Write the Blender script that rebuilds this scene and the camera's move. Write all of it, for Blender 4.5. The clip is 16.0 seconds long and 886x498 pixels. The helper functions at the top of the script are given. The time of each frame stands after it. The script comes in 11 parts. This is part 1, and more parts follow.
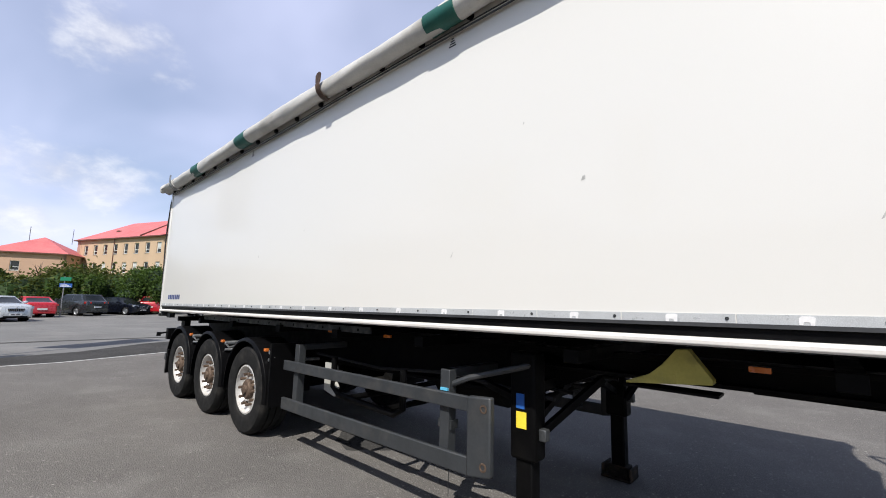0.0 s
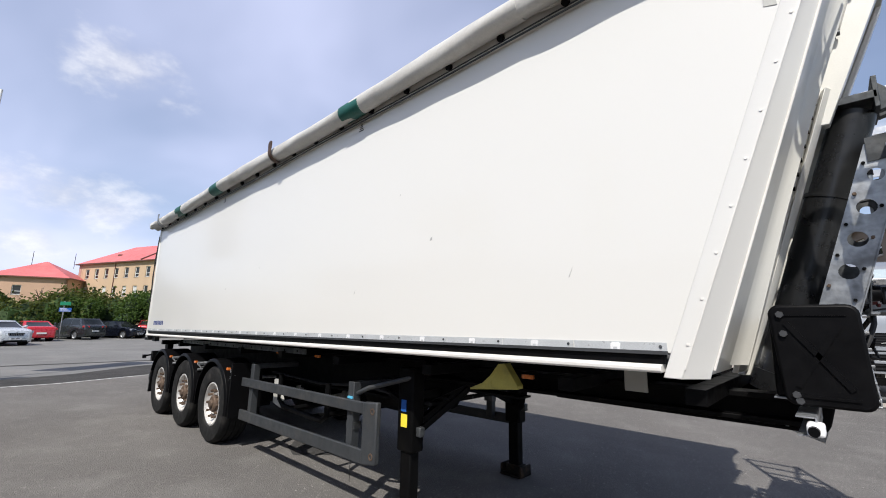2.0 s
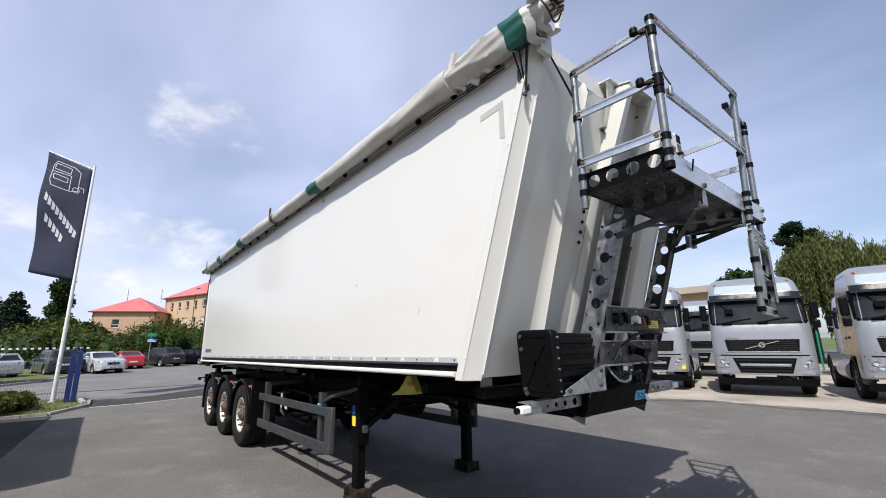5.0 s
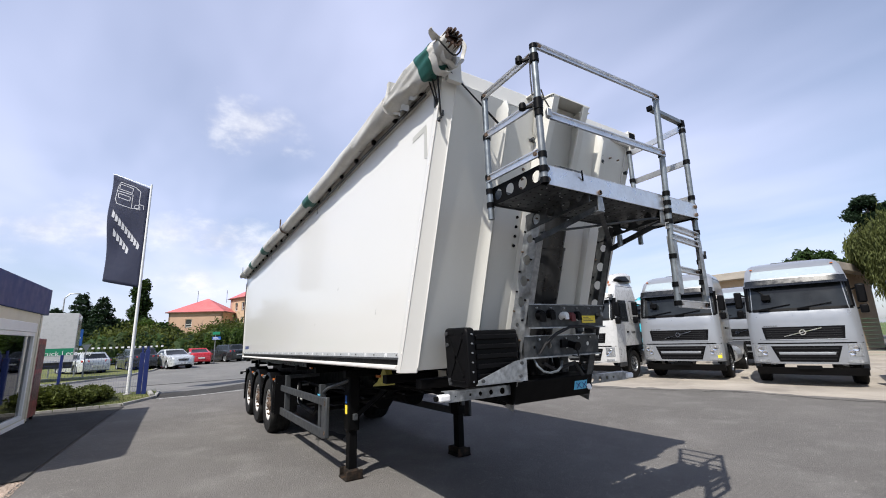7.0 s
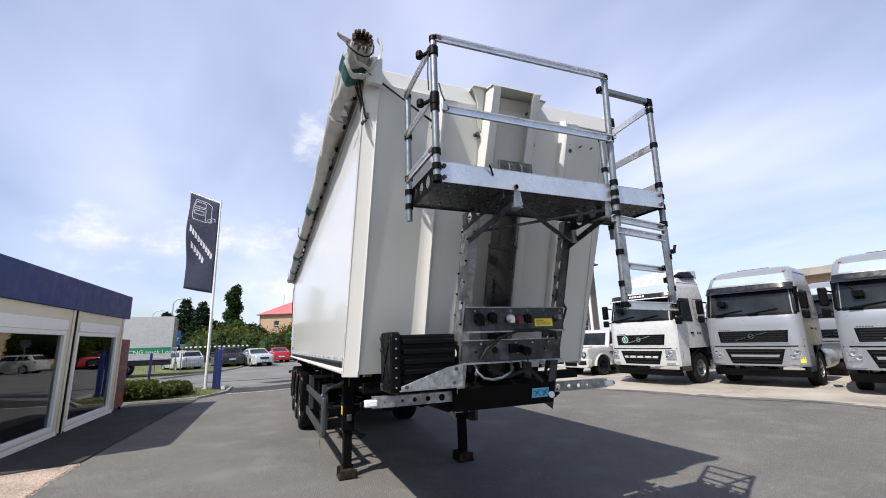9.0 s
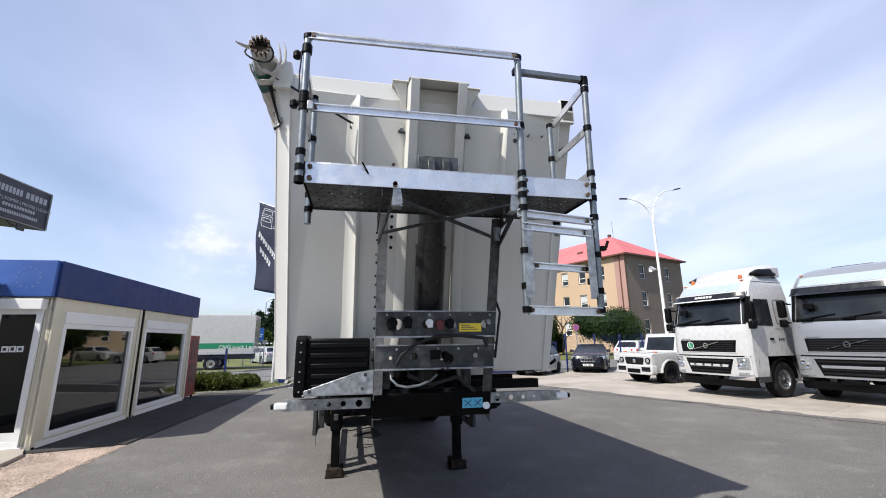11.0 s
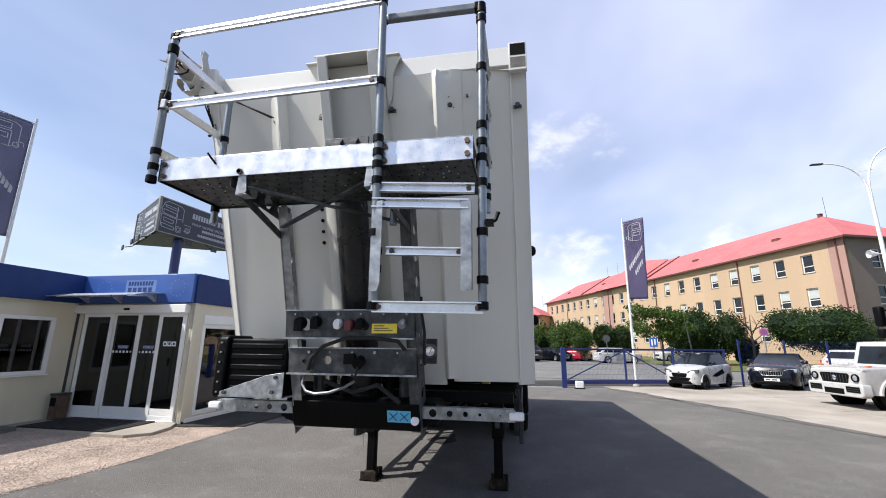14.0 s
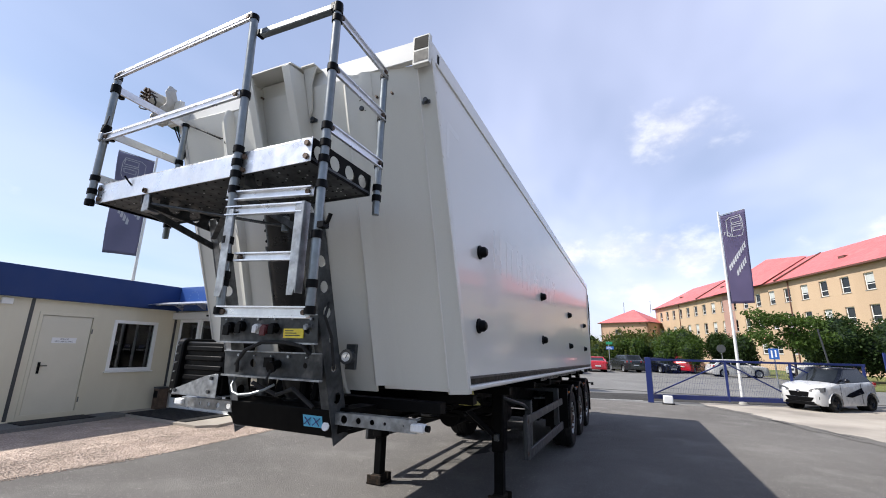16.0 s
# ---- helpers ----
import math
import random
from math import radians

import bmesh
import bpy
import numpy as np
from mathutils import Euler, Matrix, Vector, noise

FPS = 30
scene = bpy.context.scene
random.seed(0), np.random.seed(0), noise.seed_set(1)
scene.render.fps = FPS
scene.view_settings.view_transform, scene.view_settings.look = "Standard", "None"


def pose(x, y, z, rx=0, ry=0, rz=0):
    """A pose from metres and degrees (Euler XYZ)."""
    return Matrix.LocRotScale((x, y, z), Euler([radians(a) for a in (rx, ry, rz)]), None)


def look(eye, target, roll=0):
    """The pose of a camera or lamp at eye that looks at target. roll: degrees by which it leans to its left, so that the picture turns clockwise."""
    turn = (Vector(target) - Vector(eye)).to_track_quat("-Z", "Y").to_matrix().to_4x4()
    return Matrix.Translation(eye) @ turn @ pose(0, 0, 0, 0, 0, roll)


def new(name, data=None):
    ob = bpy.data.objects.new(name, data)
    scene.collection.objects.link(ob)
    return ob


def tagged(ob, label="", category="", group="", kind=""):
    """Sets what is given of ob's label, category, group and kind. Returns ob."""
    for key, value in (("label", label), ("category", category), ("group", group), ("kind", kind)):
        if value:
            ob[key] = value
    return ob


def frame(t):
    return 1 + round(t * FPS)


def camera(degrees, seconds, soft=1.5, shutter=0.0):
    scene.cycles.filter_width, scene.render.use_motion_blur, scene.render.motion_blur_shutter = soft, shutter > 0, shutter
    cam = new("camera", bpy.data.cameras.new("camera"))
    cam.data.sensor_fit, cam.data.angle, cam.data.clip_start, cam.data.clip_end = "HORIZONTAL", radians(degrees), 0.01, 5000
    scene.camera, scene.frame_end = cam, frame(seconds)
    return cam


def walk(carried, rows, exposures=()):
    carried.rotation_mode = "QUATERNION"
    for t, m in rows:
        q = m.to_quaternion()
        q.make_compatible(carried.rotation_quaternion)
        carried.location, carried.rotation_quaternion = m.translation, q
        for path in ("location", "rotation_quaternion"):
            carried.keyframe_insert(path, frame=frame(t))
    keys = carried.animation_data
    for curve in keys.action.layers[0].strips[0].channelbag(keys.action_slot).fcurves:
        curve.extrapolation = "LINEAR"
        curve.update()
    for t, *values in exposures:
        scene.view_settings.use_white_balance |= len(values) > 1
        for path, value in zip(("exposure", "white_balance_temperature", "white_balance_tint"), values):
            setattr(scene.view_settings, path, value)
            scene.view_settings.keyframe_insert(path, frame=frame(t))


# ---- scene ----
cam = camera(93.5, 16.0, 1.0)
PATH = [
    (0, (0.553, -3.508, 1.627), (-0.793, -2.051, 1.886), 1.4),
    (0.5, (0.872, -3.52, 1.64), (-0.455, -2.05, 1.92), 1.3),
    (1, (1.222, -3.509, 1.677), (-0.092, -2.033, 1.982), 1.4),
    (1.5, (1.525, -3.581, 1.685), (0.207, -2.114, 2.018), 1.3),
    (2, (1.85, -3.583, 1.69), (0.509, -2.144, 2.048), 1.1),
    (2.5, (2.155, -3.531, 1.703), (0.781, -2.129, 2.08), 0.6),
    (3, (2.495, -3.556, 1.711), (1.085, -2.194, 2.109), 0.2),
    (3.5, (2.783, -3.517, 1.707), (1.349, -2.187, 2.123), -0.2),
    (4, (3.09, -3.457, 1.725), (1.631, -2.157, 2.152), -0.6),
    (4.5, (3.367, -3.477, 1.723), (1.883, -2.208, 2.157), -0.8),
    (5, (3.692, -3.42, 1.733), (2.183, -2.184, 2.172), -0.8),
    (7.3, (4.629, -2.798, 1.753), (2.957, -1.781, 2.168), -2.2),
    (7.5, (4.649, -2.703, 1.755), (2.964, -1.711, 2.175), -2.4),
    (8, (4.815, -2.401, 1.752), (3.087, -1.487, 2.174), -2.5),
    (8.5, (4.966, -2.161, 1.768), (3.199, -1.325, 2.191), -2.3),
    (9, (5.042, -1.875, 1.749), (3.234, -1.131, 2.171), -1.8),
    (9.2, (5.079, -1.773, 1.747), (3.256, -1.066, 2.167), -1.5),
    (11.3, (5.278, -0.413, 1.77), (3.352, -0.094, 2.206), -0.6),
    (11.5, (5.276, -0.304, 1.776), (3.343, -0.035, 2.216), -0.5),
    (12, (5.211, -0.015, 1.764), (3.265, 0.119, 2.206), -0.5),
    (12.5, (5.142, 0.273, 1.771), (3.19, 0.273, 2.207), -0.3),
    (13, (5.103, 0.631, 1.777), (3.155, 0.505, 2.209), -0.1),
    (13.5, (4.955, 0.92, 1.749), (3.019, 0.673, 2.182), 0.2),
    (14, (4.785, 1.208, 1.765), (2.869, 0.845, 2.208), 0.5),
    (14.5, (4.697, 1.569, 1.784), (2.809, 1.094, 2.243), 0.8),
    (15, (4.538, 1.828, 1.75), (2.686, 1.237, 2.221), 1.1),
    (15.5, (4.383, 2.099, 1.775), (2.571, 1.396, 2.247), 1.4),
    (16, (4.293, 2.445, 1.785), (2.522, 1.641, 2.25), 1.5),
]
EXPOSURES = [(0, 0.22), (2.5, 0.22), (5, 0.24), (8, 0.32), (11.5, 0.44), (16, 0.46)]
walk(cam, [(t, look(eye, target, roll)) for t, eye, target, roll in PATH], EXPOSURES)


# ---------------------------------------------------------------- light
SUN_DIR = Vector((0.297, -0.548, 0.77)).normalized()      # from the ground towards the sun
SUN_EL = math.asin(SUN_DIR.z)
SUN_AZ = math.atan2(SUN_DIR.x, SUN_DIR.y)

sun_data = bpy.data.lights.new("sun", "SUN")
sun_data.energy, sun_data.angle, sun_data.color = 5.0, radians(0.6), (1.0, 0.955, 0.89)
sun = new("sun", sun_data)
sun.matrix_world = look(SUN_DIR * 60, (0, 0, 0))

world = bpy.data.worlds.new("sky")
scene.world = world
world.use_nodes = True


PUFFS = ((-0.889, 0.105, 0.448, 0.085), (-0.975, 0.060, 0.215, 0.085), (-0.974, 0.125, 0.198, 0.07), (-0.966, -0.02, 0.222, 0.05), (-0.966, -0.13, 0.218, 0.075),
         (-0.932, -0.30, 0.200, 0.085), (-0.955, -0.21, 0.205, 0.06), (-0.99, 0.03, 0.13, 0.06), (-0.896, 0.409, 0.170, 0.09), (-0.85, 0.50, 0.15, 0.07),
         (-0.74, 0.613, 0.278, 0.055), (-0.70, -0.68, 0.20, 0.10), (0.2, 0.93, 0.28, 0.16), (0.8, 0.5, 0.30, 0.15), (0.7, -0.6, 0.35, 0.16), (-0.1, -0.95, 0.25, 0.14))


def sky_nodes():
    """Clear sky with thin high cloud streaks and low heaps of cloud."""
    nt = world.node_tree
    nt.nodes.clear()
    N, L = nt.nodes.new, nt.links.new
    out, bg = N("ShaderNodeOutputWorld"), N("ShaderNodeBackground")
    sky = N("ShaderNodeTexSky")
    sky.sky_type, sky.sun_disc = "NISHITA", False
    sky.sun_elevation, sky.sun_rotation = SUN_EL, SUN_AZ
    sky.air_density, sky.dust_density, sky.ozone_density = 1.0, 1.2, 2.2
    tc, sep = N("ShaderNodeTexCoord"), N("ShaderNodeSeparateXYZ")
    L(tc.outputs["Generated"], sep.inputs[0])

    def math_node(op, a, b=None):
        m = N("ShaderNodeMath")
        m.operation = op
        for i, v in enumerate((a, b)):
            if v is None:
                continue
            if isinstance(v, (int, float)):
                m.inputs[i].default_value = v
            else:
                L(v, m.inputs[i])
        return m.outputs[0]
    up = math_node("ADD", math_node("MAXIMUM", sep.outputs[2], 0.0), 0.16)
    flat = N("ShaderNodeCombineXYZ")
    L(math_node("DIVIDE", sep.outputs[0], up), flat.inputs[0])
    L(math_node("DIVIDE", sep.outputs[1], up), flat.inputs[1])

    def cloud(scale, stretch, turn, lo, hi, detail, offset, src=None):
        mp, nz, rp = N("ShaderNodeMapping"), N("ShaderNodeTexNoise"), N("ShaderNodeMapRange")
        mp.inputs["Scale"].default_value = stretch
        mp.inputs["Rotation"].default_value = (0, 0, turn)
        mp.inputs["Location"].default_value = offset
        L(src or flat.outputs[0], mp.inputs[0])
        nz.inputs["Scale"].default_value, nz.inputs["Detail"].default_value = scale, detail
        nz.inputs["Distortion"].default_value = 0.25
        L(mp.outputs[0], nz.inputs["Vector"])
        rp.inputs["From Min"].default_value, rp.inputs["From Max"].default_value = lo, hi
        rp.interpolation_type = "SMOOTHSTEP"
        L(nz.outputs[0], rp.inputs[0])
        return rp.outputs[0]
    streaks = cloud(0.5, (1.0, 1.8, 1), 0.9, 0.22, 0.78, 4, (3.1, 1.7, 0))
    # heaps of cumulus: ragged puffs, each round a direction of its own
    wisps, fluff = N("ShaderNodeTexNoise"), N("ShaderNodeMapping")
    fluff.inputs["Scale"].default_value = (1, 1, 1.7)
    L(tc.outputs["Generated"], fluff.inputs[0])
    wisps.inputs["Scale"].default_value, wisps.inputs["Detail"].default_value, wisps.inputs["Roughness"].default_value = 11.0, 7, 0.58
    L(fluff.outputs[0], wisps.inputs["Vector"])
    nearest = None
    for x, y, z, r in PUFFS:
        far = N("ShaderNodeVectorMath")
        far.operation = "DISTANCE"
        L(fluff.outputs[0], far.inputs[0])
        far.inputs[1].default_value = (x, y, z * 1.7)
        d = math_node("SUBTRACT", 1.0, math_node("DIVIDE", far.outputs["Value"], r * 1.25))
        nearest = d if nearest is None else math_node("MAXIMUM", nearest, d)
    body = math_node("ADD", nearest, math_node("MULTIPLY", math_node("SUBTRACT", wisps.outputs[0], 0.5), 2.6))
    edge = N("ShaderNodeMapRange")
    edge.interpolation_type = "SMOOTHSTEP"
    edge.inputs["From Min"].default_value, edge.inputs["From Max"].default_value = 0.0, 1.05
    L(body, edge.inputs[0])
    heaps = edge.outputs[0]

    def mix(fac, a, b):
        m = N("ShaderNodeMix")
        m.data_type = "RGBA"
        L(fac, m.inputs[0])
        for sock, v in ((m.inputs[6], a), (m.inputs[7], b)):
            if isinstance(v, tuple):
                sock.default_value = v
            else:
                L(v, sock)
        return m.outputs[2]
    def edge_shade(sock):
        r_ = N("ShaderNodeMapRange")
        r_.inputs["From Min"].default_value, r_.inputs["From Max"].default_value = 0.42, 0.62
        L(sock, r_.inputs[0])
        return r_.outputs[0]
    veil = N("ShaderNodeMapRange")                    # the thin veil thickens towards the horizon
    veil.inputs["From Min"].default_value, veil.inputs["From Max"].default_value = 0.15, 0.95
    veil.inputs["To Min"].default_value, veil.inputs["To Max"].default_value = 1.0, 0.55
    L(sep.outputs[2], veil.inputs[0])
    west, bank = N("ShaderNodeVectorMath"), N("ShaderNodeMapRange")     # the veil is denser in the north-west than in the south
    west.operation = "DOT_PRODUCT"
    L(tc.outputs["Generated"], west.inputs[0])
    west.inputs[1].default_value = (-0.80, 0.45, 0.40)
    bank.interpolation_type = "SMOOTHSTEP"
    bank.inputs["From Min"].default_value, bank.inputs["From Max"].default_value = 0.50, 0.95
    bank.inputs["To Min"].default_value, bank.inputs["To Max"].default_value = 0.48, 1.20
    L(west.outputs["Value"], bank.inputs[0])
    colour = mix(math_node("MULTIPLY", math_node("ADD", math_node("MULTIPLY", streaks, 0.72), 0.19), math_node("MULTIPLY", veil.outputs[0], bank.outputs[0])), sky.outputs[0], (6.35, 6.75, 9.05, 1))
    colour = mix(math_node("MULTIPLY", heaps, 0.58), colour, mix(edge_shade(wisps.outputs[0]), (5.6, 5.7, 6.4, 1), (8.0, 8.0, 8.2, 1)))
    L(colour, bg.inputs[0])
    bg.inputs[1].default_value = 0.118
    L(bg.outputs[0], out.inputs[0])


sky_nodes()
scene.view_settings.exposure = 0.0


# ---------------------------------------------------------------- mesh helpers
class Mesh:
    """Collects vertices and faces for one part."""

    def __init__(self):
        self.v, self.f = [], []

    def add(self, verts, faces):
        k = len(self.v)
        self.v += [tuple(p) for p in verts]
        self.f += [tuple(i + k for i in f) for f in faces]
        return self

    def hexa(self, p):
        """Eight corners: bottom four round, then top four round."""
        return self.add(p, [(3, 2, 1, 0), (4, 5, 6, 7), (0, 1, 5, 4), (1, 2, 6, 5), (2, 3, 7, 6), (3, 0, 4, 7)])

    def box(self, x0, x1, y0, y1, z0, z1):
        x0, x1, y0, y1, z0, z1 = min(x0, x1), max(x0, x1), min(y0, y1), max(y0, y1), min(z0, z1), max(z0, z1)
        return self.hexa([(x0, y0, z0), (x1, y0, z0), (x1, y1, z0), (x0, y1, z0), (x0, y0, z1), (x1, y0, z1), (x1, y1, z1), (x0, y1, z1)])

    def loft(self, rings, caps=True, closed=True):
        n, faces, verts = len(rings[0]), [], [p for r in rings for p in r]
        for i in range(len(rings) - 1):
            for j in range(n if closed else n - 1):
                a, b = i * n + j, i * n + (j + 1) % n
                faces.append((a, b, b + n, a + n))
        if caps:
            faces.append(tuple(reversed(range(n))))
            faces.append(tuple(range(len(verts) - n, len(verts))))
        return self.add(verts, faces)

    def cyl(self, p0, p1, r, r1=None, n=14, caps=True):
        return self.tube([p0, p1], [r, r if r1 is None else r1], n, caps)

    def tube(self, pts, r, n=8, caps=True):
        pts = [Vector(p) for p in pts]
        rad = r if isinstance(r, (list, tuple)) else [r] * len(pts)
        rings, side = [], None
        for i, p in enumerate(pts):
            d = (pts[min(i + 1, len(pts) - 1)] - pts[max(i - 1, 0)]).normalized()
            if side is None:
                side = d.orthogonal().normalized()
            side = (side - d * side.dot(d)).normalized()
            other = d.cross(side)
            rings.append([p + (side * math.cos(a) + other * math.sin(a)) * rad[i] for a in (2 * math.pi * k / n for k in range(n))])
        return self.loft(rings, caps)

    def beam(self, p0, p1, w, h, up=(0, 0, 1)):
        """Square bar from p0 to p1; w across, h along up."""
        p0, p1 = Vector(p0), Vector(p1)
        d = (p1 - p0).normalized()
        s = d.cross(Vector(up)).normalized()
        u = s.cross(d)
        q = [(-1, -1), (1, -1), (1, 1), (-1, 1)]
        return self.loft([[p + s * a * w / 2 + u * b * h / 2 for a, b in q] for p in (p0, p1)])

    def prism(self, pts, axis, a0, a1):
        """Outline in the plane across the axis, drawn out from a0 to a1."""
        def put(p, a):
            return {"x": (a, p[0], p[1]), "y": (p[0], a, p[1]), "z": (p[0], p[1], a)}[axis]
        return self.loft([[put(p, a) for p in pts] for a in (a0, a1)])

    def lathe(self, profile, axis_point, axis, n=28):
        """profile: (radius, way along the axis)."""
        c, d = Vector(axis_point), Vector(axis).normalized()
        s = d.orthogonal().normalized()
        o = d.cross(s)
        rings = [[c + d * h + (s * math.cos(a) + o * math.sin(a)) * r for a in (2 * math.pi * k / n for k in range(n))] for r, h in profile]
        return self.loft(rings, caps=False)

    def put(self, other, m):
        return self.add([m @ Vector(p) for p in other.v], other.f)


def link(name, mesh, material, parent=None, label="", smooth=35, bevel=0.0, m=None):
    data = bpy.data.meshes.new(name)
    data.from_pydata([tuple(p) for p in mesh.v], [], mesh.f)
    data.validate()
    bm = bmesh.new()
    bm.from_mesh(data)
    bmesh.ops.recalc_face_normals(bm, faces=bm.faces)
    bm.to_mesh(data)
    bm.free()
    data.materials.append(material)
    if smooth:
        data.polygons.foreach_set("use_smooth", [True] * len(data.polygons))
        data.set_sharp_from_angle(angle=radians(smooth))
    ob = new(name, data)
    ob.parent = parent
    if m is not None:
        ob.matrix_basis = m
    if label:
        ob["label"] = label
    if bevel:
        mod = ob.modifiers.new("edge", "BEVEL")
        mod.width, mod.segments, mod.limit_method, mod.angle_limit = bevel, 2, "ANGLE", radians(40)
    return ob


def part(name, mesh, material, parent, label="", smooth=35, bevel=0.0, m=None):
    return link(name, mesh, material, parent, label, smooth, bevel, m)


def share(ob, parent, m, name=None):
    """Another part on the same mesh."""
    o = new(name or ob.name.split(".")[0], ob.data)
    o.parent, o.matrix_basis = parent, m
    for mod in ob.modifiers:
        k = o.modifiers.new(mod.name, mod.type)
        k.width, k.segments, k.limit_method, k.angle_limit = mod.width, mod.segments, mod.limit_method, mod.angle_limit
    return o


def thing(name, m, label, category, group=""):
    ob = new(name)
    ob.empty_display_size = 0.2
    ob.matrix_basis = m
    return tagged(ob, label, category, group)


def facing(x, y, dx, dy, z=0.0):
    """Pose on the ground whose local +x looks along (dx, dy)."""
    return pose(x, y, z, 0, 0, math.degrees(math.atan2(dy, dx)))


def lettering(name, text, size, material, parent, m, label="", depth=0.002, align="CENTER"):
    cu = bpy.data.curves.new(name, "FONT")
    cu.body, cu.size, cu.extrude, cu.align_x, cu.align_y = text, size, depth, align, "CENTER"
    tmp = bpy.data.objects.new(name, cu)
    data = bpy.data.meshes.new_from_object(tmp)
    bpy.data.objects.remove(tmp)
    bpy.data.curves.remove(cu)
    data.materials.clear()
    data.materials.append(material)
    ob = new(name, data)
    ob.parent, ob.matrix_basis = parent, m
    if label:
        ob["label"] = label
    return ob


# ---------------------------------------------------------------- materials
def material(name, colour, rough=0.5, metal=0.0, grain=0.06, grain_scale=60.0, stain=0.1, stain_scale=2.0, bump=0.0, bump_scale=80.0,
             coat=0.0, dirt=None, dirt_amount=0.0, dirt_scale=1.2, streak=False, spec=0.5, piece=0.0, transmission=0.0, sheen_spread=0.1):
    """A painted, stony or metal surface: grain and stains at two sizes, optional dirt and relief. Coordinates are metres on the object."""
    mt = bpy.data.materials.new(name)
    mt.use_nodes = True
    nt = mt.node_tree
    N, L = nt.nodes.new, nt.links.new
    bsdf = nt.nodes["Principled BSDF"]
    tc = N("ShaderNodeTexCoord")

    def noise_node(scale, detail=4, stretch=None):
        nz = N("ShaderNodeTexNoise")
        nz.inputs["Scale"].default_value, nz.inputs["Detail"].default_value = scale, detail
        if stretch:
            mp = N("ShaderNodeMapping")
            mp.inputs["Scale"].default_value = stretch
            L(tc.outputs["Object"], mp.inputs[0])
            L(mp.outputs[0], nz.inputs["Vector"])
        else:
            L(tc.outputs["Object"], nz.inputs["Vector"])
        return nz.outputs[0]

    def remap(sock, a, b, lo=0.3, hi=0.7):
        r = N("ShaderNodeMapRange")
        r.inputs["From Min"].default_value, r.inputs["From Max"].default_value = lo, hi
        r.inputs["To Min"].default_value, r.inputs["To Max"].default_value = a, b
        L(sock, r.inputs[0])
        return r.outputs[0]

    def times(a, b):
        m = N("ShaderNodeMath")
        m.operation = "MULTIPLY"
        L(a, m.inputs[0])
        L(b, m.inputs[1])
        return m.outputs[0]
    stretch = (1, 1, 0.12) if streak else None
    factor = times(remap(noise_node(grain_scale), 1 - grain, 1 + grain), remap(noise_node(stain_scale, 5, stretch), 1 - stain, 1 + stain * 0.6))
    if piece:
        info = N("ShaderNodeObjectInfo")
        factor = times(factor, remap(info.outputs["Random"], 1 - piece, 1 + piece, 0, 1))
    vec = N("ShaderNodeVectorMath")
    vec.operation = "SCALE"
    vec.inputs[0].default_value = colour[:3]
    L(factor, vec.inputs["Scale"])
    col = vec.outputs[0]
    if dirt_amount:
        mx = N("ShaderNodeMix")
        mx.data_type = "RGBA"
        L(remap(noise_node(dirt_scale, 7, (1, 1, 0.25) if streak else None), 0, dirt_amount, 0.52, 0.72), mx.inputs[0])
        L(col, mx.inputs[6])
        mx.inputs[7].default_value = (*dirt, 1)
        col = mx.outputs[2]
    L(col, bsdf.inputs["Base Color"])
    L(remap(noise_node(stain_scale * 3 + 1), max(rough - sheen_spread, 0.03), min(rough + sheen_spread, 1)), bsdf.inputs["Roughness"])
    bsdf.inputs["Metallic"].default_value = metal
    bsdf.inputs["Coat Weight"].default_value = coat
    bsdf.inputs["Coat Roughness"].default_value = 0.08
    bsdf.inputs["Specular IOR Level"].default_value = spec
    bsdf.inputs["Transmission Weight"].default_value = transmission
    if bump:
        bp = N("ShaderNodeBump")
        bp.inputs["Strength"].default_value, bp.inputs["Distance"].default_value = 1.0, bump
        L(noise_node(bump_scale, 6), bp.inputs["Height"])
        L(bp.outputs[0], bsdf.inputs["Normal"])
    return mt


WHITE = material("white_panel_paint", (0.655, 0.648, 0.615), 0.32, 0, 0.01, 200, 0.006, 0.4, 0.00012, 2.0, coat=0.45, sheen_spread=0.012)
# grey for the shaded inside of the white rail end
RAIL_HOLLOW = material("dusty_rail_inside", (0.11, 0.105, 0.095), 0.7, 0, 0.2, 30, 0.4, 12)
WHITE_FRONT = material("white_front_paint", (0.66, 0.65, 0.60), 0.38, 0, 0.02, 120, 0.06, 1.4, 0.0006, 4.0, coat=0.15, dirt=(0.40, 0.37, 0.30), dirt_amount=0.25, dirt_scale=1.6, streak=True)
RAIL_WHITE = material("white_rail_paint", (0.74, 0.72, 0.68), 0.4, 0, 0.03, 80, 0.08, 3, dirt=(0.35, 0.33, 0.3), dirt_amount=0.25)
REFLECT = material("reflective_tape", (0.50, 0.52, 0.53), 0.35, 0.2, 0.12, 300, 0.08, 8)
TAPE_MARK = material("grey_marking_tape", (0.43, 0.43, 0.40), 0.4, 0, 0.05, 200, 0.1, 5)
BLACK = material("black_chassis_paint", (0.0032, 0.0032, 0.0035), 0.55, 0, 0.2, 40, 0.3, 3, dirt=(0.016, 0.015, 0.013), dirt_amount=0.25, dirt_scale=4, spec=0.08)
PLASTIC = material("black_plastic", (0.0035, 0.0035, 0.004), 0.42, 0, 0.1, 90, 0.2, 6, 0.0004, 200, spec=0.10)
RUBBER = material("tyre_rubber", (0.012, 0.012, 0.012), 0.8, 0, 0.2, 60, 0.3, 5, 0.001, 120, dirt=(0.07, 0.063, 0.056), dirt_amount=0.3, dirt_scale=5, spec=0.2)
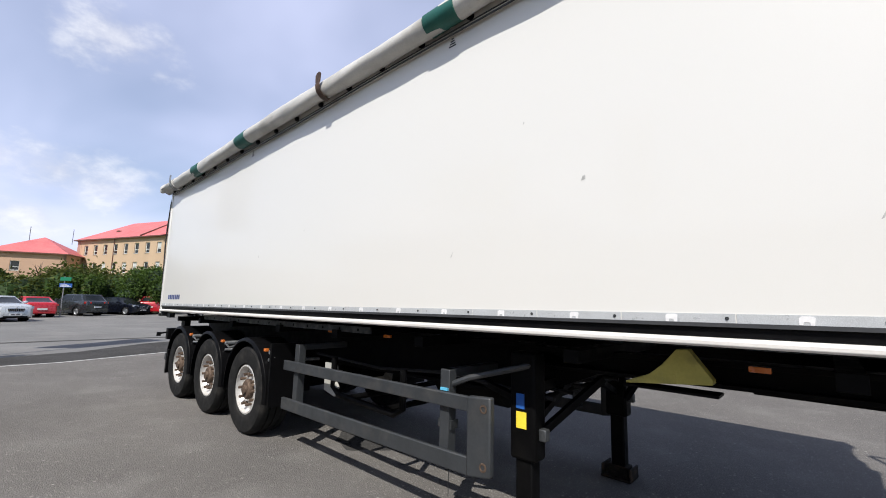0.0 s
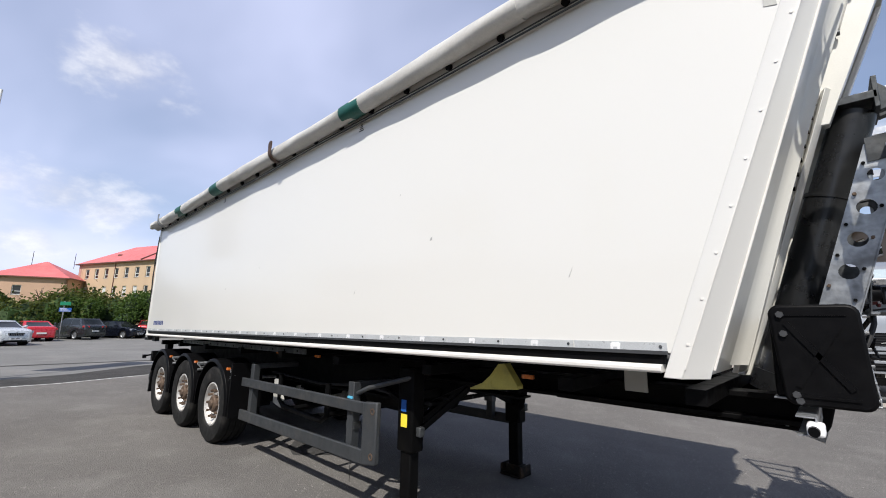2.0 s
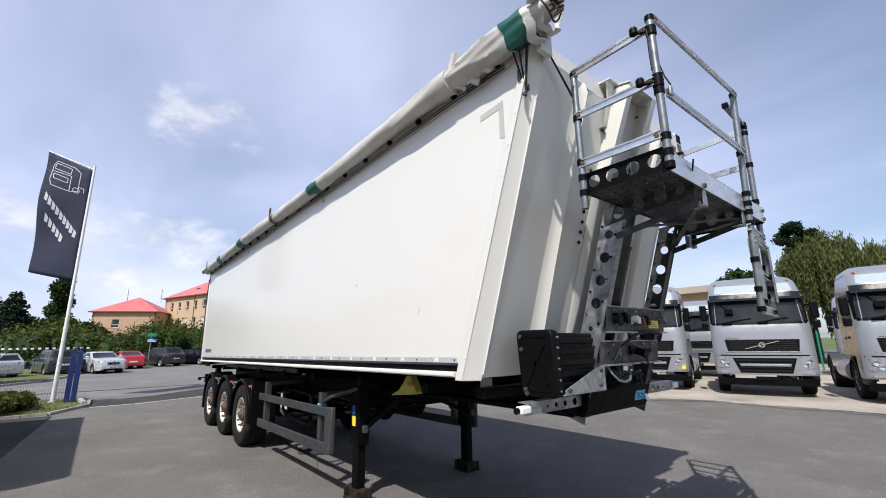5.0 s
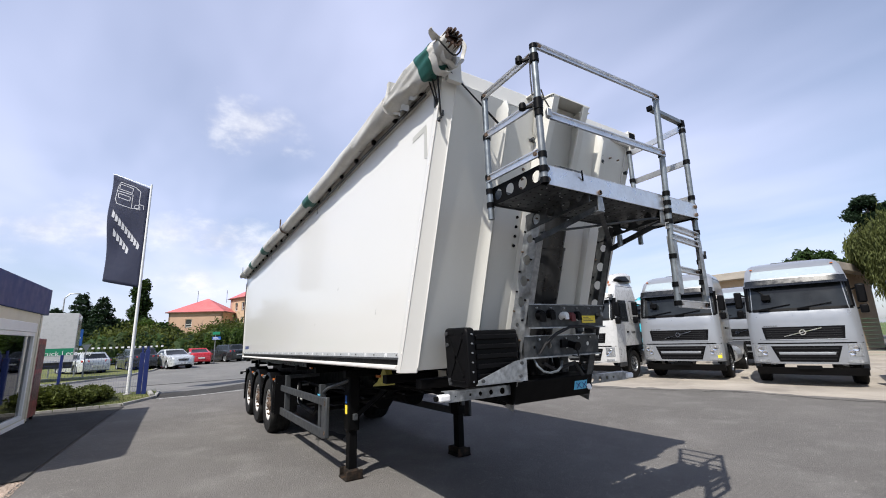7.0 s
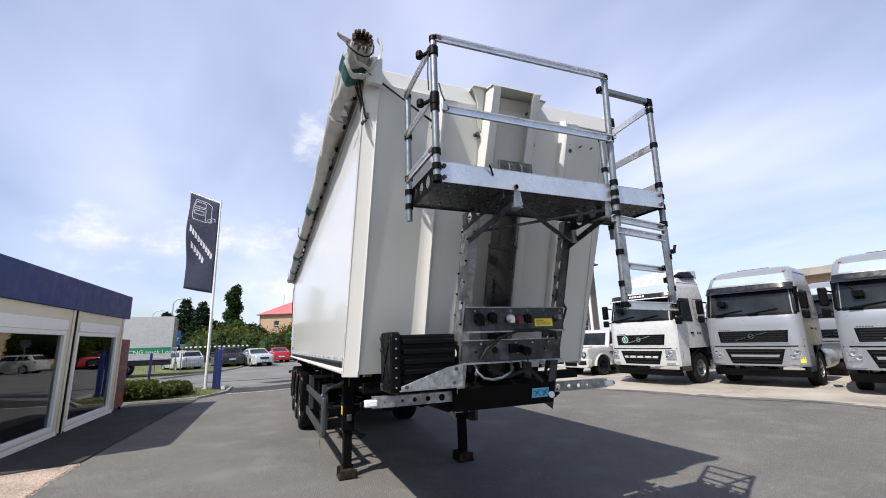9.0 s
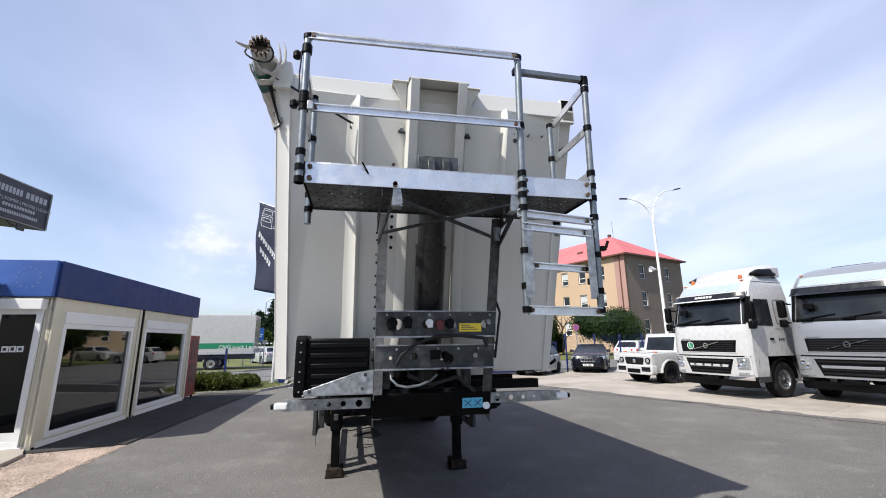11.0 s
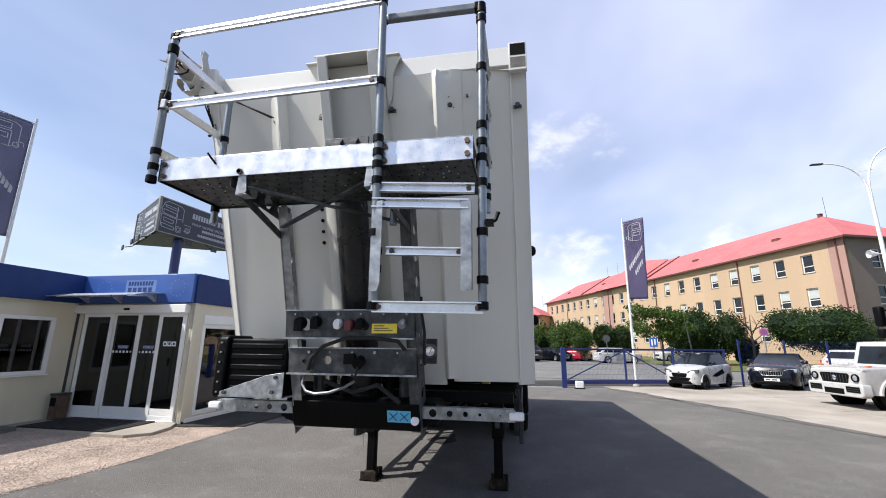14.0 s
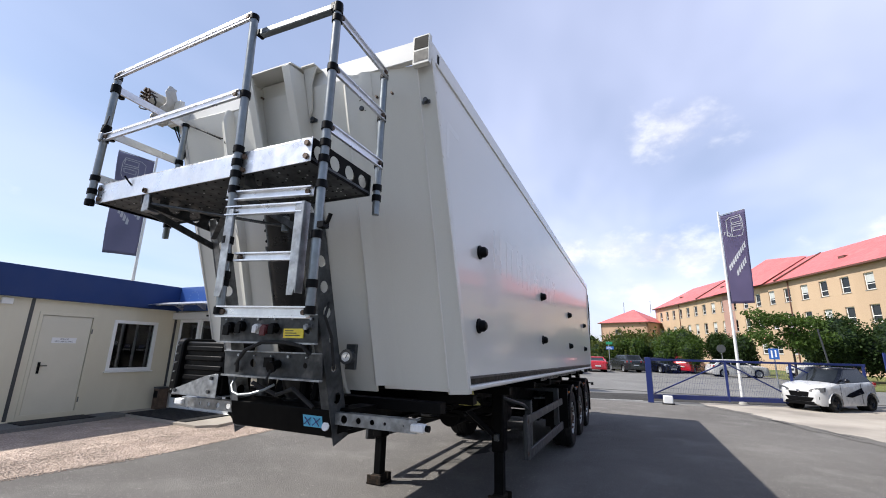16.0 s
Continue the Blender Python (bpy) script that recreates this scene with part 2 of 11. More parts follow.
RIM = material("worn_rim_paint", (0.60, 0.59, 0.57), 0.38, 0.3, 0.1, 60, 0.2, 9, dirt=(0.25, 0.18, 0.13), dirt_amount=0.4, dirt_scale=12)
RUST = material("rusty_steel", (0.115, 0.078, 0.055), 0.7, 0.3, 0.3, 60, 0.4, 12, 0.001, 80)
GUARD = material("grey_guard_paint", (0.040, 0.044, 0.048), 0.5, 0.2, 0.1, 60, 0.18, 4, dirt=(0.12, 0.11, 0.095), dirt_amount=0.25, dirt_scale=5)
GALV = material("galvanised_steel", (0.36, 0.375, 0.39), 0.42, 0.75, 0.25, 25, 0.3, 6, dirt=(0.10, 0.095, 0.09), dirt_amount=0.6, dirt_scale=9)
# dull weathered zinc; also the shaded copy of GALV for the far column
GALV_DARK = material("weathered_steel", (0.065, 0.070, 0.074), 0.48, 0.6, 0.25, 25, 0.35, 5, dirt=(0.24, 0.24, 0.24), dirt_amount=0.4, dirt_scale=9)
ALU = material("bare_aluminium", (0.72, 0.73, 0.75), 0.34, 0.85, 0.05, 50, 0.12, 4, dirt=(0.4, 0.36, 0.32), dirt_amount=0.25, dirt_scale=6)
TUBE_STEEL = material("zinc_tube", (0.23, 0.255, 0.27), 0.38, 0.7, 0.1, 40, 0.2, 6, dirt=(0.2, 0.18, 0.16), dirt_amount=0.3)
TARP = material("white_tarpaulin", (0.50, 0.49, 0.46), 0.55, 0, 0.05, 60, 0.12, 3, 0.004, 5, dirt=(0.22, 0.2, 0.17), dirt_amount=0.45, dirt_scale=2.5)
TARP_GREEN = material("green_tarpaulin", (0.008, 0.085, 0.066), 0.5, 0, 0.1, 60, 0.2, 4, 0.002, 6)
ROPE = material("black_cord", (0.012, 0.012, 0.013), 0.8)
LEATHER = material("brown_bracket", (0.075, 0.042, 0.026), 0.6, 0.2, 0.3, 40, 0.4, 8)
YELLOW = material("yellow_plastic", (0.50, 0.45, 0.11), 0.5, 0, 0.05, 60, 0.15, 5, dirt=(0.25, 0.22, 0.08), dirt_amount=0.5, dirt_scale=8)
YELLOW_LABEL = material("yellow_label", (0.85, 0.66, 0.05), 0.5)
BLUE_LABEL = material("blue_label", (0.10, 0.42, 0.62), 0.45)
NAVY_LABEL = material("navy_print", (0.02, 0.04, 0.16), 0.5)
WHITE_PLASTIC = material("white_plastic", (0.75, 0.75, 0.75), 0.4)
AMBER = material("amber_lens", (0.50, 0.13, 0.02), 0.2, 0, coat=0.5)
RED_LENS = material("red_lens", (0.45, 0.02, 0.015), 0.2, 0, coat=0.5)
RAM = material("black_ram_steel", (0.014, 0.0145, 0.0155), 0.32, 0.2, 0.1, 30, 0.2, 4)


def asphalt_material(name, colour, stones, speck, stain, stain_scale, dirt, dirt_amount):
    """Rolled asphalt: dark binder, crushed stones of mixed tone, worn patches and a rough relief."""
    mt = material(name, colour, 0.9, 0, 0.25, 300, stain, stain_scale, 0.0, 1.0, dirt=dirt, dirt_amount=dirt_amount, dirt_scale=1.3, spec=0.08)
    nt = mt.node_tree
    N, L = nt.nodes.new, nt.links.new
    bsdf = nt.nodes["Principled BSDF"]
    src = bsdf.inputs["Base Color"].links[0].from_socket
    tc = N("ShaderNodeTexCoord")
    height = None
    for scale, share_, strength in ((95.0, 0.30, 0.9), (38.0, 0.022, 1.0)):
        vor = N("ShaderNodeTexVoronoi")
        vor.inputs["Scale"].default_value = scale
        L(tc.outputs["Object"], vor.inputs["Vector"])
        sep = N("ShaderNodeSeparateColor")
        L(vor.outputs["Color"], sep.inputs[0])
        pick, body, both = N("ShaderNodeMath"), N("ShaderNodeMapRange"), N("ShaderNodeMath")
        pick.operation, both.operation = "LESS_THAN", "MULTIPLY"
        pick.inputs[1].default_value = share_
        L(sep.outputs[0], pick.inputs[0])
        body.inputs["From Min"].default_value, body.inputs["From Max"].default_value = 0.48, 0.28
        L(vor.outputs["Distance"], body.inputs[0])
        L(pick.outputs[0], both.inputs[0])
        L(body.outputs[0], both.inputs[1])
        tone = N("ShaderNodeMapRange")
        tone.inputs["To Min"].default_value, tone.inputs["To Max"].default_value = 0.15 * speck * strength, speck * strength
        L(sep.outputs[1], tone.inputs[0])
        fac = N("ShaderNodeMath")
        fac.operation = "MULTIPLY"
        fac.use_clamp = True
        L(both.outputs[0], fac.inputs[0])
        L(tone.outputs[0], fac.inputs[1])
        mx = N("ShaderNodeMix")
        mx.data_type = "RGBA"
        L(fac.outputs[0], mx.inputs[0])
        L(src, mx.inputs[6])
        mx.inputs[7].default_value = (*stones, 1)
        src = mx.outputs[2]
        if height is None:
            height = vor.outputs["Distance"]
    L(src, bsdf.inputs["Base Color"])
    bp = N("ShaderNodeBump")
    bp.invert = True
    bp.inputs["Strength"].default_value, bp.inputs["Distance"].default_value = 1.0, 0.006
    L(height, bp.inputs["Height"])
    L(bp.outputs[0], bsdf.inputs["Normal"])
    return mt


ASPHALT = asphalt_material("asphalt", (0.137, 0.130, 0.123), (0.42, 0.40, 0.37), 0.8, 0.20, 0.35, (0.200, 0.192, 0.182), 0.5)
ASPHALT_OLD = material("old_asphalt", (0.15, 0.148, 0.142), 0.9, 0, 0.25, 90, 0.2, 0.25, 0.004, 120, dirt=(0.20, 0.19, 0.18), dirt_amount=0.5, dirt_scale=0.5)
ASPHALT_PATCH = asphalt_material("dark_asphalt_patch", (0.052, 0.051, 0.050), (0.20, 0.19, 0.18), 0.5, 0.2, 0.6, (0.08, 0.078, 0.075), 0.4)
CONCRETE = material("worn_concrete", (0.34, 0.305, 0.26), 0.9, 0, 0.12, 60, 0.2, 0.7, 0.004, 60, dirt=(0.16, 0.14, 0.12), dirt_amount=0.6, dirt_scale=0.6, piece=0.09)
GRAVEL = material("pale_gravel", (0.40, 0.318, 0.262), 0.95, 0, 0.4, 45, 0.25, 1.2, 0.015, 45, dirt=(0.2, 0.17, 0.13), dirt_amount=0.5, dirt_scale=3)
STONE = material("kerb_stone", (0.30, 0.29, 0.27), 0.85, 0, 0.15, 60, 0.2, 3, 0.003, 60, piece=0.1)
PAINT_LINE = material("worn_road_paint", (0.6, 0.6, 0.58), 0.8, 0, 0.2, 40, 0.3, 3)
GRASS = material("dry_grass", (0.11, 0.125, 0.03), 0.95, 0, 0.35, 30, 0.3, 0.8, 0.03, 25, dirt=(0.20, 0.17, 0.07), dirt_amount=0.5, dirt_scale=0.7)
MEADOW = material("meadow", (0.085, 0.12, 0.028), 0.95, 0, 0.3, 8, 0.3, 0.2, 0.05, 6, dirt=(0.14, 0.13, 0.05), dirt_amount=0.5, dirt_scale=0.2)


def leaf_material(name, colour, back):
    mt = material(name, colour, 0.6, 0, 0.3, 3, 0.25, 0.6, spec=0.14)
    nt = mt.node_tree
    bsdf, out = nt.nodes["Principled BSDF"], nt.nodes["Material Output"]
    src = bsdf.inputs["Base Color"].links[0].from_socket
    geo = nt.nodes.new("ShaderNodeNewGeometry")
    rng = nt.nodes.new("ShaderNodeMapRange")
    rng.inputs["To Min"].default_value, rng.inputs["To Max"].default_value = 0.62, 1.45
    nt.links.new(geo.outputs["Random Per Island"], rng.inputs[0])
    sc = nt.nodes.new("ShaderNodeVectorMath")
    sc.operation = "SCALE"
    nt.links.new(src, sc.inputs[0])
    nt.links.new(rng.outputs[0], sc.inputs["Scale"])
    nt.links.new(sc.outputs[0], bsdf.inputs["Base Color"])
    tr, mix = nt.nodes.new("ShaderNodeBsdfTranslucent"), nt.nodes.new("ShaderNodeMixShader")
    tr.inputs[0].default_value = (*back, 1)
    mix.inputs[0].default_value = 0.25
    nt.links.new(bsdf.outputs[0], mix.inputs[1])
    nt.links.new(tr.outputs[0], mix.inputs[2])
    nt.links.new(mix.outputs[0], out.inputs[0])
    return mt


LEAF = leaf_material("leaf_green", (0.055, 0.095, 0.022), (0.10, 0.16, 0.02))
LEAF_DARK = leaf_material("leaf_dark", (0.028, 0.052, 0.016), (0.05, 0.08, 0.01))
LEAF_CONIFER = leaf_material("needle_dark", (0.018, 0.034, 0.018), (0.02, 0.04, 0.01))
LEAF_WILLOW = leaf_material("leaf_willow", (0.092, 0.108, 0.036), (0.13, 0.15, 0.035))
LEAF_HEDGE = leaf_material("leaf_hedge", (0.066, 0.082, 0.020), (0.10, 0.12, 0.02))
BARK = material("bark", (0.09, 0.07, 0.055), 0.9, 0, 0.3, 30, 0.3, 4, 0.01, 30)

CREAM = material("cream_cabin_panel", (0.62, 0.575, 0.45), 0.45, 0, 0.02, 80, 0.05, 1.5, dirt=(0.32, 0.28, 0.2), dirt_amount=0.2, dirt_scale=1.5, streak=True)
MACHINE_RED = material("dark_red_steel", (0.20, 0.018, 0.02), 0.4, 0, 0.25, 20, 0.5, 7, dirt=(0.45, 0.10, 0.09), dirt_amount=0.6, dirt_scale=6)
MACHINE_PRINT = material("dark_picture_print", (0.10, 0.03, 0.035), 0.4, 0, 0.3, 12, 0.6, 6)
CREAM_DOOR = material("cream_door_paint", (0.60, 0.565, 0.46), 0.4, 0, 0.02, 80, 0.04, 2)
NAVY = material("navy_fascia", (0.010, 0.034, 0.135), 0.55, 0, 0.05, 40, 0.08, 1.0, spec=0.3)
# lighter copy of NAVY: sunlight on the entrance fascia put into its colour
FASCIA_SUNLIT = material("blue_fascia", (0.030, 0.085, 0.30), 0.4, 0, 0.05, 40, 0.1, 1.0, coat=0.2)
FASCIA_PRINT = material("pale_blue_print", (0.10, 0.17, 0.36), 0.5)
UPVC = material("white_window_frame", (0.76, 0.76, 0.74), 0.45, 0, 0.01, 90, 0.03, 3, coat=0.0)
RUBBER_MAT = material("black_rubber_mat", (0.012, 0.012, 0.013), 0.9, 0, 0.3, 80, 0.2, 5, 0.004, 60)
FENCE_BLUE = material("blue_fence_paint", (0.010, 0.022, 0.125), 0.4, 0, 0.06, 50, 0.12, 3, coat=0.2)


def cloth_material(name, colour, back, share_):
    """Thin woven cloth: part of the light comes through."""
    mt = material(name, colour, 0.8, 0, 0.08, 200, 0.12, 2, 0.004, 5)
    nt = mt.node_tree
    tr, mix = nt.nodes.new("ShaderNodeBsdfTranslucent"), nt.nodes.new("ShaderNodeMixShader")
    tr.inputs[0].default_value = (*back, 1)
    mix.inputs[0].default_value = share_
    nt.links.new(nt.nodes["Principled BSDF"].outputs[0], mix.inputs[1])
    nt.links.new(tr.outputs[0], mix.inputs[2])
    nt.links.new(mix.outputs[0], nt.nodes["Material Output"].inputs[0])
    return mt


FLAG = cloth_material("navy_flag_cloth", (0.034, 0.040, 0.075), (0.20, 0.22, 0.33), 0.35)
FLAG_SLATE = cloth_material("greyed_flag_cloth", (0.085, 0.09, 0.14), (0.36, 0.37, 0.50), 0.45)
FLAG_PURPLE = cloth_material("faded_flag_cloth", (0.15, 0.13, 0.22), (0.46, 0.40, 0.58), 0.5)
FLAG_PRINT = material("white_flag_print", (0.46, 0.47, 0.50), 0.7)
POLE_WHITE = material("white_pole", (0.72, 0.72, 0.70), 0.35, 0, 0.02, 50, 0.06, 3)
BILLBOARD = material("slate_billboard", (0.030, 0.036, 0.048), 0.45, 0, 0.05, 60, 0.1, 1)
STUCCO = material("ochre_stucco", (0.46, 0.335, 0.225), 0.9, 0, 0.06, 8, 0.10, 0.25, dirt=(0.42, 0.31, 0.19), dirt_amount=0.3, dirt_scale=0.3, streak=True)
STUCCO_PINK = material("pink_stucco", (0.36, 0.22, 0.185), 0.9, 0, 0.06, 8, 0.10, 0.3)
# albedo lowered for shade on the long building's end wall; grey building shares it
STUCCO_BROWN_SHADE = material("brown_stucco", (0.19, 0.155, 0.125), 0.9, 0, 0.06, 8, 0.12, 0.3)
STUCCO_ORANGE = material("salmon_stucco", (0.43, 0.285, 0.20), 0.9, 0, 0.06, 8, 0.10, 0.3)
ROOF_RED = material("red_sheet_roof", (0.50, 0.125, 0.125), 0.6, 0, 0.08, 6, 0.15, 0.4, dirt=(0.52, 0.18, 0.165), dirt_amount=0.5, dirt_scale=0.5)
GUTTER = material("brown_gutter", (0.14, 0.06, 0.045), 0.5, 0.2)
WIN_DARK = material("dark_pane", (0.018, 0.021, 0.024), 0.12, 0, spec=0.45)
BLIND = material("pale_blind", (0.45, 0.47, 0.46), 0.8)
INTERIOR = material("dim_interior", (0.20, 0.19, 0.17), 0.9)
SIGN_BLUE = material("blue_road_sign", (0.02, 0.10, 0.36), 0.4)
SIGN_FADED = material("faded_red_sign_paint", (0.42, 0.10, 0.16), 0.5)
SIGN_VIOLET = material("faded_violet_sign_paint", (0.16, 0.07, 0.22), 0.5)
SIGN_GREEN = material("green_road_sign", (0.01, 0.20, 0.10), 0.4)
CHROME = material("chrome", (0.75, 0.75, 0.76), 0.12, 1.0, 0.02, 20, 0.04, 4)
SILVER = material("silver_car_paint", (0.27, 0.285, 0.31), 0.36, 0.35, 0.015, 400, 0.03, 1, coat=0.5)
GRILLE = material("black_grille_slats", (0.010, 0.010, 0.011), 0.5, 0, 0.1, 60, 0.2, 5, spec=0.2)
ROOF_GLASS = material("pale_roof_glass", (0.34, 0.40, 0.43), 0.2, 0, 0.01, 50, 0.06, 2, coat=0.6)
VISOR = material("tinted_visor", (0.010, 0.011, 0.013), 0.25, 0)
WINDSCREEN = material("dark_windscreen", (0.016, 0.019, 0.021), 0.08, 0, 0.1, 3, 0.6, 1.1, spec=0.42)
CAR_WHITE = material("white_car_paint", (0.47, 0.47, 0.465), 0.3, 0, 0.01, 100, 0.03, 2, coat=0.8)
CAR_BLACK = material("black_car_paint", (0.004, 0.005, 0.009), 0.22, 0.0, 0.05, 100, 0.06, 2, coat=0.25, spec=0.25)
CAR_GREY = material("anthracite_car_paint", (0.025, 0.028, 0.032), 0.3, 0.3, 0.05, 100, 0.06, 2, coat=1.0)
CAR_RED = material("red_car_paint", (0.42, 0.012, 0.020), 0.3, 0.1, 0.03, 100, 0.05, 2, coat=0.9)
CAR_SILVER = material("light_silver_paint", (0.55, 0.57, 0.58), 0.3, 0.4, 0.03, 100, 0.05, 2, coat=0.8)
CYAN_PAINT = material("cyan_cab_paint", (0.03, 0.38, 0.48), 0.35, 0, coat=0.5)
TRIM = material("dark_grey_trim", (0.040, 0.042, 0.045), 0.5, 0, 0.08, 60, 0.15, 4)
LAMP_GLASS = material("headlamp_lens", (0.42, 0.44, 0.46), 0.12, 0.5, 0.25, 25, 0.3, 12, coat=1.0)
PLATE = material("plate_white", (0.7, 0.7, 0.68), 0.4)


def glass_material(name, tint, mixing, rough=0.02):
    """Thin pane: part mirror, part see-through."""
    mt = bpy.data.materials.new(name)
    mt.use_nodes = True
    nt = mt.node_tree
    nt.nodes.clear()
    out, tr = nt.nodes.new("ShaderNodeOutputMaterial"), nt.nodes.new("ShaderNodeBsdfTransparent")
    gl, mix, fr = nt.nodes.new("ShaderNodeBsdfGlossy"), nt.nodes.new("ShaderNodeMixShader"), nt.nodes.new("ShaderNodeFresnel")
    tr.inputs[0].default_value = (*tint, 1)
    gl.inputs["Roughness"].default_value = rough
    fr.inputs["IOR"].default_value = mixing
    nt.links.new(fr.outputs[0], mix.inputs[0])
    nt.links.new(tr.outputs[0], mix.inputs[1])
    nt.links.new(gl.outputs[0], mix.inputs[2])
    nt.links.new(mix.outputs[0], out.inputs[0])
    return mt


GLASS = glass_material("tinted_glass", (0.34, 0.36, 0.36), 2.1)
GLASS_DARK = glass_material("dark_glass", (0.12, 0.13, 0.135), 1.7)


# ---------------------------------------------------------------- tipper semi-trailer
def z_rail(x):
    """Underside of the white bottom rail; the trailer stands nose-up on its legs."""
    return 1.461 + 0.0122 * (x - 1.2)


def z_top(x):
    """Top edge of the body."""
    return 3.915 + 0.018 * (x - 2.0)


def z_eave(x):
    """Where the side panel ends under the sheet's rail."""
    return 3.814 + 0.018 * (x - 1.0)


def x_nose(z, y=0.0):
    """The leaning front wall; the two outer panels sit slightly askew."""
    if y < -0.7:
        return 1.400 + 0.330 * (z - 1.50)
    if y > 0.7:
        return 1.335 + 0.310 * (z - 1.50)
    return 1.345 + 0.318 * (z - 1.49)


def x_out(z, s):
    """The leaning outer edge of the corner post, where the long side ends."""
    return (1.315 if s < 0 else 1.240) + 0.355 * (z - 1.533)


REAR_X = -8.63
HALF = 1.275
trailer = thing("semi_trailer", pose(0, 0, 0), "white aluminium tipper semi-trailer on black chassis, standing on its landing legs", "trailer")


def strip_on_side(mesh, x0, x1, lo, hi, y0, y1, steps=2):
    """A band along the side between two height functions."""
    rings = []
    for i in range(steps + 1):
        x = x0 + (x1 - x0) * i / steps
        rings.append([(x, y0, lo(x)), (x, y1, lo(x)), (x, y1, hi(x)), (x, y0, hi(x))])
    return mesh.loft(rings)


def side_wall(s):
    """One long side; s is -1 or 1."""
    y_out, y_in = s * HALF, s * (HALF - 0.045)
    m = Mesh()
    lo = lambda x: z_rail(x) + 0.115
    # panel with leaning front edge
    xa, xb = x_out(1.58, s) - 0.06, x_out(3.86, s) - 0.06
    pts = [(REAR_X, lo(REAR_X)), (xa, lo(xa)), (xb, z_top(xb) - 0.03), (REAR_X, z_top(REAR_X) - 0.03)]
    m.prism(pts, "y", y_out, y_in)
    panel = part("side_panel", m, WHITE, trailer, "smooth white side panel with small scuffs and scratches" if s < 0 else "glossy white side panel with faded lettering")
    # bottom rail: rounded white bar, black groove, reflective tape
    rail = Mesh()
    rings = []
    for x in (REAR_X - 0.02, 1.20):
        z = z_rail(x)
        prof = [(0.0, 0.016), (0.035, 0.016), (0.046, 0.025), (0.048, 0.045), (0.036, 0.056), (-0.05, 0.056), (-0.05, 0.016)]
        rings.append([(x, s * (HALF - 0.02 + a), z + b) for a, b in prof])
    rail.loft(rings)
    part("bottom_rail", rail, RAIL_WHITE, trailer, "scuffed white bottom rail", bevel=0.004)
    groove = strip_on_side(Mesh(), REAR_X, 1.21, lambda x: z_rail(x) + 0.058, lambda x: z_rail(x) + 0.118, s * (HALF - 0.06), s * (HALF - 0.012))
    part("seal_strip", groove, PLASTIC, trailer, "black rubber seal strip")
    lip = strip_on_side(Mesh(), REAR_X, 1.23, lambda x: z_rail(x) + 0.104, lambda x: z_rail(x) + 0.122, s * (HALF - 0.03), s * (HALF + 0.006))
    part("edge_trim", lip, TRIM, trailer)
    if s < 0:
        n, x0 = 20, REAR_X + 0.04
        step = (1.235 - x0) / n
        for k in range(n):
            xa_, xb_ = x0 + k * step, x0 + (k + 1) * step - 0.006
            tape = strip_on_side(Mesh(), xa_, xb_, lambda x: z_rail(x) + 0.120, lambda x: z_rail(x) + 0.163, y_out, y_out + s * 0.004, 1)
            part("reflective_strip", tape, REFLECT, trailer, "grey reflective tape strip")
            xm = xa_ + step * 0.42
            z = z_rail(xm) + 0.123
            mark = Mesh()
            mark.prism([(xm, z), (xm + 0.012, z), (xm + 0.016, z + 0.012), (xm + 0.034, z + 0.012), (xm + 0.036, z), (xm + 0.048, z), (xm + 0.052, z + 0.03), (xm + 0.044, z + 0.036), (xm + 0.01, z + 0.036), (xm, z + 0.028)], "y", y_out + s * 0.0042, y_out + s * 0.0056)
            part("printed_mark", mark, WHITE_PLASTIC, trailer)
            rivet = Mesh()
            rivet.cyl((xb_ - 0.03, y_out, z_rail(xb_) + 0.142), (xb_ - 0.03, y_out + s * 0.008, z_rail(xb_) + 0.142), 0.008, n=8)
            part("rivet", rivet, GALV_DARK, trailer)
    # corner post along the leaning edge: a narrow flat on the side, then a slanting face towards the front wall
    post = Mesh()
    rings = []
    for z in (1.455, 1.62, 3.90):
        xo, xf = x_out(z, s), x_nose(z, s)
        rings.append([(xo - 0.085, s * (HALF - 0.02), z), (xo - 0.085, s * (HALF + 0.010), z), (xo - 0.06, s * (HALF + 0.018), z), (xo, s * (HALF + 0.018), z), (xf - 0.008, s * 1.190, z), (xf, s * 1.182, z), (xf - 0.012, s * 1.165, z), (xo - 0.085, s * 1.165, z)])
    post.loft(rings)
    part("corner_post", post, WHITE if s < 0 else WHITE_FRONT, trailer, "leaning white corner post with slanting face", bevel=0.004)
    bead = Mesh()
    bead.tube([(x_nose(1.5, s) + 0.003, s * 1.180, 1.5), (x_nose(3.84, s) + 0.003, s * 1.180, 3.84)], 0.006, 6)
    part("weld_bead", bead, RAIL_WHITE, trailer)
    bead = Mesh()
    bead.tube([(x_out(1.5, s), s * (HALF + 0.017), 1.5), (x_out(3.84, s), s * (HALF + 0.017), 3.84)], 0.004, 6)
    part("weld_bead", bead, RAIL_WHITE, trailer)
    for k in range(11):
        z = 1.62 + k * 0.215
        b = Mesh()
        b.cyl((x_out(z, s) - 0.022, s * (HALF + 0.012), z), (x_out(z, s) - 0.022, s * (HALF + 0.022), z), 0.007, n=8)
        part("rivet", b, RAIL_WHITE, trailer)
    # top cap rail
    cap = strip_on_side(Mesh(), REAR_X, x_out(3.9, s), lambda x: z_top(x) - 0.13, z_top, s * (HALF - 0.05), s * (HALF + 0.012))
    part("top_rail", cap, WHITE, trailer, "white top rail", bevel=0.006)
    return panel


side_wall(-1)
side_wall(1)

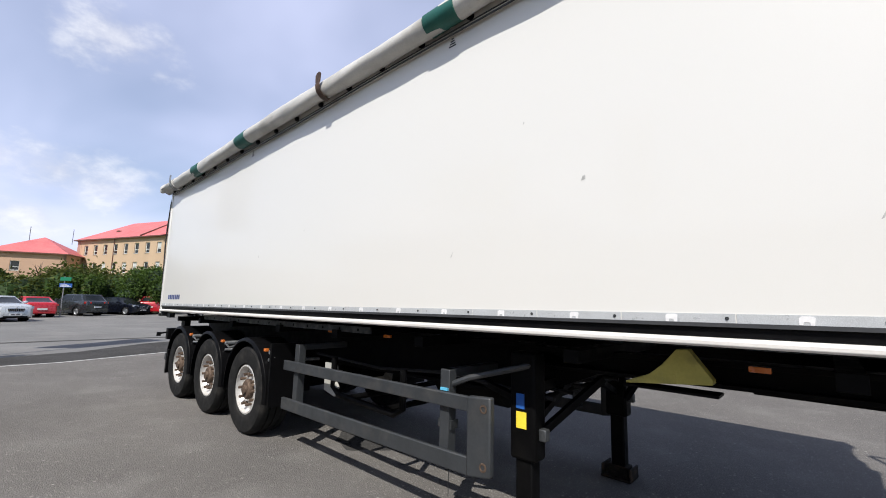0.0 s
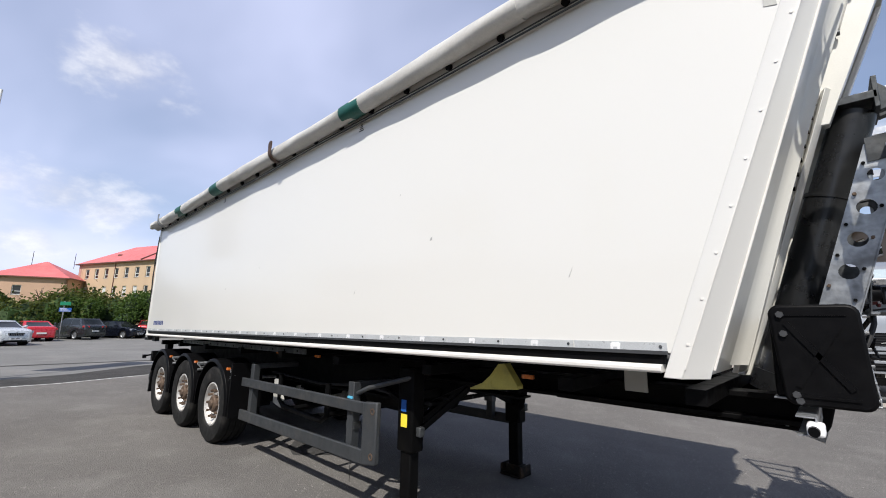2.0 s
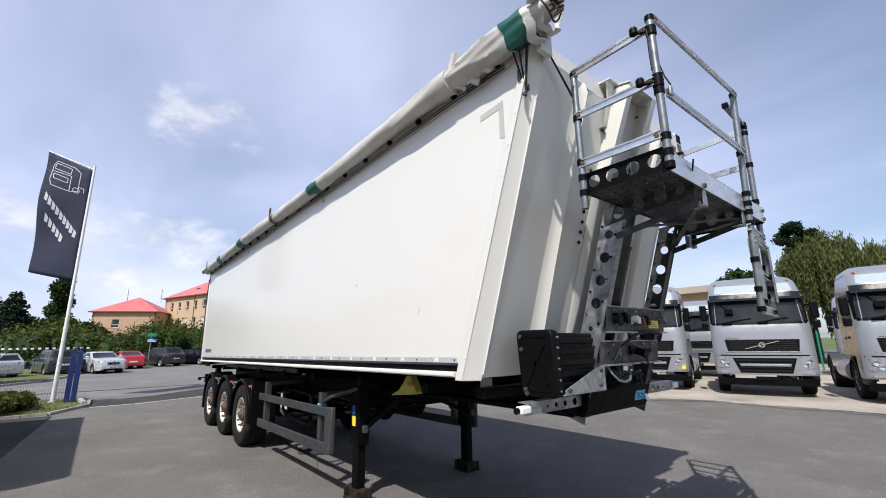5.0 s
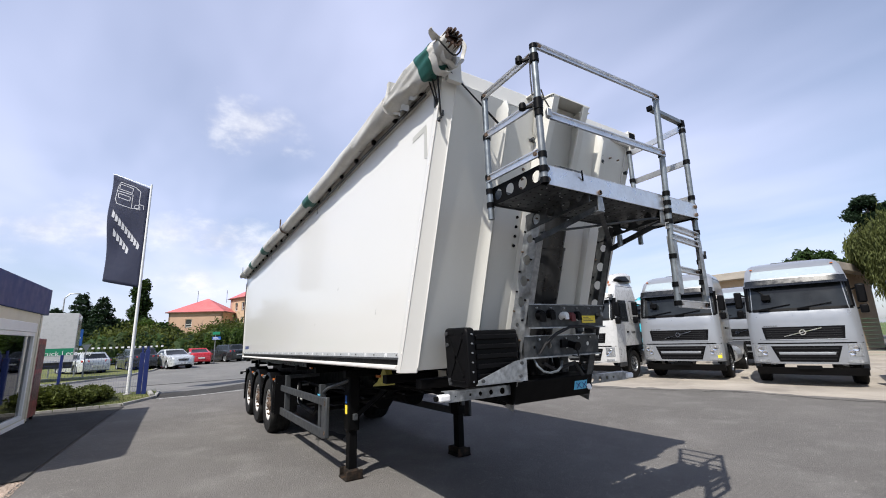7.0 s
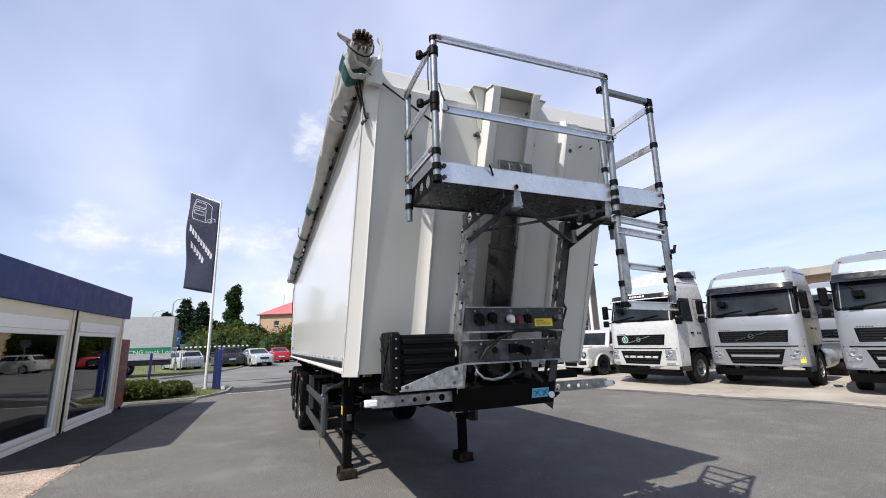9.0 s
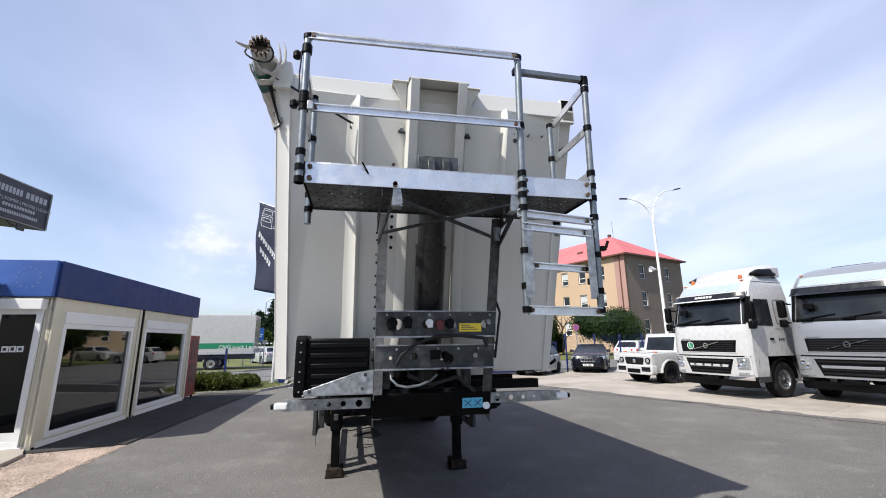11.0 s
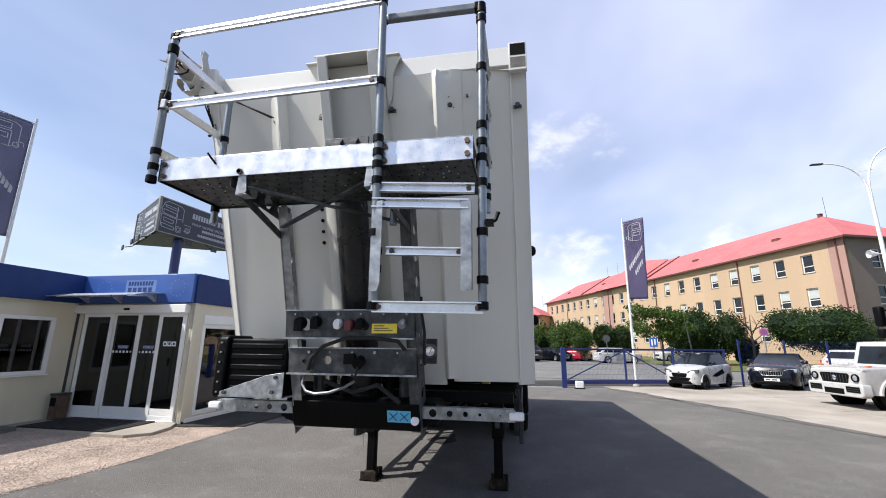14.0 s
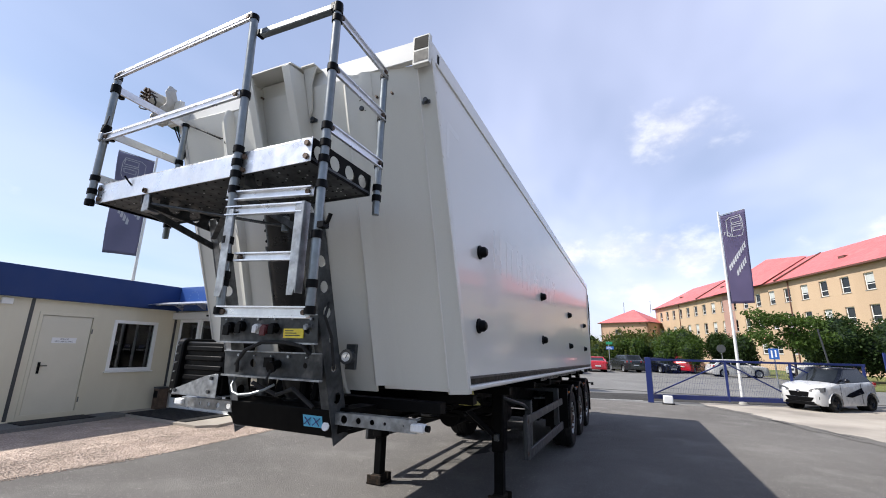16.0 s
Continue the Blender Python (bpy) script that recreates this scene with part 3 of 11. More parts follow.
# rear wall and floor
m = Mesh()
m.prism([(-HALF + 0.05, 1.36), (HALF - 0.05, 1.36), (HALF - 0.05, z_top(REAR_X)), (-HALF + 0.05, z_top(REAR_X))], "x", REAR_X - 0.02, REAR_X + 0.03)
part("tailgate", m, WHITE, trailer, "white tailgate")
m = Mesh()
strip_on_side(m, REAR_X, 1.2, lambda x: z_rail(x) + 0.04, lambda x: z_rail(x) + 0.08, -HALF + 0.06, HALF - 0.06)
part("floor_plate", m, TRIM, trailer)
for s in (-1, 1):
    m = Mesh()
    m.box(REAR_X - 0.07, REAR_X + 0.01, s * 1.22, s * 1.285, 1.32, 3.66)
    part("rear_post", m, WHITE, trailer, bevel=0.01)
    m = Mesh()
    m.tube([(REAR_X - 0.09, s * 1.27, 3.50), (REAR_X - 0.10, s * 1.30, 2.6), (REAR_X - 0.09, s * 1.27, 1.75)], 0.012, 6)
    m.tube([(REAR_X - 0.05, s * 1.29, 3.45), (REAR_X - 0.06, s * 1.31, 2.9), (REAR_X - 0.06, s * 1.29, 2.2)], 0.009, 6)
    part("tailgate_cable", m, ROPE, trailer)
    m = Mesh()
    m.box(REAR_X - 0.06, REAR_X + 0.05, s * 1.18, s * 1.27, 1.27, 1.36)
    m.cyl((REAR_X - 0.02, s * 1.15, 1.30), (REAR_X - 0.02, s * 1.30, 1.30), 0.03, n=10)
    m.box(REAR_X + 0.10, REAR_X + 0.30, s * 1.12, s * 1.20, 1.25, 1.33)
    part("tailgate_latch", m, GALV_DARK, trailer)


# front wall: outer panels, two ridges, the middle section that stands forward, and the ram's channel
def front_face(y0, y1, dx0, dx1, za, zb, name, mat_, label="", thick=0.03, dtop=0.0):
    q = Mesh()
    rings = []
    for z in (za, zb):
        x0, x1 = x_nose(z, y0) + dx0, x_nose(z) + dx1 - (dtop if z > 3 else 0.0)
        if abs(y0) < 0.7:
            x0 -= dtop if z > 3 else 0.0
        rings.append([(x0, y0, z), (x1, y1, z), (x1 - thick, y1, z), (x0 - thick, y0, z)])
    q.loft(rings)
    return part(name, q, mat_, trailer, label, bevel=0.004)


for s in (-1, 1):
    front_face(s * 1.175, s * 0.665, -0.006, 0.05, 1.475, 3.75, "front_panel", WHITE_FRONT, "white front wall panel")
    q = Mesh()                                       # ridge that steps forward
    rings = []
    for z, d in ((1.50, 0.122), (1.62, 0.120), (2.30, 0.104), (2.85, 0.100), (3.36, 0.108), (3.66, 0.105), (3.75, 0.06)):
        x = x_nose(z)
        rings.append([(x + 0.030, s * 0.82, z), (x + 0.046, s * 0.76, z), (x + 0.40 * d + 0.012, s * 0.71, z), (x + 0.72 * d, s * 0.668, z), (x + d, s * 0.638, z), (x + d - 0.004, s * 0.626, z), (x + d * 0.8, s * 0.61, z), (x + 0.02, s * 0.595, z)])
    q.loft(rings)
    part("ridge", q, WHITE_FRONT, trailer, "folded white ridge", smooth=50)
    front_face(s * 0.61, s * 0.27, 0.080, 0.100, 1.45, 3.75, "front_panel", WHITE_FRONT, dtop=0.055)
    # curved cheek beside the ram
    q = Mesh()
    rings = []
    for k in range(13):
        z = 1.42 + 1.75 * k / 12
        flare = 0.115 * max(0.0, (2.10 - z) / 0.7) ** 1.6
        x = x_nose(z)
        y = s * (0.205 + flare)
        rings.append([(x + 0.085, s * 0.30 + s * flare * 0.6, z), (x + 0.112, y + s * 0.03, z), (x + 0.112, y, z), (x + 0.04, y - s * 0.01, z)])
    q.loft(rings)
    part("ram_cheek", q, WHITE_FRONT, trailer, "curved white cheek beside the ram", bevel=0.004)
    # central box flange at the top
    q = Mesh()
    rings = []
    for z, f_ in ((2.95, 0.150), (3.10, 0.160), (3.835, 0.215)):
        x = x_nose(z)
        rings.append([(x + 0.02, s * 0.255, z), (x + f_, s * 0.235, z), (x + f_, s * 0.160, z), (x + f_ - 0.03, s * 0.160, z), (x + f_ - 0.03, s * 0.215, z), (x + 0.02, s * 0.225, z)])
    q.loft(rings)
    part("box_flange", q, WHITE_FRONT, trailer, "", bevel=0.004)
    # flared gusset
    q = Mesh()
    pts = [(s * 0.255, 3.865), (s * 0.255, 3.52), (s * 0.29, 3.57), (s * 0.31, 3.75), (s * 0.36, 3.845), (s * 0.38, 3.865)]
    q.loft([[(x_nose(z) + d, y, z) for y, z in pts] for d in (0.06, 0.075)])
    part("gusset", q, WHITE_FRONT, trailer)
    q = Mesh()
    q.box(x_nose(3.87) - 0.02, x_nose(3.87) + 0.10, s * 0.25, s * 0.375, 3.866, 3.876)
    part("gusset_lip", q, WHITE_FRONT, trailer)
front_face(-0.275, 0.275, 0.05, 0.05, 1.60, 3.75, "channel_back", WHITE_FRONT)
front_face(-0.23, 0.23, 0.030, 0.030, 2.95, 3.86, "box_back", WHITE_FRONT)
q = Mesh()
x_head = x_nose(3.75) + 0.038
q.loft([[(x_head, -1.18, z), (x_head - 0.014, 1.18, z), (x_head - 0.06, 1.18, z), (x_head - 0.05, -1.18, z)] for z in (3.745, 3.898)])
part("front_header", q, WHITE, trailer, "bright white header above the front wall", bevel=0.005)
q = Mesh()
q.loft([[(x_nose(3.87) - 0.03, y, 3.894), (x_nose(3.87) - 0.03, y, 3.882), (2.305, y, 3.836), (2.305, y, 3.846)] for y in (-0.25, 0.25)])
part("box_lid", q, WHITE_FRONT, trailer)
for s in (-1, 1):
    q = Mesh()                                        # ends of the top rails; dark plates stand for shade in their openings
    q.box(x_nose(3.86, s) - 0.02, x_nose(3.86, s) + 0.022, s * 1.17, s * 1.30, 3.70, 3.93)
    part("rail_end", q, WHITE_FRONT, trailer, bevel=0.004)
    if s > 0:
        for za, zb, mt in ((3.722, 3.806, RAIL_HOLLOW), (3.822, 3.918, BLACK)):
            q = Mesh()
            q.box(x_nose(3.86, s) + 0.019, x_nose(3.86, s) + 0.024, 1.182, 1.290, za, zb)
            part("rail_opening", q, mt, trailer, "dark plate standing for the shaded inside of the rail end")
        q = Mesh()
        q.box(1.90, 1.93, HALF + 0.0125, HALF + 0.0145, 3.80, 3.87)
        part("rail_slot", q, BLACK, trailer)
# bolts, lugs and small holes on the front wall
for y, z in ((-0.285, 3.50), (0.285, 3.50), (0.73, 3.50), (1.225, 3.49), (-0.696, 3.50)):
    q = Mesh()
    x = x_nose(z) + (0.05 if abs(y) < 0.6 else (0.03 if abs(y) < 1.0 else -0.03))
    q.cyl((x, y, z), (x + 0.03, y, z), 0.018, n=10)
    q.box(x, x + 0.012, y - 0.03, y + 0.03, z - 0.02, z + 0.004)
    part("tie_lug", q, GALV_DARK, trailer)
for k in range(9):
    z = 2.55 + k * 0.085
    q = Mesh()
    x = x_nose(z) + 0.096 - 0.055 * (z - 1.45) / 2.3
    q.cyl((x - 0.004, -0.34, z), (x + 0.01, -0.34, z), 0.014, n=8)
    part("bolt", q, RUST if k > 3 else BLACK, trailer)
for y, z in ((0.72, 3.56), (0.86, 3.56), (0.99, 3.56), (-1.0, 3.5), (-0.2, 3.75), (0.19, 3.74)):
    q = Mesh()
    x = x_nose(z) + (0.046 if abs(y) > 0.6 else 0.08)
    q.cyl((x - 0.02, y, z), (x + 0.006, y, z), 0.009, n=8)
    part("bolt", q, RUST, trailer)

# telescopic ram
def ram_at(z):
    return (x_nose(z) + 0.235, -0.015, z)


ram = Mesh()
stages = ((1.30, 1.42, 0.145), (1.42, 2.52, 0.124), (2.52, 2.545, 0.130), (2.545, 3.06, 0.112))
ram_profile = []
for za, zb, r in stages:
    ram_profile += [(r, (za - 1.30) * 1.049), (r, (zb - 1.30) * 1.049)]
ram.lathe([(0.0, 0.0)] + ram_profile + [(0.0, 1.846)], ram_at(1.30), (0.318, 0, 1), 28)
part("hydraulic_ram", ram, RAM, trailer, "dark telescopic hydraulic tipping ram")
q = Mesh()
x = x_nose(3.05) + 0.225
q.box(x - 0.10, x + 0.12, -0.165, 0.165, 3.08, 3.13)
q.box(x + 0.10, x + 0.125, -0.165, 0.165, 3.02, 3.22)
for y in (-0.06, 0.06):
    q.prism([(x + 0.125, 3.02), (x + 0.165, 3.03), (x + 0.165, 3.16), (x + 0.125, 3.21)], "y", y - 0.03, y + 0.03)
part("ram_bracket", q, GALV_DARK, trailer, "galvanised ram head bracket", bevel=0.004)

# ------------------------------------------------ rolled sheet on the near side
def roll_at(x):
    lift = max(0.0, min(1.0, (x - 0.2) / 1.6))
    return Vector((x, -1.388 + 0.02 * lift - 0.010 * math.sin(x * 0.9), z_eave(x) + 0.035 + 0.025 * lift + 0.008 * math.sin(x * 1.3 + 1)))


def roll_piece(x0, x1, r, name, mat_, label="", steps=24, rough=0.006, n=18):
    rings = []
    rng = random.Random(int(x0 * 100) + 7)
    ph = [rng.uniform(0, 6.28) for _ in range(6)]
    for i in range(steps + 1):
        x = x0 + (x1 - x0) * i / steps
        c = roll_at(x)
        r_x = r(x) if callable(r) else r
        ring = []
        for k in range(n):
            a = 2 * math.pi * k / n
            rr = r_x + rough * (math.sin(3 * a + ph[0] + x * 2.1) + 0.7 * math.sin(2 * a + ph[1] - x * 5.0) + 0.5 * math.sin(5 * a + ph[2] + x * 9.0))
            ring.append((c.x, c.y + rr * math.cos(a), c.z + rr * math.sin(a) * 1.05))
        rings.append(ring)
    q = Mesh()
    q.loft(rings)
    return part(name, q, mat_, trailer, label, smooth=60)


roll_piece(-8.02, 0.50, 0.084, "rolled_sheet", TARP, "rolled white tarpaulin sheet, creased and dusty", 120, 0.004)
roll_piece(-8.76, -8.02, 0.098, "rolled_sheet", TARP, "bunched end of the rolled sheet", 22, 0.018)
roll_piece(0.50, 1.36, lambda x: 0.084 + 0.018 * min(1.0, (x - 0.50) / 0.8), "rolled_sheet", TARP, "loosely rolled creased end of the sheet", 40, 0.007, 30)
for x, w in ((-1.46, 0.155), (-5.06, 0.155), (-6.87, 0.155)):
    roll_piece(x - w, x + w, 0.0895, "green_band", TARP_GREEN, "dark green band on the rolled sheet", 8, 0.003)
# crumpled front end: twisted folds that sag below the roll, then a narrow collar with an open mouth
FOLD = random.Random(19)
FOLD_PH = [FOLD.uniform(0, 6.28) for _ in range(8)]


def crease(v):
    """Sharp ridge between rounded valleys, 0 to 1."""
    return 1.0 - abs(math.sin(v))


def end_axis(x):
    t = max(0.0, min(1.0, (x - 1.95) / 0.43))
    a, b = roll_at(x) + Vector((0, 0.008, 0.006)), Vector((x, -1.366, 3.905))
    return a.lerp(b, t * t * (3 - 2 * t))


def end_skin(x, a, lift=0.0):
    """Point of the crumpled cloth at length x and angle a round the roll."""
    girth = float(np.interp(x, (1.30, 1.40, 1.50, 1.75, 2.00, 2.14, 2.22, 2.30, 2.39), (0.098, 0.092, 0.100, 0.110, 0.112, 0.108, 0.088, 0.078, 0.074)))
    loose = float(np.interp(x, (1.30, 1.42, 1.6, 2.1, 2.25, 2.39), (0.2, 1.0, 0.9, 1.0, 0.7, 0.35)))
    w = x * 5.0
    f = 0.020 * crease(1.5 * a + w * 0.5 + FOLD_PH[0]) + 0.016 * crease(2.5 * a - w * 0.6 + FOLD_PH[1]) + 0.009 * crease(5.0 * a + w * 0.9 + FOLD_PH[2]) + 0.002 * math.sin(7 * a - w * 2.0 + FOLD_PH[3])
    r = girth + loose * (f - 0.020) + lift
    c_ = end_axis(x)
    sag = max(0.0, -math.sin(a)) ** 2 * loose * float(np.interp(x, (1.40, 1.62, 2.05, 2.15, 2.25), (0.0, 0.012, 0.035, 0.035, 0.0))) * (0.9 + 0.2 * math.sin(x * 11 + FOLD_PH[4]))
    return Vector((c_.x + 0.010 * loose * math.sin(3 * a + w), c_.y + r * math.cos(a), c_.z + r * math.sin(a) - sag))


def skin_mesh(x0, x1, nx, na, lift=0.0, slant=0.0):
    return [[end_skin(x0 + (x1 - x0) * i / nx + slant * math.sin(2 * math.pi * k / na), 2 * math.pi * k / na, lift) for k in range(na)] for i in range(nx + 1)]


rings = skin_mesh(1.33, 2.385, 66, 44)
q = Mesh()
q.loft(rings, caps=False)
mouth = end_axis(2.385)
inner = [[Vector((p.x - d_, mouth.y + (p.y - mouth.y) * 0.80, mouth.z + (p.z - mouth.z) * 0.80)) for p in rings[-1]] for d_ in (0.0, 0.20)]
q.loft([rings[-1], inner[0], inner[1]], caps=False)
sheet_end = part("sheet_end", q, TARP, trailer, "crumpled open end of the rolled sheet", smooth=55)
q = Mesh()
q.loft(skin_mesh(1.985, 2.165, 16, 44, 0.004, -0.03), caps=False)
part("green_band", q, TARP_GREEN, trailer, "creased dark green band near the sheet's end", smooth=55)
e = mouth
q = Mesh()
for k in range(13):
    a = 2 * math.pi * k / 13
    q.cyl((e.x - 0.06, e.y + 0.060 * math.cos(a), e.z + 0.060 * math.sin(a)), (e.x + 0.016 + 0.008 * (k % 2), e.y + 0.066 * math.cos(a), e.z + 0.066 * math.sin(a)), 0.012, n=6)
q.cyl((e.x - 0.10, e.y, e.z), (e.x - 0.04, e.y, e.z), 0.060, n=16)
part("roll_teeth", q, LEATHER, sheet_end, "brown toothed roll end")
q = Mesh()                                            # cord slung round the mouth
q.tube([(e.x - 0.03 + 0.02 * math.sin(2 * a), e.y - 0.01 + 0.100 * math.cos(a), e.z - 0.035 + 0.075 * math.sin(a)) for a in (radians(-200 + 26 * k) for k in range(13))], 0.0065, 8)
part("cord_loop", q, ROPE, sheet_end)
q = Mesh()                                            # stiff white tongue beside the mouth
q.loft([[(2.20 + 0.155 * t, -1.435 - 0.11 * math.sin(1.6 * t), 3.980 - 0.045 * t + b) for b in (0.0, 0.005)] + [(2.29 + 0.085 * t, -1.395 - 0.145 * math.sin(1.6 * t), 3.950 - 0.02 * t + b) for b in (0.005, 0.0)] for t in (0.0, 0.25, 0.5, 0.75, 1.0)])
part("sheet_tongue", q, TARP, sheet_end, "stiff white tongue beside the open end")
q = Mesh()                                            # folded tab standing on the roll
q.loft([[(1.385 + d_, -1.475, 3.865), (1.440 + d_, -1.468, 3.885), (1.485 + d_, -1.455, 4.035), (1.425 + d_, -1.462, 4.000)] for d_ in (0.0, 0.008)])
q.loft([[(1.440, -1.468, 3.885 + 0.15 * t), (1.446 + 0.04 * t, -1.468, 3.885 + 0.15 * t), (1.462 + 0.04 * t, -1.40, 3.90 + 0.13 * t), (1.456 + 0.04 * t, -1.40, 3.90 + 0.13 * t)] for t in (0.0, 0.5, 1.0)])
part("sheet_tab", q, TARP, trailer, "pale folded tab standing on the roll")
# strap that hangs in a loop below the collar
for x0, dy, drop, wd in ((2.225, 0.0, 0.165, 0.075), (2.285, 0.05, 0.115, 0.05)):
    rings = []
    for i in range(25):
        a = radians(205 + 190 * i / 24)
        c_ = end_axis(x0)
        yy, zz = c_.y + dy + 0.112 * math.cos(a), c_.z + 0.03 + (drop + 0.06) * math.sin(a)
        jx = 0.014 * math.sin(i * 0.9 + dy * 40)
        rings.append([(x0 + jx - wd / 2, yy, zz), (x0 + jx, yy - 0.010 * math.cos(a), zz + 0.012), (x0 + jx + wd / 2, yy, zz - 0.006), (x0 + jx + wd / 2, yy + 0.006, zz - 0.012), (x0 + jx - wd / 2, yy + 0.006, zz - 0.006)])
    q = Mesh()
    q.loft(rings)
    part("sheet_strap", q, TARP, trailer, "crumpled strap looped under the sheet's end", smooth=50)
# flap hanging from the roll, its edge curled outwards
for x0, x1, drop, curl in ((0.55, 2.06, 0.060, 0.0), (1.40, 1.86, 0.135, 0.05)):
    q = Mesh()
    rings = []
    for i in range(37):
        t = i / 36
        x = x0 + (x1 - x0) * t
        dr = drop * (0.5 + 0.5 * math.sin(math.pi * t) ** 0.7) + 0.012 * math.sin(19 * t + curl * 90) + 0.007 * math.sin(41 * t)
        rings.append([(x - 0.05 * curl * k, -1.325 - 0.022 * math.sin(17 * t + 0.5 * k) - (0.05 + curl) * (k / 4) * (1.15 - k / 4) - curl * 0.6 * (k / 4) ** 3, z_eave(x) + 0.03 - dr * k / 4) for k in range(5)])
    q.loft(rings, caps=False, closed=False)
    q.add([(p[0], p[1] + 0.006, p[2]) for p in q.v], [tuple(reversed(f)) for f in q.f])
    part("sheet_flap", q, TARP, trailer, "loose hanging flap of the sheet", smooth=60)
# rail under the roll with knobs and cable
q = strip_on_side(Mesh(), REAR_X + 0.1, 2.02, lambda x: z_eave(x) - 0.085, lambda x: z_eave(x) + 0.03, -HALF - 0.001, -HALF - 0.03, 4)
part("sheet_rail", q, TARP, trailer, "grey fabric strip below the roll")
for off, r in ((-0.088, 0.008), (-0.062, 0.006)):
    q = Mesh()
    q.tube([(x, -HALF - 0.032, z_eave(x) + off + 0.006 * math.sin(x * 2)) for x in [REAR_X + 0.1 + 0.4 * k for k in range(27)]], r, 6)
    part("sheet_cable", q, GUARD, trailer)
for k in range(21):
    x = 1.81 - k * 0.51
    q = Mesh()
    q.cyl((x, -HALF - 0.028, z_eave(x) - 0.035), (x, -HALF - 0.062, z_eave(x) - 0.045), 0.026, n=12)
    part("sheet_knob", q, BLACK, trailer)
for x in (-3.08, -8.10):                               # curved stops that hold the roll
    q = Mesh()
    c = roll_at(x)
    q.loft([[(x + d, c.y + 0.108 * math.cos(radians(-80 - 17 * k)), c.z + 0.108 * math.sin(radians(-80 - 17 * k))) for d in (-0.035, 0.035)] + [(x + d, c.y + 0.116 * math.cos(radians(-80 - 17 * k)), c.z + 0.116 * math.sin(radians(-80 - 17 * k))) for d in (0.035, -0.035)] for k in range(8)])
    q.prism([(x - 0.04, c.z + 0.03), (x + 0.04, c.z + 0.03), (x + 0.045, c.z + 0.115), (x + 0.02, c.z + 0.135), (x - 0.02, c.z + 0.13), (x - 0.045, c.z + 0.11)], "y", c.y - 0.112, c.y - 0.102)
    part("roll_stop", q, LEATHER if x > -5 else GALV, trailer, "rusty brown roll stop" if x > -5 else "")
# cords at the front corner
hook = (2.02, -1.262, 3.475)
q = Mesh()
for dx, dy, dz in ((-0.05, -0.10, 0.50), (0.03, -0.06, 0.34), (0.09, -0.04, 0.32), (0.13, -0.07, 0.36)):
    q.tube([hook, (hook[0] + dx * 0.5, -1.285 + dy * 0.45, 3.475 + dz * 0.5), (hook[0] + dx, -1.30 + dy, 3.475 + dz)], 0.0065, 6)
part("tension_cord", q, ROPE, trailer, "black elastic tension cords")
q = Mesh()
q.tube([hook, (hook[0], hook[1] - 0.03, hook[2] - 0.03), (hook[0] + 0.02, hook[1] - 0.03, hook[2] - 0.05)], 0.012, 6)
q.box(hook[0] - 0.025, hook[0] + 0.02, -1.245, -1.257, 3.485, 3.53)
part("cord_hook", q, GALV_DARK, trailer)
q = Mesh()
for dy in (0.0, 0.03):
    q.tube([(2.20, -1.31 + dy, 3.80 - dy), (2.088, -0.70 + dy * 0.6, 3.505)], 0.0065, 6)
part("tension_cord", q, ROPE, trailer)
q = Mesh()
q.box(x_out(3.60, -1) - 0.065, x_out(3.60, -1) - 0.04, -1.305, -1.298, 3.56, 3.65)
part("buckle", q, GALV_DARK, trailer)

# prints and scuffs on the near side
q = Mesh()
q.prism([(1.565, 3.487), (1.810, 3.506), (1.812, 3.200), (1.763, 3.214), (1.765, 3.452), (1.565, 3.436)], "y", -HALF - 0.001, -HALF - 0.003)
part("contour_mark", q, TAPE_MARK, trailer, "grey L-shaped contour marking tape")
for k in range(7):
    q = Mesh()
    x = -8.26 + k * 0.098
    q.box(x, x + 0.068, -HALF - 0.0005, -HALF - 0.0025, z_rail(x) + 0.235, z_rail(x) + 0.315)
    part("maker_bar", q, NAVY_LABEL, trailer)
for x in (-1.46, -5.05):
    for k in range(4):
        q = Mesh()
        w = 0.036 - 0.008 * k
        z = z_eave(x) - 0.165 + 0.020 * k
        q.box(x - w, x + w, -HALF - 0.0005, -HALF - 0.0025, z, z + 0.011)
        part("warning_mark", q, TRIM, trailer)
SCUFF = material("scuffed_metal", (0.42, 0.42, 0.40), 0.6, 0.2, 0.2, 60, 0.3, 20)
for x, z, w, h, lean in ((-0.445, 2.345, 0.026, 0.030, 0.004), (-0.83, 2.79, 0.010, 0.018, 0.003), (0.72, 1.98, 0.009, 0.062, 0.022), (-1.435, 1.955, 0.010, 0.040, 0.016), (-3.555, 2.36, 0.009, 0.018, 0.003),
                         (-4.64, 2.13, 0.008, 0.034, 0.012)):
    q = Mesh()
    q.prism([(x, z), (x + w, z + 0.004), (x + w * 0.8 + lean, z + h), (x + lean + w * 0.2, z + h * 0.85)], "y", -HALF - 0.0002, -HALF - 0.0012)
    part("scuff", q, SCUFF, trailer)
# far side: rubber buffers, faded letters
for x, z in ((0.95, 2.605), (0.965, 1.976), (-1.745, 2.545), (-1.76, 1.94), (-4.45, 2.50), (-4.47, 1.90), (-7.15, 2.45), (-7.17, 1.87)):
    q = Mesh()
    q.lathe([(0.0, 0.075), (0.03, 0.07), (0.047, 0.05), (0.05, 0.02), (0.062, 0.012), (0.062, 0.0), (0.0, 0.0)], (x, HALF + 0.002, z), (0, 1, 0), 16)
    part("side_buffer", q, PLASTIC, trailer, "round black rubber side buffer")
GHOST = material("ghost_lettering", (0.69, 0.685, 0.655), 0.30, 0, 0.01, 200, 0.02, 0.5, coat=0.25)
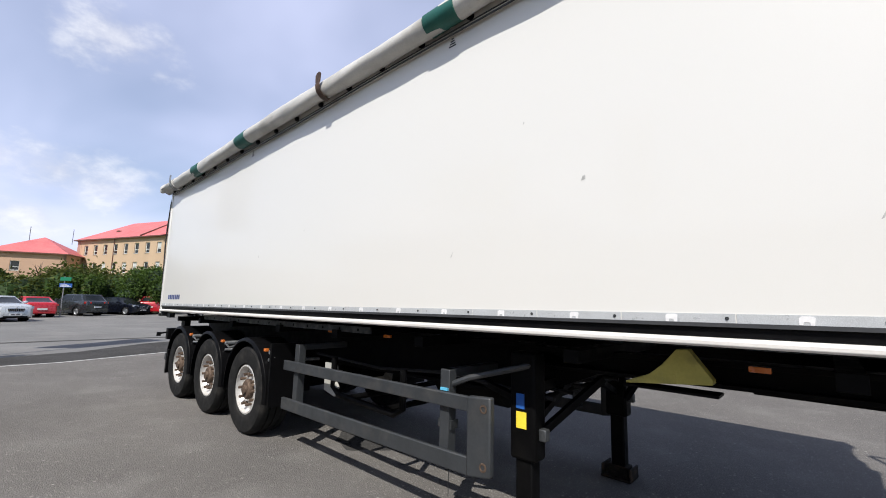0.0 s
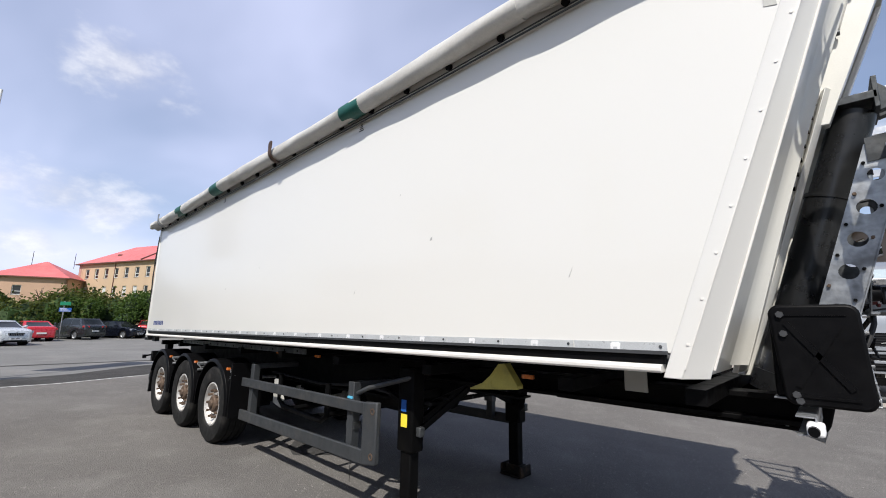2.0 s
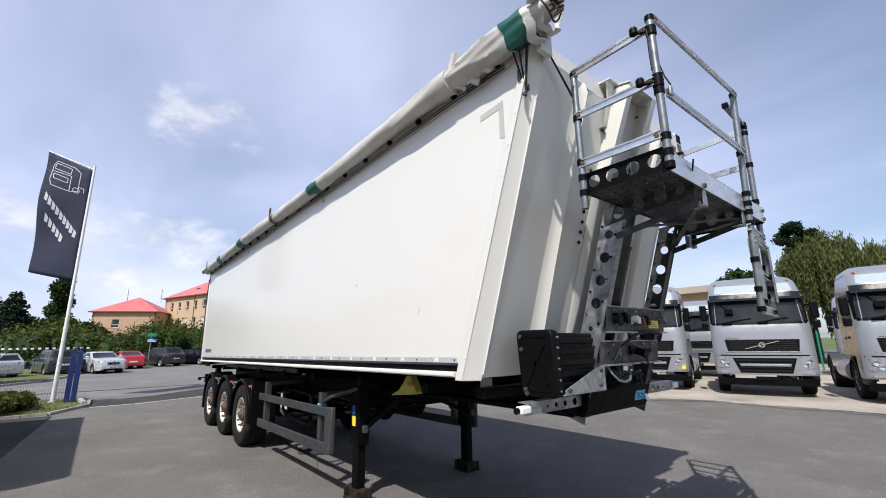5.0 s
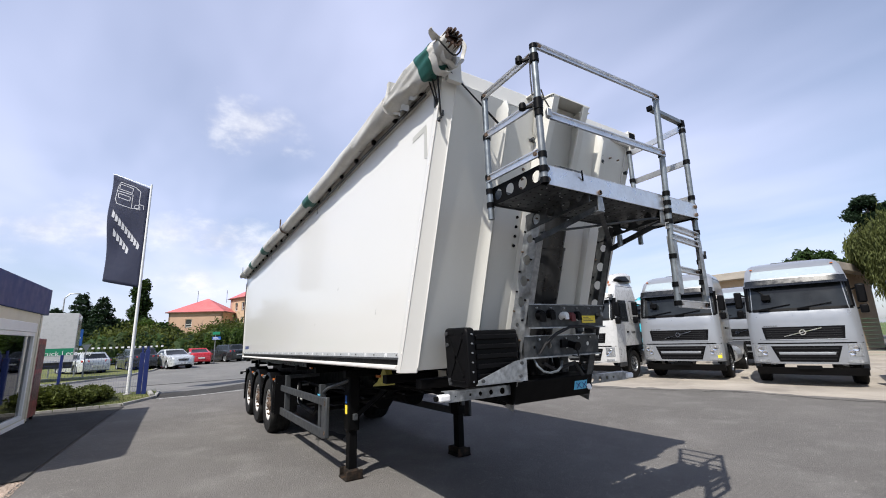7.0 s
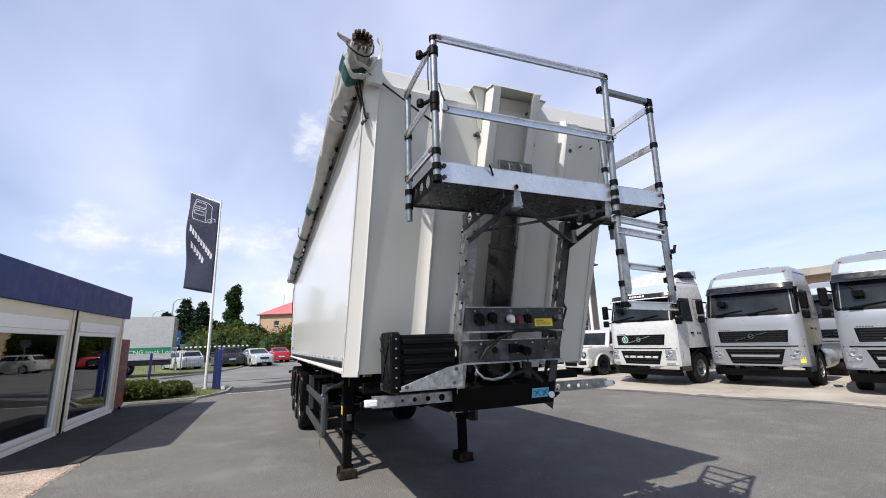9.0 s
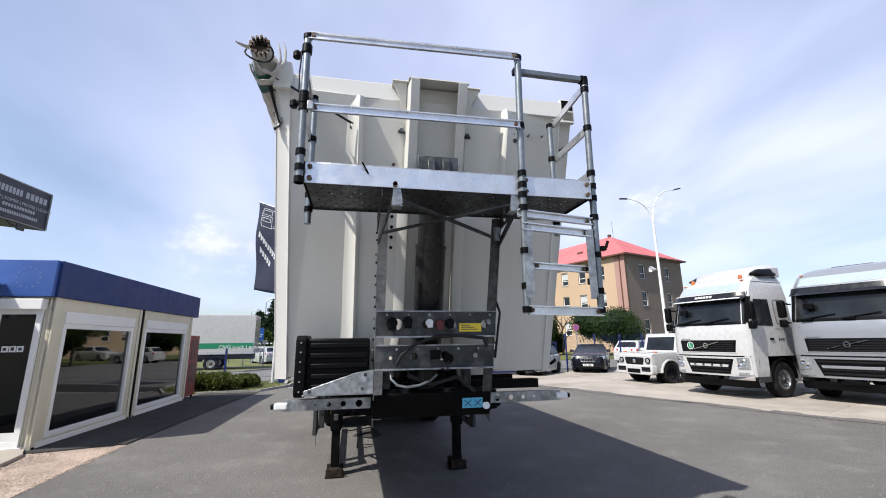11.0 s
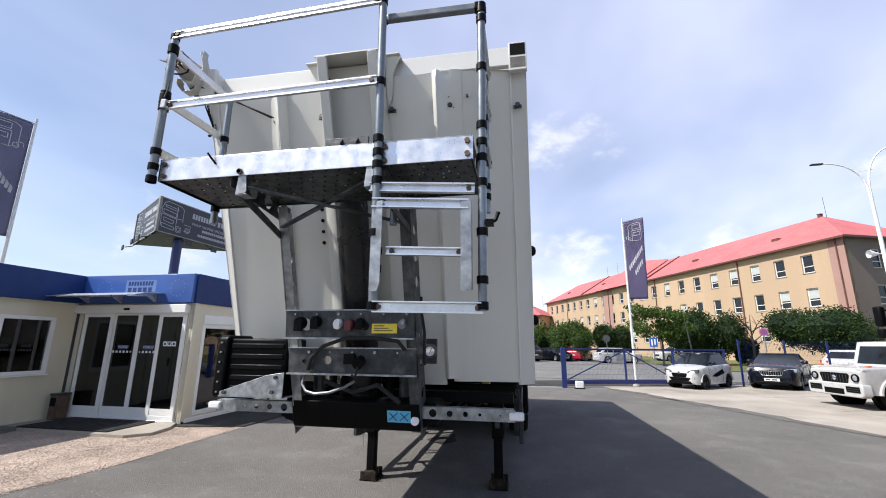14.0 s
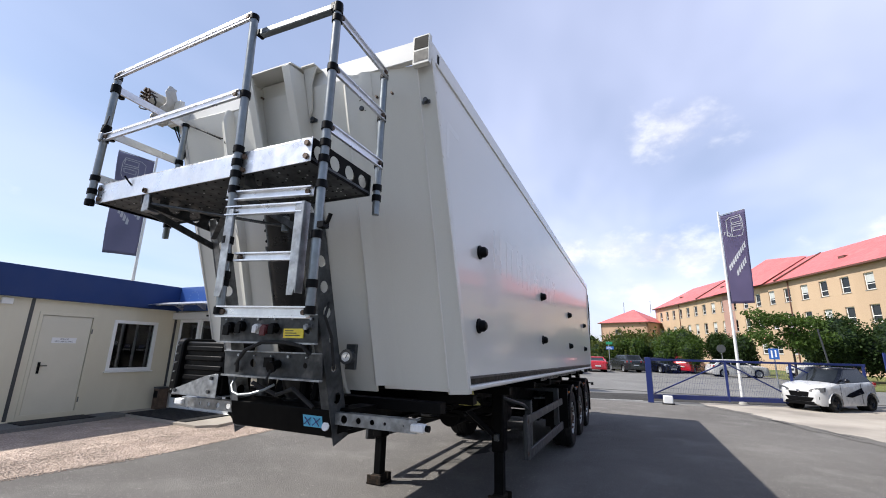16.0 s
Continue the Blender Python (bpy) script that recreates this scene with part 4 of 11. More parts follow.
for k in range(8):
    x = 0.55 - k * 0.46
    q = Mesh()
    q.box(x, x - 0.06, HALF + 0.0002, HALF + 0.0006, 2.52, 2.92)
    q.box(x - 0.22, x - 0.28, HALF + 0.0002, HALF + 0.0006, 2.52, 2.92)
    q.box(x - 0.06, x - 0.22, HALF + 0.0002, HALF + 0.0006, 2.86 if k % 2 else 2.70, 2.92 if k % 2 else 2.76)
    part("faded_bar", q, GHOST, trailer)
q = Mesh()
q.prism([(1.46, 3.45), (1.70, 3.47), (1.70, 3.17), (1.65, 3.18), (1.655, 3.415), (1.46, 3.40)], "y", HALF + 0.0002, HALF + 0.0006)
part("contour_mark", q, GHOST, trailer)

# ------------------------------------------------ chassis
def z_frame(x):
    return 1.335 + 0.0122 * (x - 1.2)


for s in (-1, 1):
    for lo, hi, w in ((0.0, 0.03, 0.16), (-0.36, 0.0, 0.02), (-0.39, -0.36, 0.16)):
        q = strip_on_side(Mesh(), REAR_X + 0.25, -1.15, lambda x: z_frame(x) + lo, lambda x: z_frame(x) + hi, s * 0.5 - w / 2, s * 0.5 + w / 2, 4)
        part("beam_web" if w < 0.1 else "beam_flange", q, BLACK, trailer, "black steel chassis beam", bevel=0.003)
    # goose neck
    for lo, hi, w in ((0.0, 0.03, 0.16), (-0.10, 0.0, 0.02), (-0.125, -0.10, 0.16)):
        q = strip_on_side(Mesh(), -1.15, 1.70, lambda x: z_frame(x) + lo - 0.02, lambda x: z_frame(x) + hi - 0.02, s * 0.5 - w / 2, s * 0.5 + w / 2, 2)
        part("neck_web" if w < 0.1 else "neck_flange", q, BLACK, trailer, "", bevel=0.003)
    q = Mesh()
    q.prism([(-1.15, 0.95), (-0.70, 1.15), (-0.70, 1.20), (-1.15, 1.28)], "y", s * 0.5 - 0.01, s * 0.5 + 0.01)
    part("neck_gusset", q, BLACK, trailer)
for x in (-8.1, -7.0, -5.7, -4.3, -3.1, -1.9, -0.6, 0.6, 1.3):
    q = Mesh()
    q.box(x - 0.05, x + 0.05, -1.12, 1.12, z_frame(x) - 0.02, z_frame(x) + 0.06)
    part("cross_member", q, BLACK, trailer, bevel=0.004)
q = Mesh()
q.box(0.2, 1.66, -0.48, 0.48, 1.155, 1.17)
part("rubbing_plate", q, BLACK, trailer)
for s in (-1, 1):                                       # perforated grey tie rail under the near bottom rail
    q = Mesh()
    strip_on_side(q, -6.95, -2.58, lambda x: z_rail(x) - 0.085, lambda x: z_rail(x) - 0.025, s * 1.06, s * 1.075)
    rail = part("tie_rail", q, GALV_DARK, trailer, "grey perforated tie rail")
    for k in range(14):
        q = Mesh()
        x = -6.80 + k * 0.31
        q.cyl((x, s * 1.074, z_rail(x) - 0.055), (x, s * 1.078, z_rail(x) - 0.055), 0.014, n=8)
        part("hole", q, BLACK, rail)

# wheels
AXLES = (-4.81, -6.13, -7.45)
WHEEL_R = 0.525


def wheel_parts(parent, radius, width, s, mats=(RUBBER, RIM, RUST), rim_ratio=0.56, bolts=10, hub=True):
    """A wheel whose outer side looks along local y * s; the axle is local y."""
    tyre = Mesh()
    r, w = radius, width / 2
    rr = r * rim_ratio
    prof = [(rr, -w * 0.80), (rr + 0.02, -w * 0.93), (r * 0.80, -w), (r * 0.93, -w * 0.96), (r * 0.985, -w * 0.80), (r, -w * 0.70)]
    for g in (-0.42, 0.0, 0.42):
        prof += [(r, (g - 0.06) * w), (r - 0.014, (g - 0.045) * w), (r - 0.014, (g + 0.045) * w), (r, (g + 0.06) * w)]
    prof += [(r, w * 0.70), (r * 0.985, w * 0.80), (r * 0.93, w * 0.96), (r * 0.80, w), (rr + 0.02, w * 0.93), (rr, w * 0.80)]
    tyre.lathe([(a, b * s) for a, b in prof], (0, 0, 0), (0, 1, 0), 36)
    t = part("tyre", tyre, mats[0], parent, "black rubber tyre", smooth=30)
    rim = Mesh()
    rim.lathe([(a, b * s) for a, b in ((rr, w * 0.62), (rr, w * 0.86), (rr * 0.94, w * 0.88), (rr * 0.92, w * 0.60), (rr * 0.84, w * 0.45), (rr * 0.70, w * 0.50), (rr * 0.52, w * 0.56), (rr * 0.38, w * 0.56), (0.0, w * 0.56))], (0, 0, 0), (0, 1, 0), 32)
    rim.lathe([(a, b * s) for a, b in ((rr * 0.98, w * 0.62), (rr * 0.98, -w * 0.7), (0.0, -w * 0.7))], (0, 0, 0), (0, 1, 0), 24)
    part("rim", rim, mats[1], parent, "worn steel rim", smooth=40)
    for k in range(bolts):
        a = 2 * math.pi * k / bolts
        b = Mesh()
        c = (rr * 0.62 * math.cos(a), rr * 0.62 * math.sin(a))
        b.cyl((c[0], s * w * 0.5, c[1]), (c[0], s * (w * 0.5 + 0.075 * radius / 0.52), c[1]), 0.017 * radius / 0.52, n=6)
        part("wheel_nut", b, mats[2], parent)
    if hub:
        h = Mesh()
        h.lathe([(a, b * s) for a, b in ((rr * 0.40, w * 0.5), (rr * 0.40, w * 0.78), (rr * 0.34, w * 0.86), (rr * 0.20, w * 0.88), (rr * 0.18, w * 1.0), (0.0, w * 1.0))], (0, 0, 0), (0, 1, 0), 20)
        part("hub", h, mats[2], parent)
    return t


def make_wheel(s, x):
    e = new("wheel")
    e.parent = trailer
    e.matrix_basis = pose(x, s * 1.06, WHEEL_R - 0.005)
    wheel_parts(e, WHEEL_R, 0.385, s)
    return e


def mudguard(s, x):
    q = Mesh()
    ro, rings = WHEEL_R + 0.085, []
    for k in range(25):
        a = radians(-8 + 196 * k / 24)
        c, sn = math.cos(a), math.sin(a)
        ring = []
        for dr, y in ((0.0, 0.84), (0.0, 1.255), (-0.035, 1.275), (-0.045, 1.275), (-0.012, 1.245), (-0.012, 0.84)):
            ring.append((x + (ro + dr) * c, s * y, WHEEL_R + (ro + dr) * sn * 1.02))
        rings.append(ring)
    q.loft(rings)
    part("mudguard", q, PLASTIC, trailer, "black plastic mudguard", bevel=0.004)
    q = Mesh()
    q.tube([(x + ro * 1.0, s * 0.6, WHEEL_R + 0.38), (x + 0.50, s * 1.20, WHEEL_R + 0.40)], 0.02, 8)
    part("mudguard_stay", q, GALV, trailer)


for x in AXLES:
    q = Mesh()
    q.cyl((x, -1.0, WHEEL_R), (x, 1.0, WHEEL_R), 0.075, n=14)
    q.box(x - 0.12, x + 0.12, -0.58, -0.42, WHEEL_R - 0.10, 1.0)
    q.box(x - 0.12, x + 0.12, 0.42, 0.58, WHEEL_R - 0.10, 1.0)
    part("axle", q, BLACK, trailer)
    for s in (-1, 1):
        make_wheel(s, x)
        mudguard(s, x)
        q = Mesh()
        q.box(x + 0.49, x + 0.55, s * 1.22, s * 1.262, WHEEL_R + 0.50, WHEEL_R + 0.535)
        part("marker_lamp", q, AMBER, trailer, "amber side marker lamp", bevel=0.006)
        q = Mesh()
        q.cyl((x + 0.60, s * 1.05, WHEEL_R + 0.50), (x + 0.60, s * 1.24, WHEEL_R + 0.50), 0.025, n=10)
        q.tube([(x + 0.60, s * 1.24, WHEEL_R + 0.50), (x + 0.64, s * 1.20, WHEEL_R + 0.44), (x + 0.62, s * 1.1, WHEEL_R + 0.46)], 0.012, 6)
        part("air_fitting", q, GALV, trailer)
        q = Mesh()                                     # air bag
        q.lathe([(0.05, 0.0), (0.15, 0.01), (0.16, 0.08), (0.145, 0.13), (0.16, 0.18), (0.15, 0.26), (0.05, 0.27)], (x - 0.32, s * 0.5, 0.55), (0, 0, 1), 16)
        part("air_spring", q, RUBBER, trailer)
for s in (-1, 1):                                       # inner flap between wheels and guard
    q = Mesh()
    q.box(-4.20, -4.16, s * 0.82, s * 1.24, 0.42, 1.12)
    part("spray_flap", q, PLASTIC, trailer)
    q = Mesh()
    q.prism([(-8.06, 0.32), (-8.00, 0.32), (-7.94, 0.72), (-8.00, 0.72)], "y", s * 0.84, s * 1.27)
    part("spray_flap", q, PLASTIC, trailer, "black rubber spray flap")
q = Mesh()
q.box(-8.40, -8.28, -1.2, 1.2, 0.50, 0.62)
part("rear_bumper", q, GUARD, trailer, "grey rear bumper bar", bevel=0.006)
for s in (-1, 1):
    q = Mesh()
    q.box(-8.46, -8.34, s * 0.82, s * 1.20, 0.86, 1.06)
    q.box(-8.34, -8.14, s * 0.9, s * 1.0, 0.9, 1.2)
    lamp = part("tail_lamp", q, PLASTIC, trailer, "black tail lamp housing", bevel=0.008)
    q = Mesh()
    q.box(-8.475, -8.46, s * 0.86, s * 1.17, 0.90, 1.03)
    part("lens", q, RED_LENS, lamp)
    q = Mesh()
    q.beam((-8.38, s * 1.10, 1.0), (-8.49, s * 1.30, 0.96), 0.02, 0.03)
    q.cyl((-8.50, s * 1.30, 0.915), (-8.50, s * 1.30, 0.985), 0.035, n=10)
    part("outline_lamp", q, PLASTIC, trailer)

# side guards
def side_guard(s):
    g = new("side_guard")
    g.parent = trailer
    g["label"] = "grey painted side guard with two rails"
    y = s * 1.17
    for z0, z1 in ((0.888, 0.990), (0.470, 0.592)):
        q = Mesh()
        q.prism([(-4.00, z0 - 0.040), (-1.32, z0), (-1.32, z1), (-4.00, z1 - 0.036)], "y", y - s * 0.035, y)
        part("rail", q, GUARD, g, "", bevel=0.008)
    q = Mesh()
    q.prism([(-1.345, 0.466), (-1.145, 0.500), (-1.145, 1.010), (-1.345, 0.994)], "y", y - s * 0.05, y + s * 0.004)
    part("end_plate", q, GUARD, g, "", bevel=0.012)
    for x in (-3.78, -1.59):
        q = Mesh()
        q.box(x - 0.045, x + 0.045, y - s * 0.12, y - s * 0.036, 0.52, 1.14)
        q.box(x - 0.04, x + 0.04, s * 0.5, y - s * 0.05, 1.08, 1.14)
        part("upright", q, GUARD, g, "", bevel=0.006)
    for x, z in ((-1.20, 0.56), (-1.20, 0.93)):
        q = Mesh()
        q.lathe([(0.03, 0.0), (0.03, 0.004), (0.018, 0.005), (0.016, -0.01), (0.0, -0.01)], (x, y + s * 0.004, z), (0, s, 0), 12)
        part("bolt", q, RUST, g)
    q = Mesh()
    q.tube([(-1.59, y - s * 0.08, 1.02), (-1.40, y - s * 0.10, 1.10), (-0.98, s * 0.9, 1.22)], 0.022, 8)
    part("swing_stay", q, GUARD, g)
    q = Mesh()
    q.box(-1.66, -1.53, y - s * 0.13, y - s * 0.05, 0.72, 0.78)
    q.cyl((-1.57, y - s * 0.1, 0.60), (-1.57, y - s * 0.1, 1.0), 0.02, n=8)
    part("catch", q, GALV_DARK, g)


side_guard(-1)
side_guard(1)
q = Mesh()
q.box(-1.62, -1.55, -1.15, -1.12, 0.992, 1.010)
part("blue_tag", q, BLUE_LABEL, trailer, "pale blue plastic tag")
q = Mesh()
q.tube([(-1.52, -1.15, 0.50), (-1.51, -1.16, 0.38), (-1.52, -1.15, 0.28)], 0.003, 5)
part("loose_wire", q, ROPE, trailer)
# spare wheel cradle and valve behind the guard
q = Mesh()
q.tube([(-3.25, -1.0, 1.05), (-3.25, -1.0, 0.76), (-3.14, -1.0, 0.69), (-2.30, -1.0, 0.66), (-2.19, -1.0, 0.72), (-2.19, -1.0, 1.05)], 0.03, 10)
q.tube([(-3.0, -1.0, 0.68), (-3.0, 0.3, 0.68)], 0.03, 8)
q.tube([(-2.45, -1.0, 0.67), (-2.45, 0.3, 0.67)], 0.03, 8)
part("spare_cradle", q, BLACK, trailer, "black tubular spare wheel cradle")
q = Mesh()
q.prism([(-3.42, 0.70), (-3.22, 0.66), (-3.18, 0.76), (-3.28, 0.86), (-3.30, 0.98), (-3.42, 0.98)], "y", -1.0, -0.97)
part("stay_plate", q, TAPE_MARK, trailer, "pale cut-out bracket plate")
q = Mesh()
q.cyl((-2.5, -0.1, 0.85), (-1.7, -0.1, 0.85), 0.17, n=20)
q.cyl((-2.5, 0.45, 0.85), (-1.7, 0.45, 0.85), 0.17, n=20)
part("air_tank", q, BLACK, trailer, "black air tank", smooth=50)
for k in range(5):
    q = Mesh()
    y0 = -0.75 + 0.3 * k
    q.tube([(-4.0, y0, 1.0), (-3.0, y0 * 0.8, 0.93 + 0.03 * k), (-2.0, y0 * 0.9, 1.02), (-0.9, y0, 0.98)], 0.016, 6)
    part("air_hose", q, ROPE, trailer)

# landing legs
FOOT = material("dark_rusty_foot", (0.020, 0.016, 0.013), 0.8, 0.2, 0.3, 60, 0.4, 12, dirt=(0.10, 0.06, 0.035), dirt_amount=0.5, dirt_scale=10, spec=0.2)


def landing_leg(s):
    leg = new("landing_leg")
    leg.parent = trailer
    leg["label"] = "black telescopic landing leg"
    y = s * 0.85
    q = Mesh()
    q.box(-1.155, -0.955, y - 0.075, y + 0.075, 0.58, 1.30)
    part("outer_tube", q, BLACK, leg, "", bevel=0.02)
    q = Mesh()
    q.box(-1.12, -0.99, y - 0.055, y + 0.055, 0.10, 0.60)
    part("inner_tube", q, BLACK, leg, "", bevel=0.012)
    q = Mesh()
    q.box(-1.20, -0.92, y - 0.12, y + 0.12, 0.0, 0.025)
    for a in (-1.20, -0.94):
        q.prism([(a, 0.0), (a + 0.02, 0.0), (a + 0.02, 0.12), (a, 0.12)], "y", y - 0.11, y + 0.11)
    q.box(-1.15, -0.96, y - 0.07, y + 0.07, 0.02, 0.12)
    part("foot", q, FOOT, leg, "dark rusty steel foot", bevel=0.012)
    q = Mesh()
    q.beam((-1.0, y, 0.72), (-0.66, s * 0.5, 1.13), 0.06, 0.05)
    q.beam((-1.1, y, 0.95), (-2.0, s * 0.5, 1.05), 0.05, 0.05)
    part("brace", q, BLACK, leg, "", bevel=0.006)
    q = Mesh()
    q.box(-0.955, -0.90, y - 0.03, y + 0.03, 0.72, 0.80)
    part("lug", q, GALV_DARK, leg, "", bevel=0.008)
    return leg


landing_leg(-1)
landing_leg(1)
q = Mesh()
q.beam((-1.05, -0.8, 1.05), (-1.05, 0.8, 1.05), 0.07, 0.07)
q.tube([(-1.05, -0.8, 0.95), (-1.05, 0.8, 0.95)], 0.025, 10)
q.beam((-1.05, -0.78, 0.80), (-1.05, 0.1, 1.16), 0.05, 0.05, (1, 0, 0))
q.beam((-1.05, 0.78, 0.80), (-1.05, -0.1, 1.16), 0.05, 0.05, (1, 0, 0))
part("leg_cross_tie", q, BLACK, trailer)
q = Mesh()
q.box(-1.10, -1.02, -0.9265, -0.9285, 0.79, 0.90)
part("yellow_sticker", q, YELLOW_LABEL, trailer, "yellow sticker")
q = Mesh()
q.box(-1.10, -1.035, -0.9265, -0.9285, 0.92, 1.02)
part("blue_sticker", q, SIGN_BLUE, trailer, "blue sticker")
# wheel chocks under the body
for s in (-1, 1):
    q = Mesh()
    pts = [(-0.385, 1.180), (0.065, 1.226), (0.068, 1.250), (-0.045, 1.405), (-0.105, 1.400), (-0.180, 1.310), (-0.255, 1.245), (-0.385, 1.192)]
    q.prism(pts, "y", s * 0.75, s * 0.83)
    for k in range(3):
        q.box(-0.24 + 0.06 * k, -0.225 + 0.06 * k, s * 0.83, s * 0.833, 1.215, 1.245 + 0.018 * k)
    part("wheel_chock", q, YELLOW, trailer, "dirty yellow plastic wheel chock in its holder", bevel=0.012)
    q = Mesh()
    q.box(-0.40, 0.09, s * 0.68, s * 0.835, 1.160, 1.174)
    part("chock_tray", q, BLACK, trailer)
for x in (0.255, -3.3, -2.4):
    q = Mesh()
    q.box(x, x + 0.085, -1.07, -1.04, z_rail(x) - 0.105, z_rail(x) - 0.078)
    part("marker_lamp", q, AMBER, trailer, "amber side marker lamp", bevel=0.004)
q = Mesh()
q.box(0.765, 0.91, -0.595, -0.585, 1.28, 1.41)
part("data_plate", q, TAPE_MARK, trailer, "grey data plate")


# ------------------------------------------------ front gantry of the trailer
def x_col(z):
    """Front edge of the galvanised columns."""
    return 1.80 + 0.315 * (z - 1.31)


def holed_plate(parent, name, origin, u, v, w, h, holes, thick, mat_, label=""):
    """A plate from origin along u (w long) and v (h high) with round holes (cu, cv, r) cut through."""
    bm = bmesh.new()
    u, v = Vector(u).normalized(), Vector(v).normalized()
    n = u.cross(v).normalized()
    o = Vector(origin)
    us = sorted(holes)
    edges = [0.0] + [(us[i][0] + us[i][2] + us[i + 1][0] - us[i + 1][2]) / 2 for i in range(len(us) - 1)] + [w]

    def vert(a, b):
        return bm.verts.new(o + u * a + v * b)
    for i, (cu, cv, r) in enumerate(us):
        a0, a1 = edges[i], edges[i + 1]
        k = 16
        ring, outer = [], []
        for j in range(k):
            t = 2 * math.pi * j / k
            c, s_ = math.cos(t), math.sin(t)
            ring.append(vert(cu + r * c, cv + r * s_))
            lim = []
            if c > 1e-6:
                lim.append((a1 - cu) / c)
            if c < -1e-6:
                lim.append((a0 - cu) / c)
            if s_ > 1e-6:
                lim.append((h - cv) / s_)
            if s_ < -1e-6:
                lim.append((0 - cv) / s_)
            d = min(lim)
            outer.append((cu + d * c, cv + d * s_))
        ov = [vert(*p) for p in outer]
        for j in range(k):
            bm.faces.new((ring[j], ring[(j + 1) % k], ov[(j + 1) % k], ov[j]))
        corners = [(a1, h), (a0, h), (a0, 0.0), (a1, 0.0)]
        for ca, cb in corners:
            t = math.atan2(cb - cv, ca - cu) % (2 * math.pi)
            j = int(t / (2 * math.pi) * k) % k
            p, q2 = outer[j], outer[(j + 1) % k]
            if (abs(p[0] - ca) > 1e-5 or abs(p[1] - cb) > 1e-5) and (abs(q2[0] - ca) > 1e-5 or abs(q2[1] - cb) > 1e-5):
                bm.faces.new((ov[j], ov[(j + 1) % k], vert(ca, cb)))
    bmesh.ops.remove_doubles(bm, verts=bm.verts, dist=1e-5)
    ret = bmesh.ops.extrude_face_region(bm, geom=list(bm.faces))
    for e_ in ret["geom"]:
        if isinstance(e_, bmesh.types.BMVert):
            e_.co += n * thick
    bmesh.ops.recalc_face_normals(bm, faces=bm.faces)
    data = bpy.data.meshes.new(name)
    bm.to_mesh(data)
    bm.free()
    data.materials.append(mat_)
    ob = new(name, data)
    ob.parent = parent
    if label:
        ob["label"] = label
    return ob


def bolt_head(parent, p, axis, r=0.014, mat_=None):
    q = Mesh()
    a = Vector(axis).normalized()
    q.cyl(p, Vector(p) + a * 0.014, r, n=6)
    return part("bolt", q, mat_ or RUST, parent)


gantry = new("gantry")
gantry.parent = trailer
gantry["label"] = "galvanised service gantry with platform, rails and ladder"
lean = (0.315, 0, 1.0)
for y, s in ((-0.465, -1), (0.49, 1)):
    # web plate with round holes, plus flange
    length = 1.62
    holes = [(0.12, 0.075, 0.03), (0.30, 0.075, 0.04), (0.52, 0.075, 0.03), (0.72, 0.075, 0.02), (0.92, 0.08, 0.042), (1.10, 0.08, 0.042), (1.28, 0.08, 0.042), (1.46, 0.08, 0.035)]
    # near column bright as sunlit, far one darker: light put into the colour
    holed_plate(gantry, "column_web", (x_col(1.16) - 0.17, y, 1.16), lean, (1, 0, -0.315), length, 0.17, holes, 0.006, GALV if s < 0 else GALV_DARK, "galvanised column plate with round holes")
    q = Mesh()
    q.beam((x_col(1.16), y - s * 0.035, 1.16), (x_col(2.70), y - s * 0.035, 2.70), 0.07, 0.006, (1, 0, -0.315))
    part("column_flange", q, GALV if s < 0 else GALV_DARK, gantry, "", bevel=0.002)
    for k in range(16):
        z = 1.45 + k * 0.082
        bolt_head(gantry, (x_col(z) - 0.15 + 0.12 * (k % 2), y, z), (0, s * -1 if s > 0 else -1, 0), 0.009, BLACK if k % 3 else RUST)
    # arm under the platform
    holed_plate(gantry, "platform_arm", (x_col(2.66) - 0.15, y, 2.60), (1, 0, 0.10), (0, 0, 1), 0.66, 0.135, [(0.12, 0.065, 0.045), (0.28, 0.065, 0.045), (0.44, 0.065, 0.045), (0.57, 0.065, 0.03)], 0.008, GALV_DARK, "dark platform arm with round holes")
    q = Mesh()
    q.beam((x_col(2.50) - 0.02, y, 2.50), (2.735, y - s * 0.06, 2.625), 0.045, 0.010, (0, 1, 0))
    part("arm_stay", q, GALV_DARK, gantry)
# diagonal ties below the platform
q = Mesh()
q.beam((2.20, -0.44, 2.56), (2.72, 0.43, 2.665), 0.036, 0.012)
q.beam((2.20, 0.47, 2.545), (2.72, -0.36, 2.655), 0.036, 0.012)
part("cross_tie", q, GALV_DARK, gantry)
# connector panels
for z0, z1, name in ((1.80, 1.985, "connector_panel"), (1.555, 1.725, "connector_panel")):
    zc = (z0 + z1) / 2
    holes = [(0.16, 0.09, 0.042), (0.39, 0.09, 0.034), (0.60, 0.08, 0.03), (0.86, 0.09, 0.03)] if z0 > 1.7 else [(0.12, 0.08, 0.014), (0.30, 0.09, 0.03), (0.52, 0.08, 0.025), (0.80, 0.09, 0.02)]
    panel = holed_plate(gantry, name, (x_col(zc) + 0.012, -0.46, z0), (0, 1, 0), (0.1, 0, 1), 0.95, z1 - z0, holes, 0.005, GALV_DARK, "dull galvanised connector panel")
    q = Mesh()
    q.box(x_col(zc) + 0.012, x_col(zc) + 0.045, -0.46, 0.49, z0 - 0.012, z0)
    part("panel_lip", q, GALV, gantry)
    q = Mesh()
    q.box(x_col(zc) + 0.022, x_col(zc) + 0.045, -0.46, 0.49, z1, z1 + 0.008)
    part("panel_lip", q, GALV, gantry)
xp = x_col(1.89) + 0.02
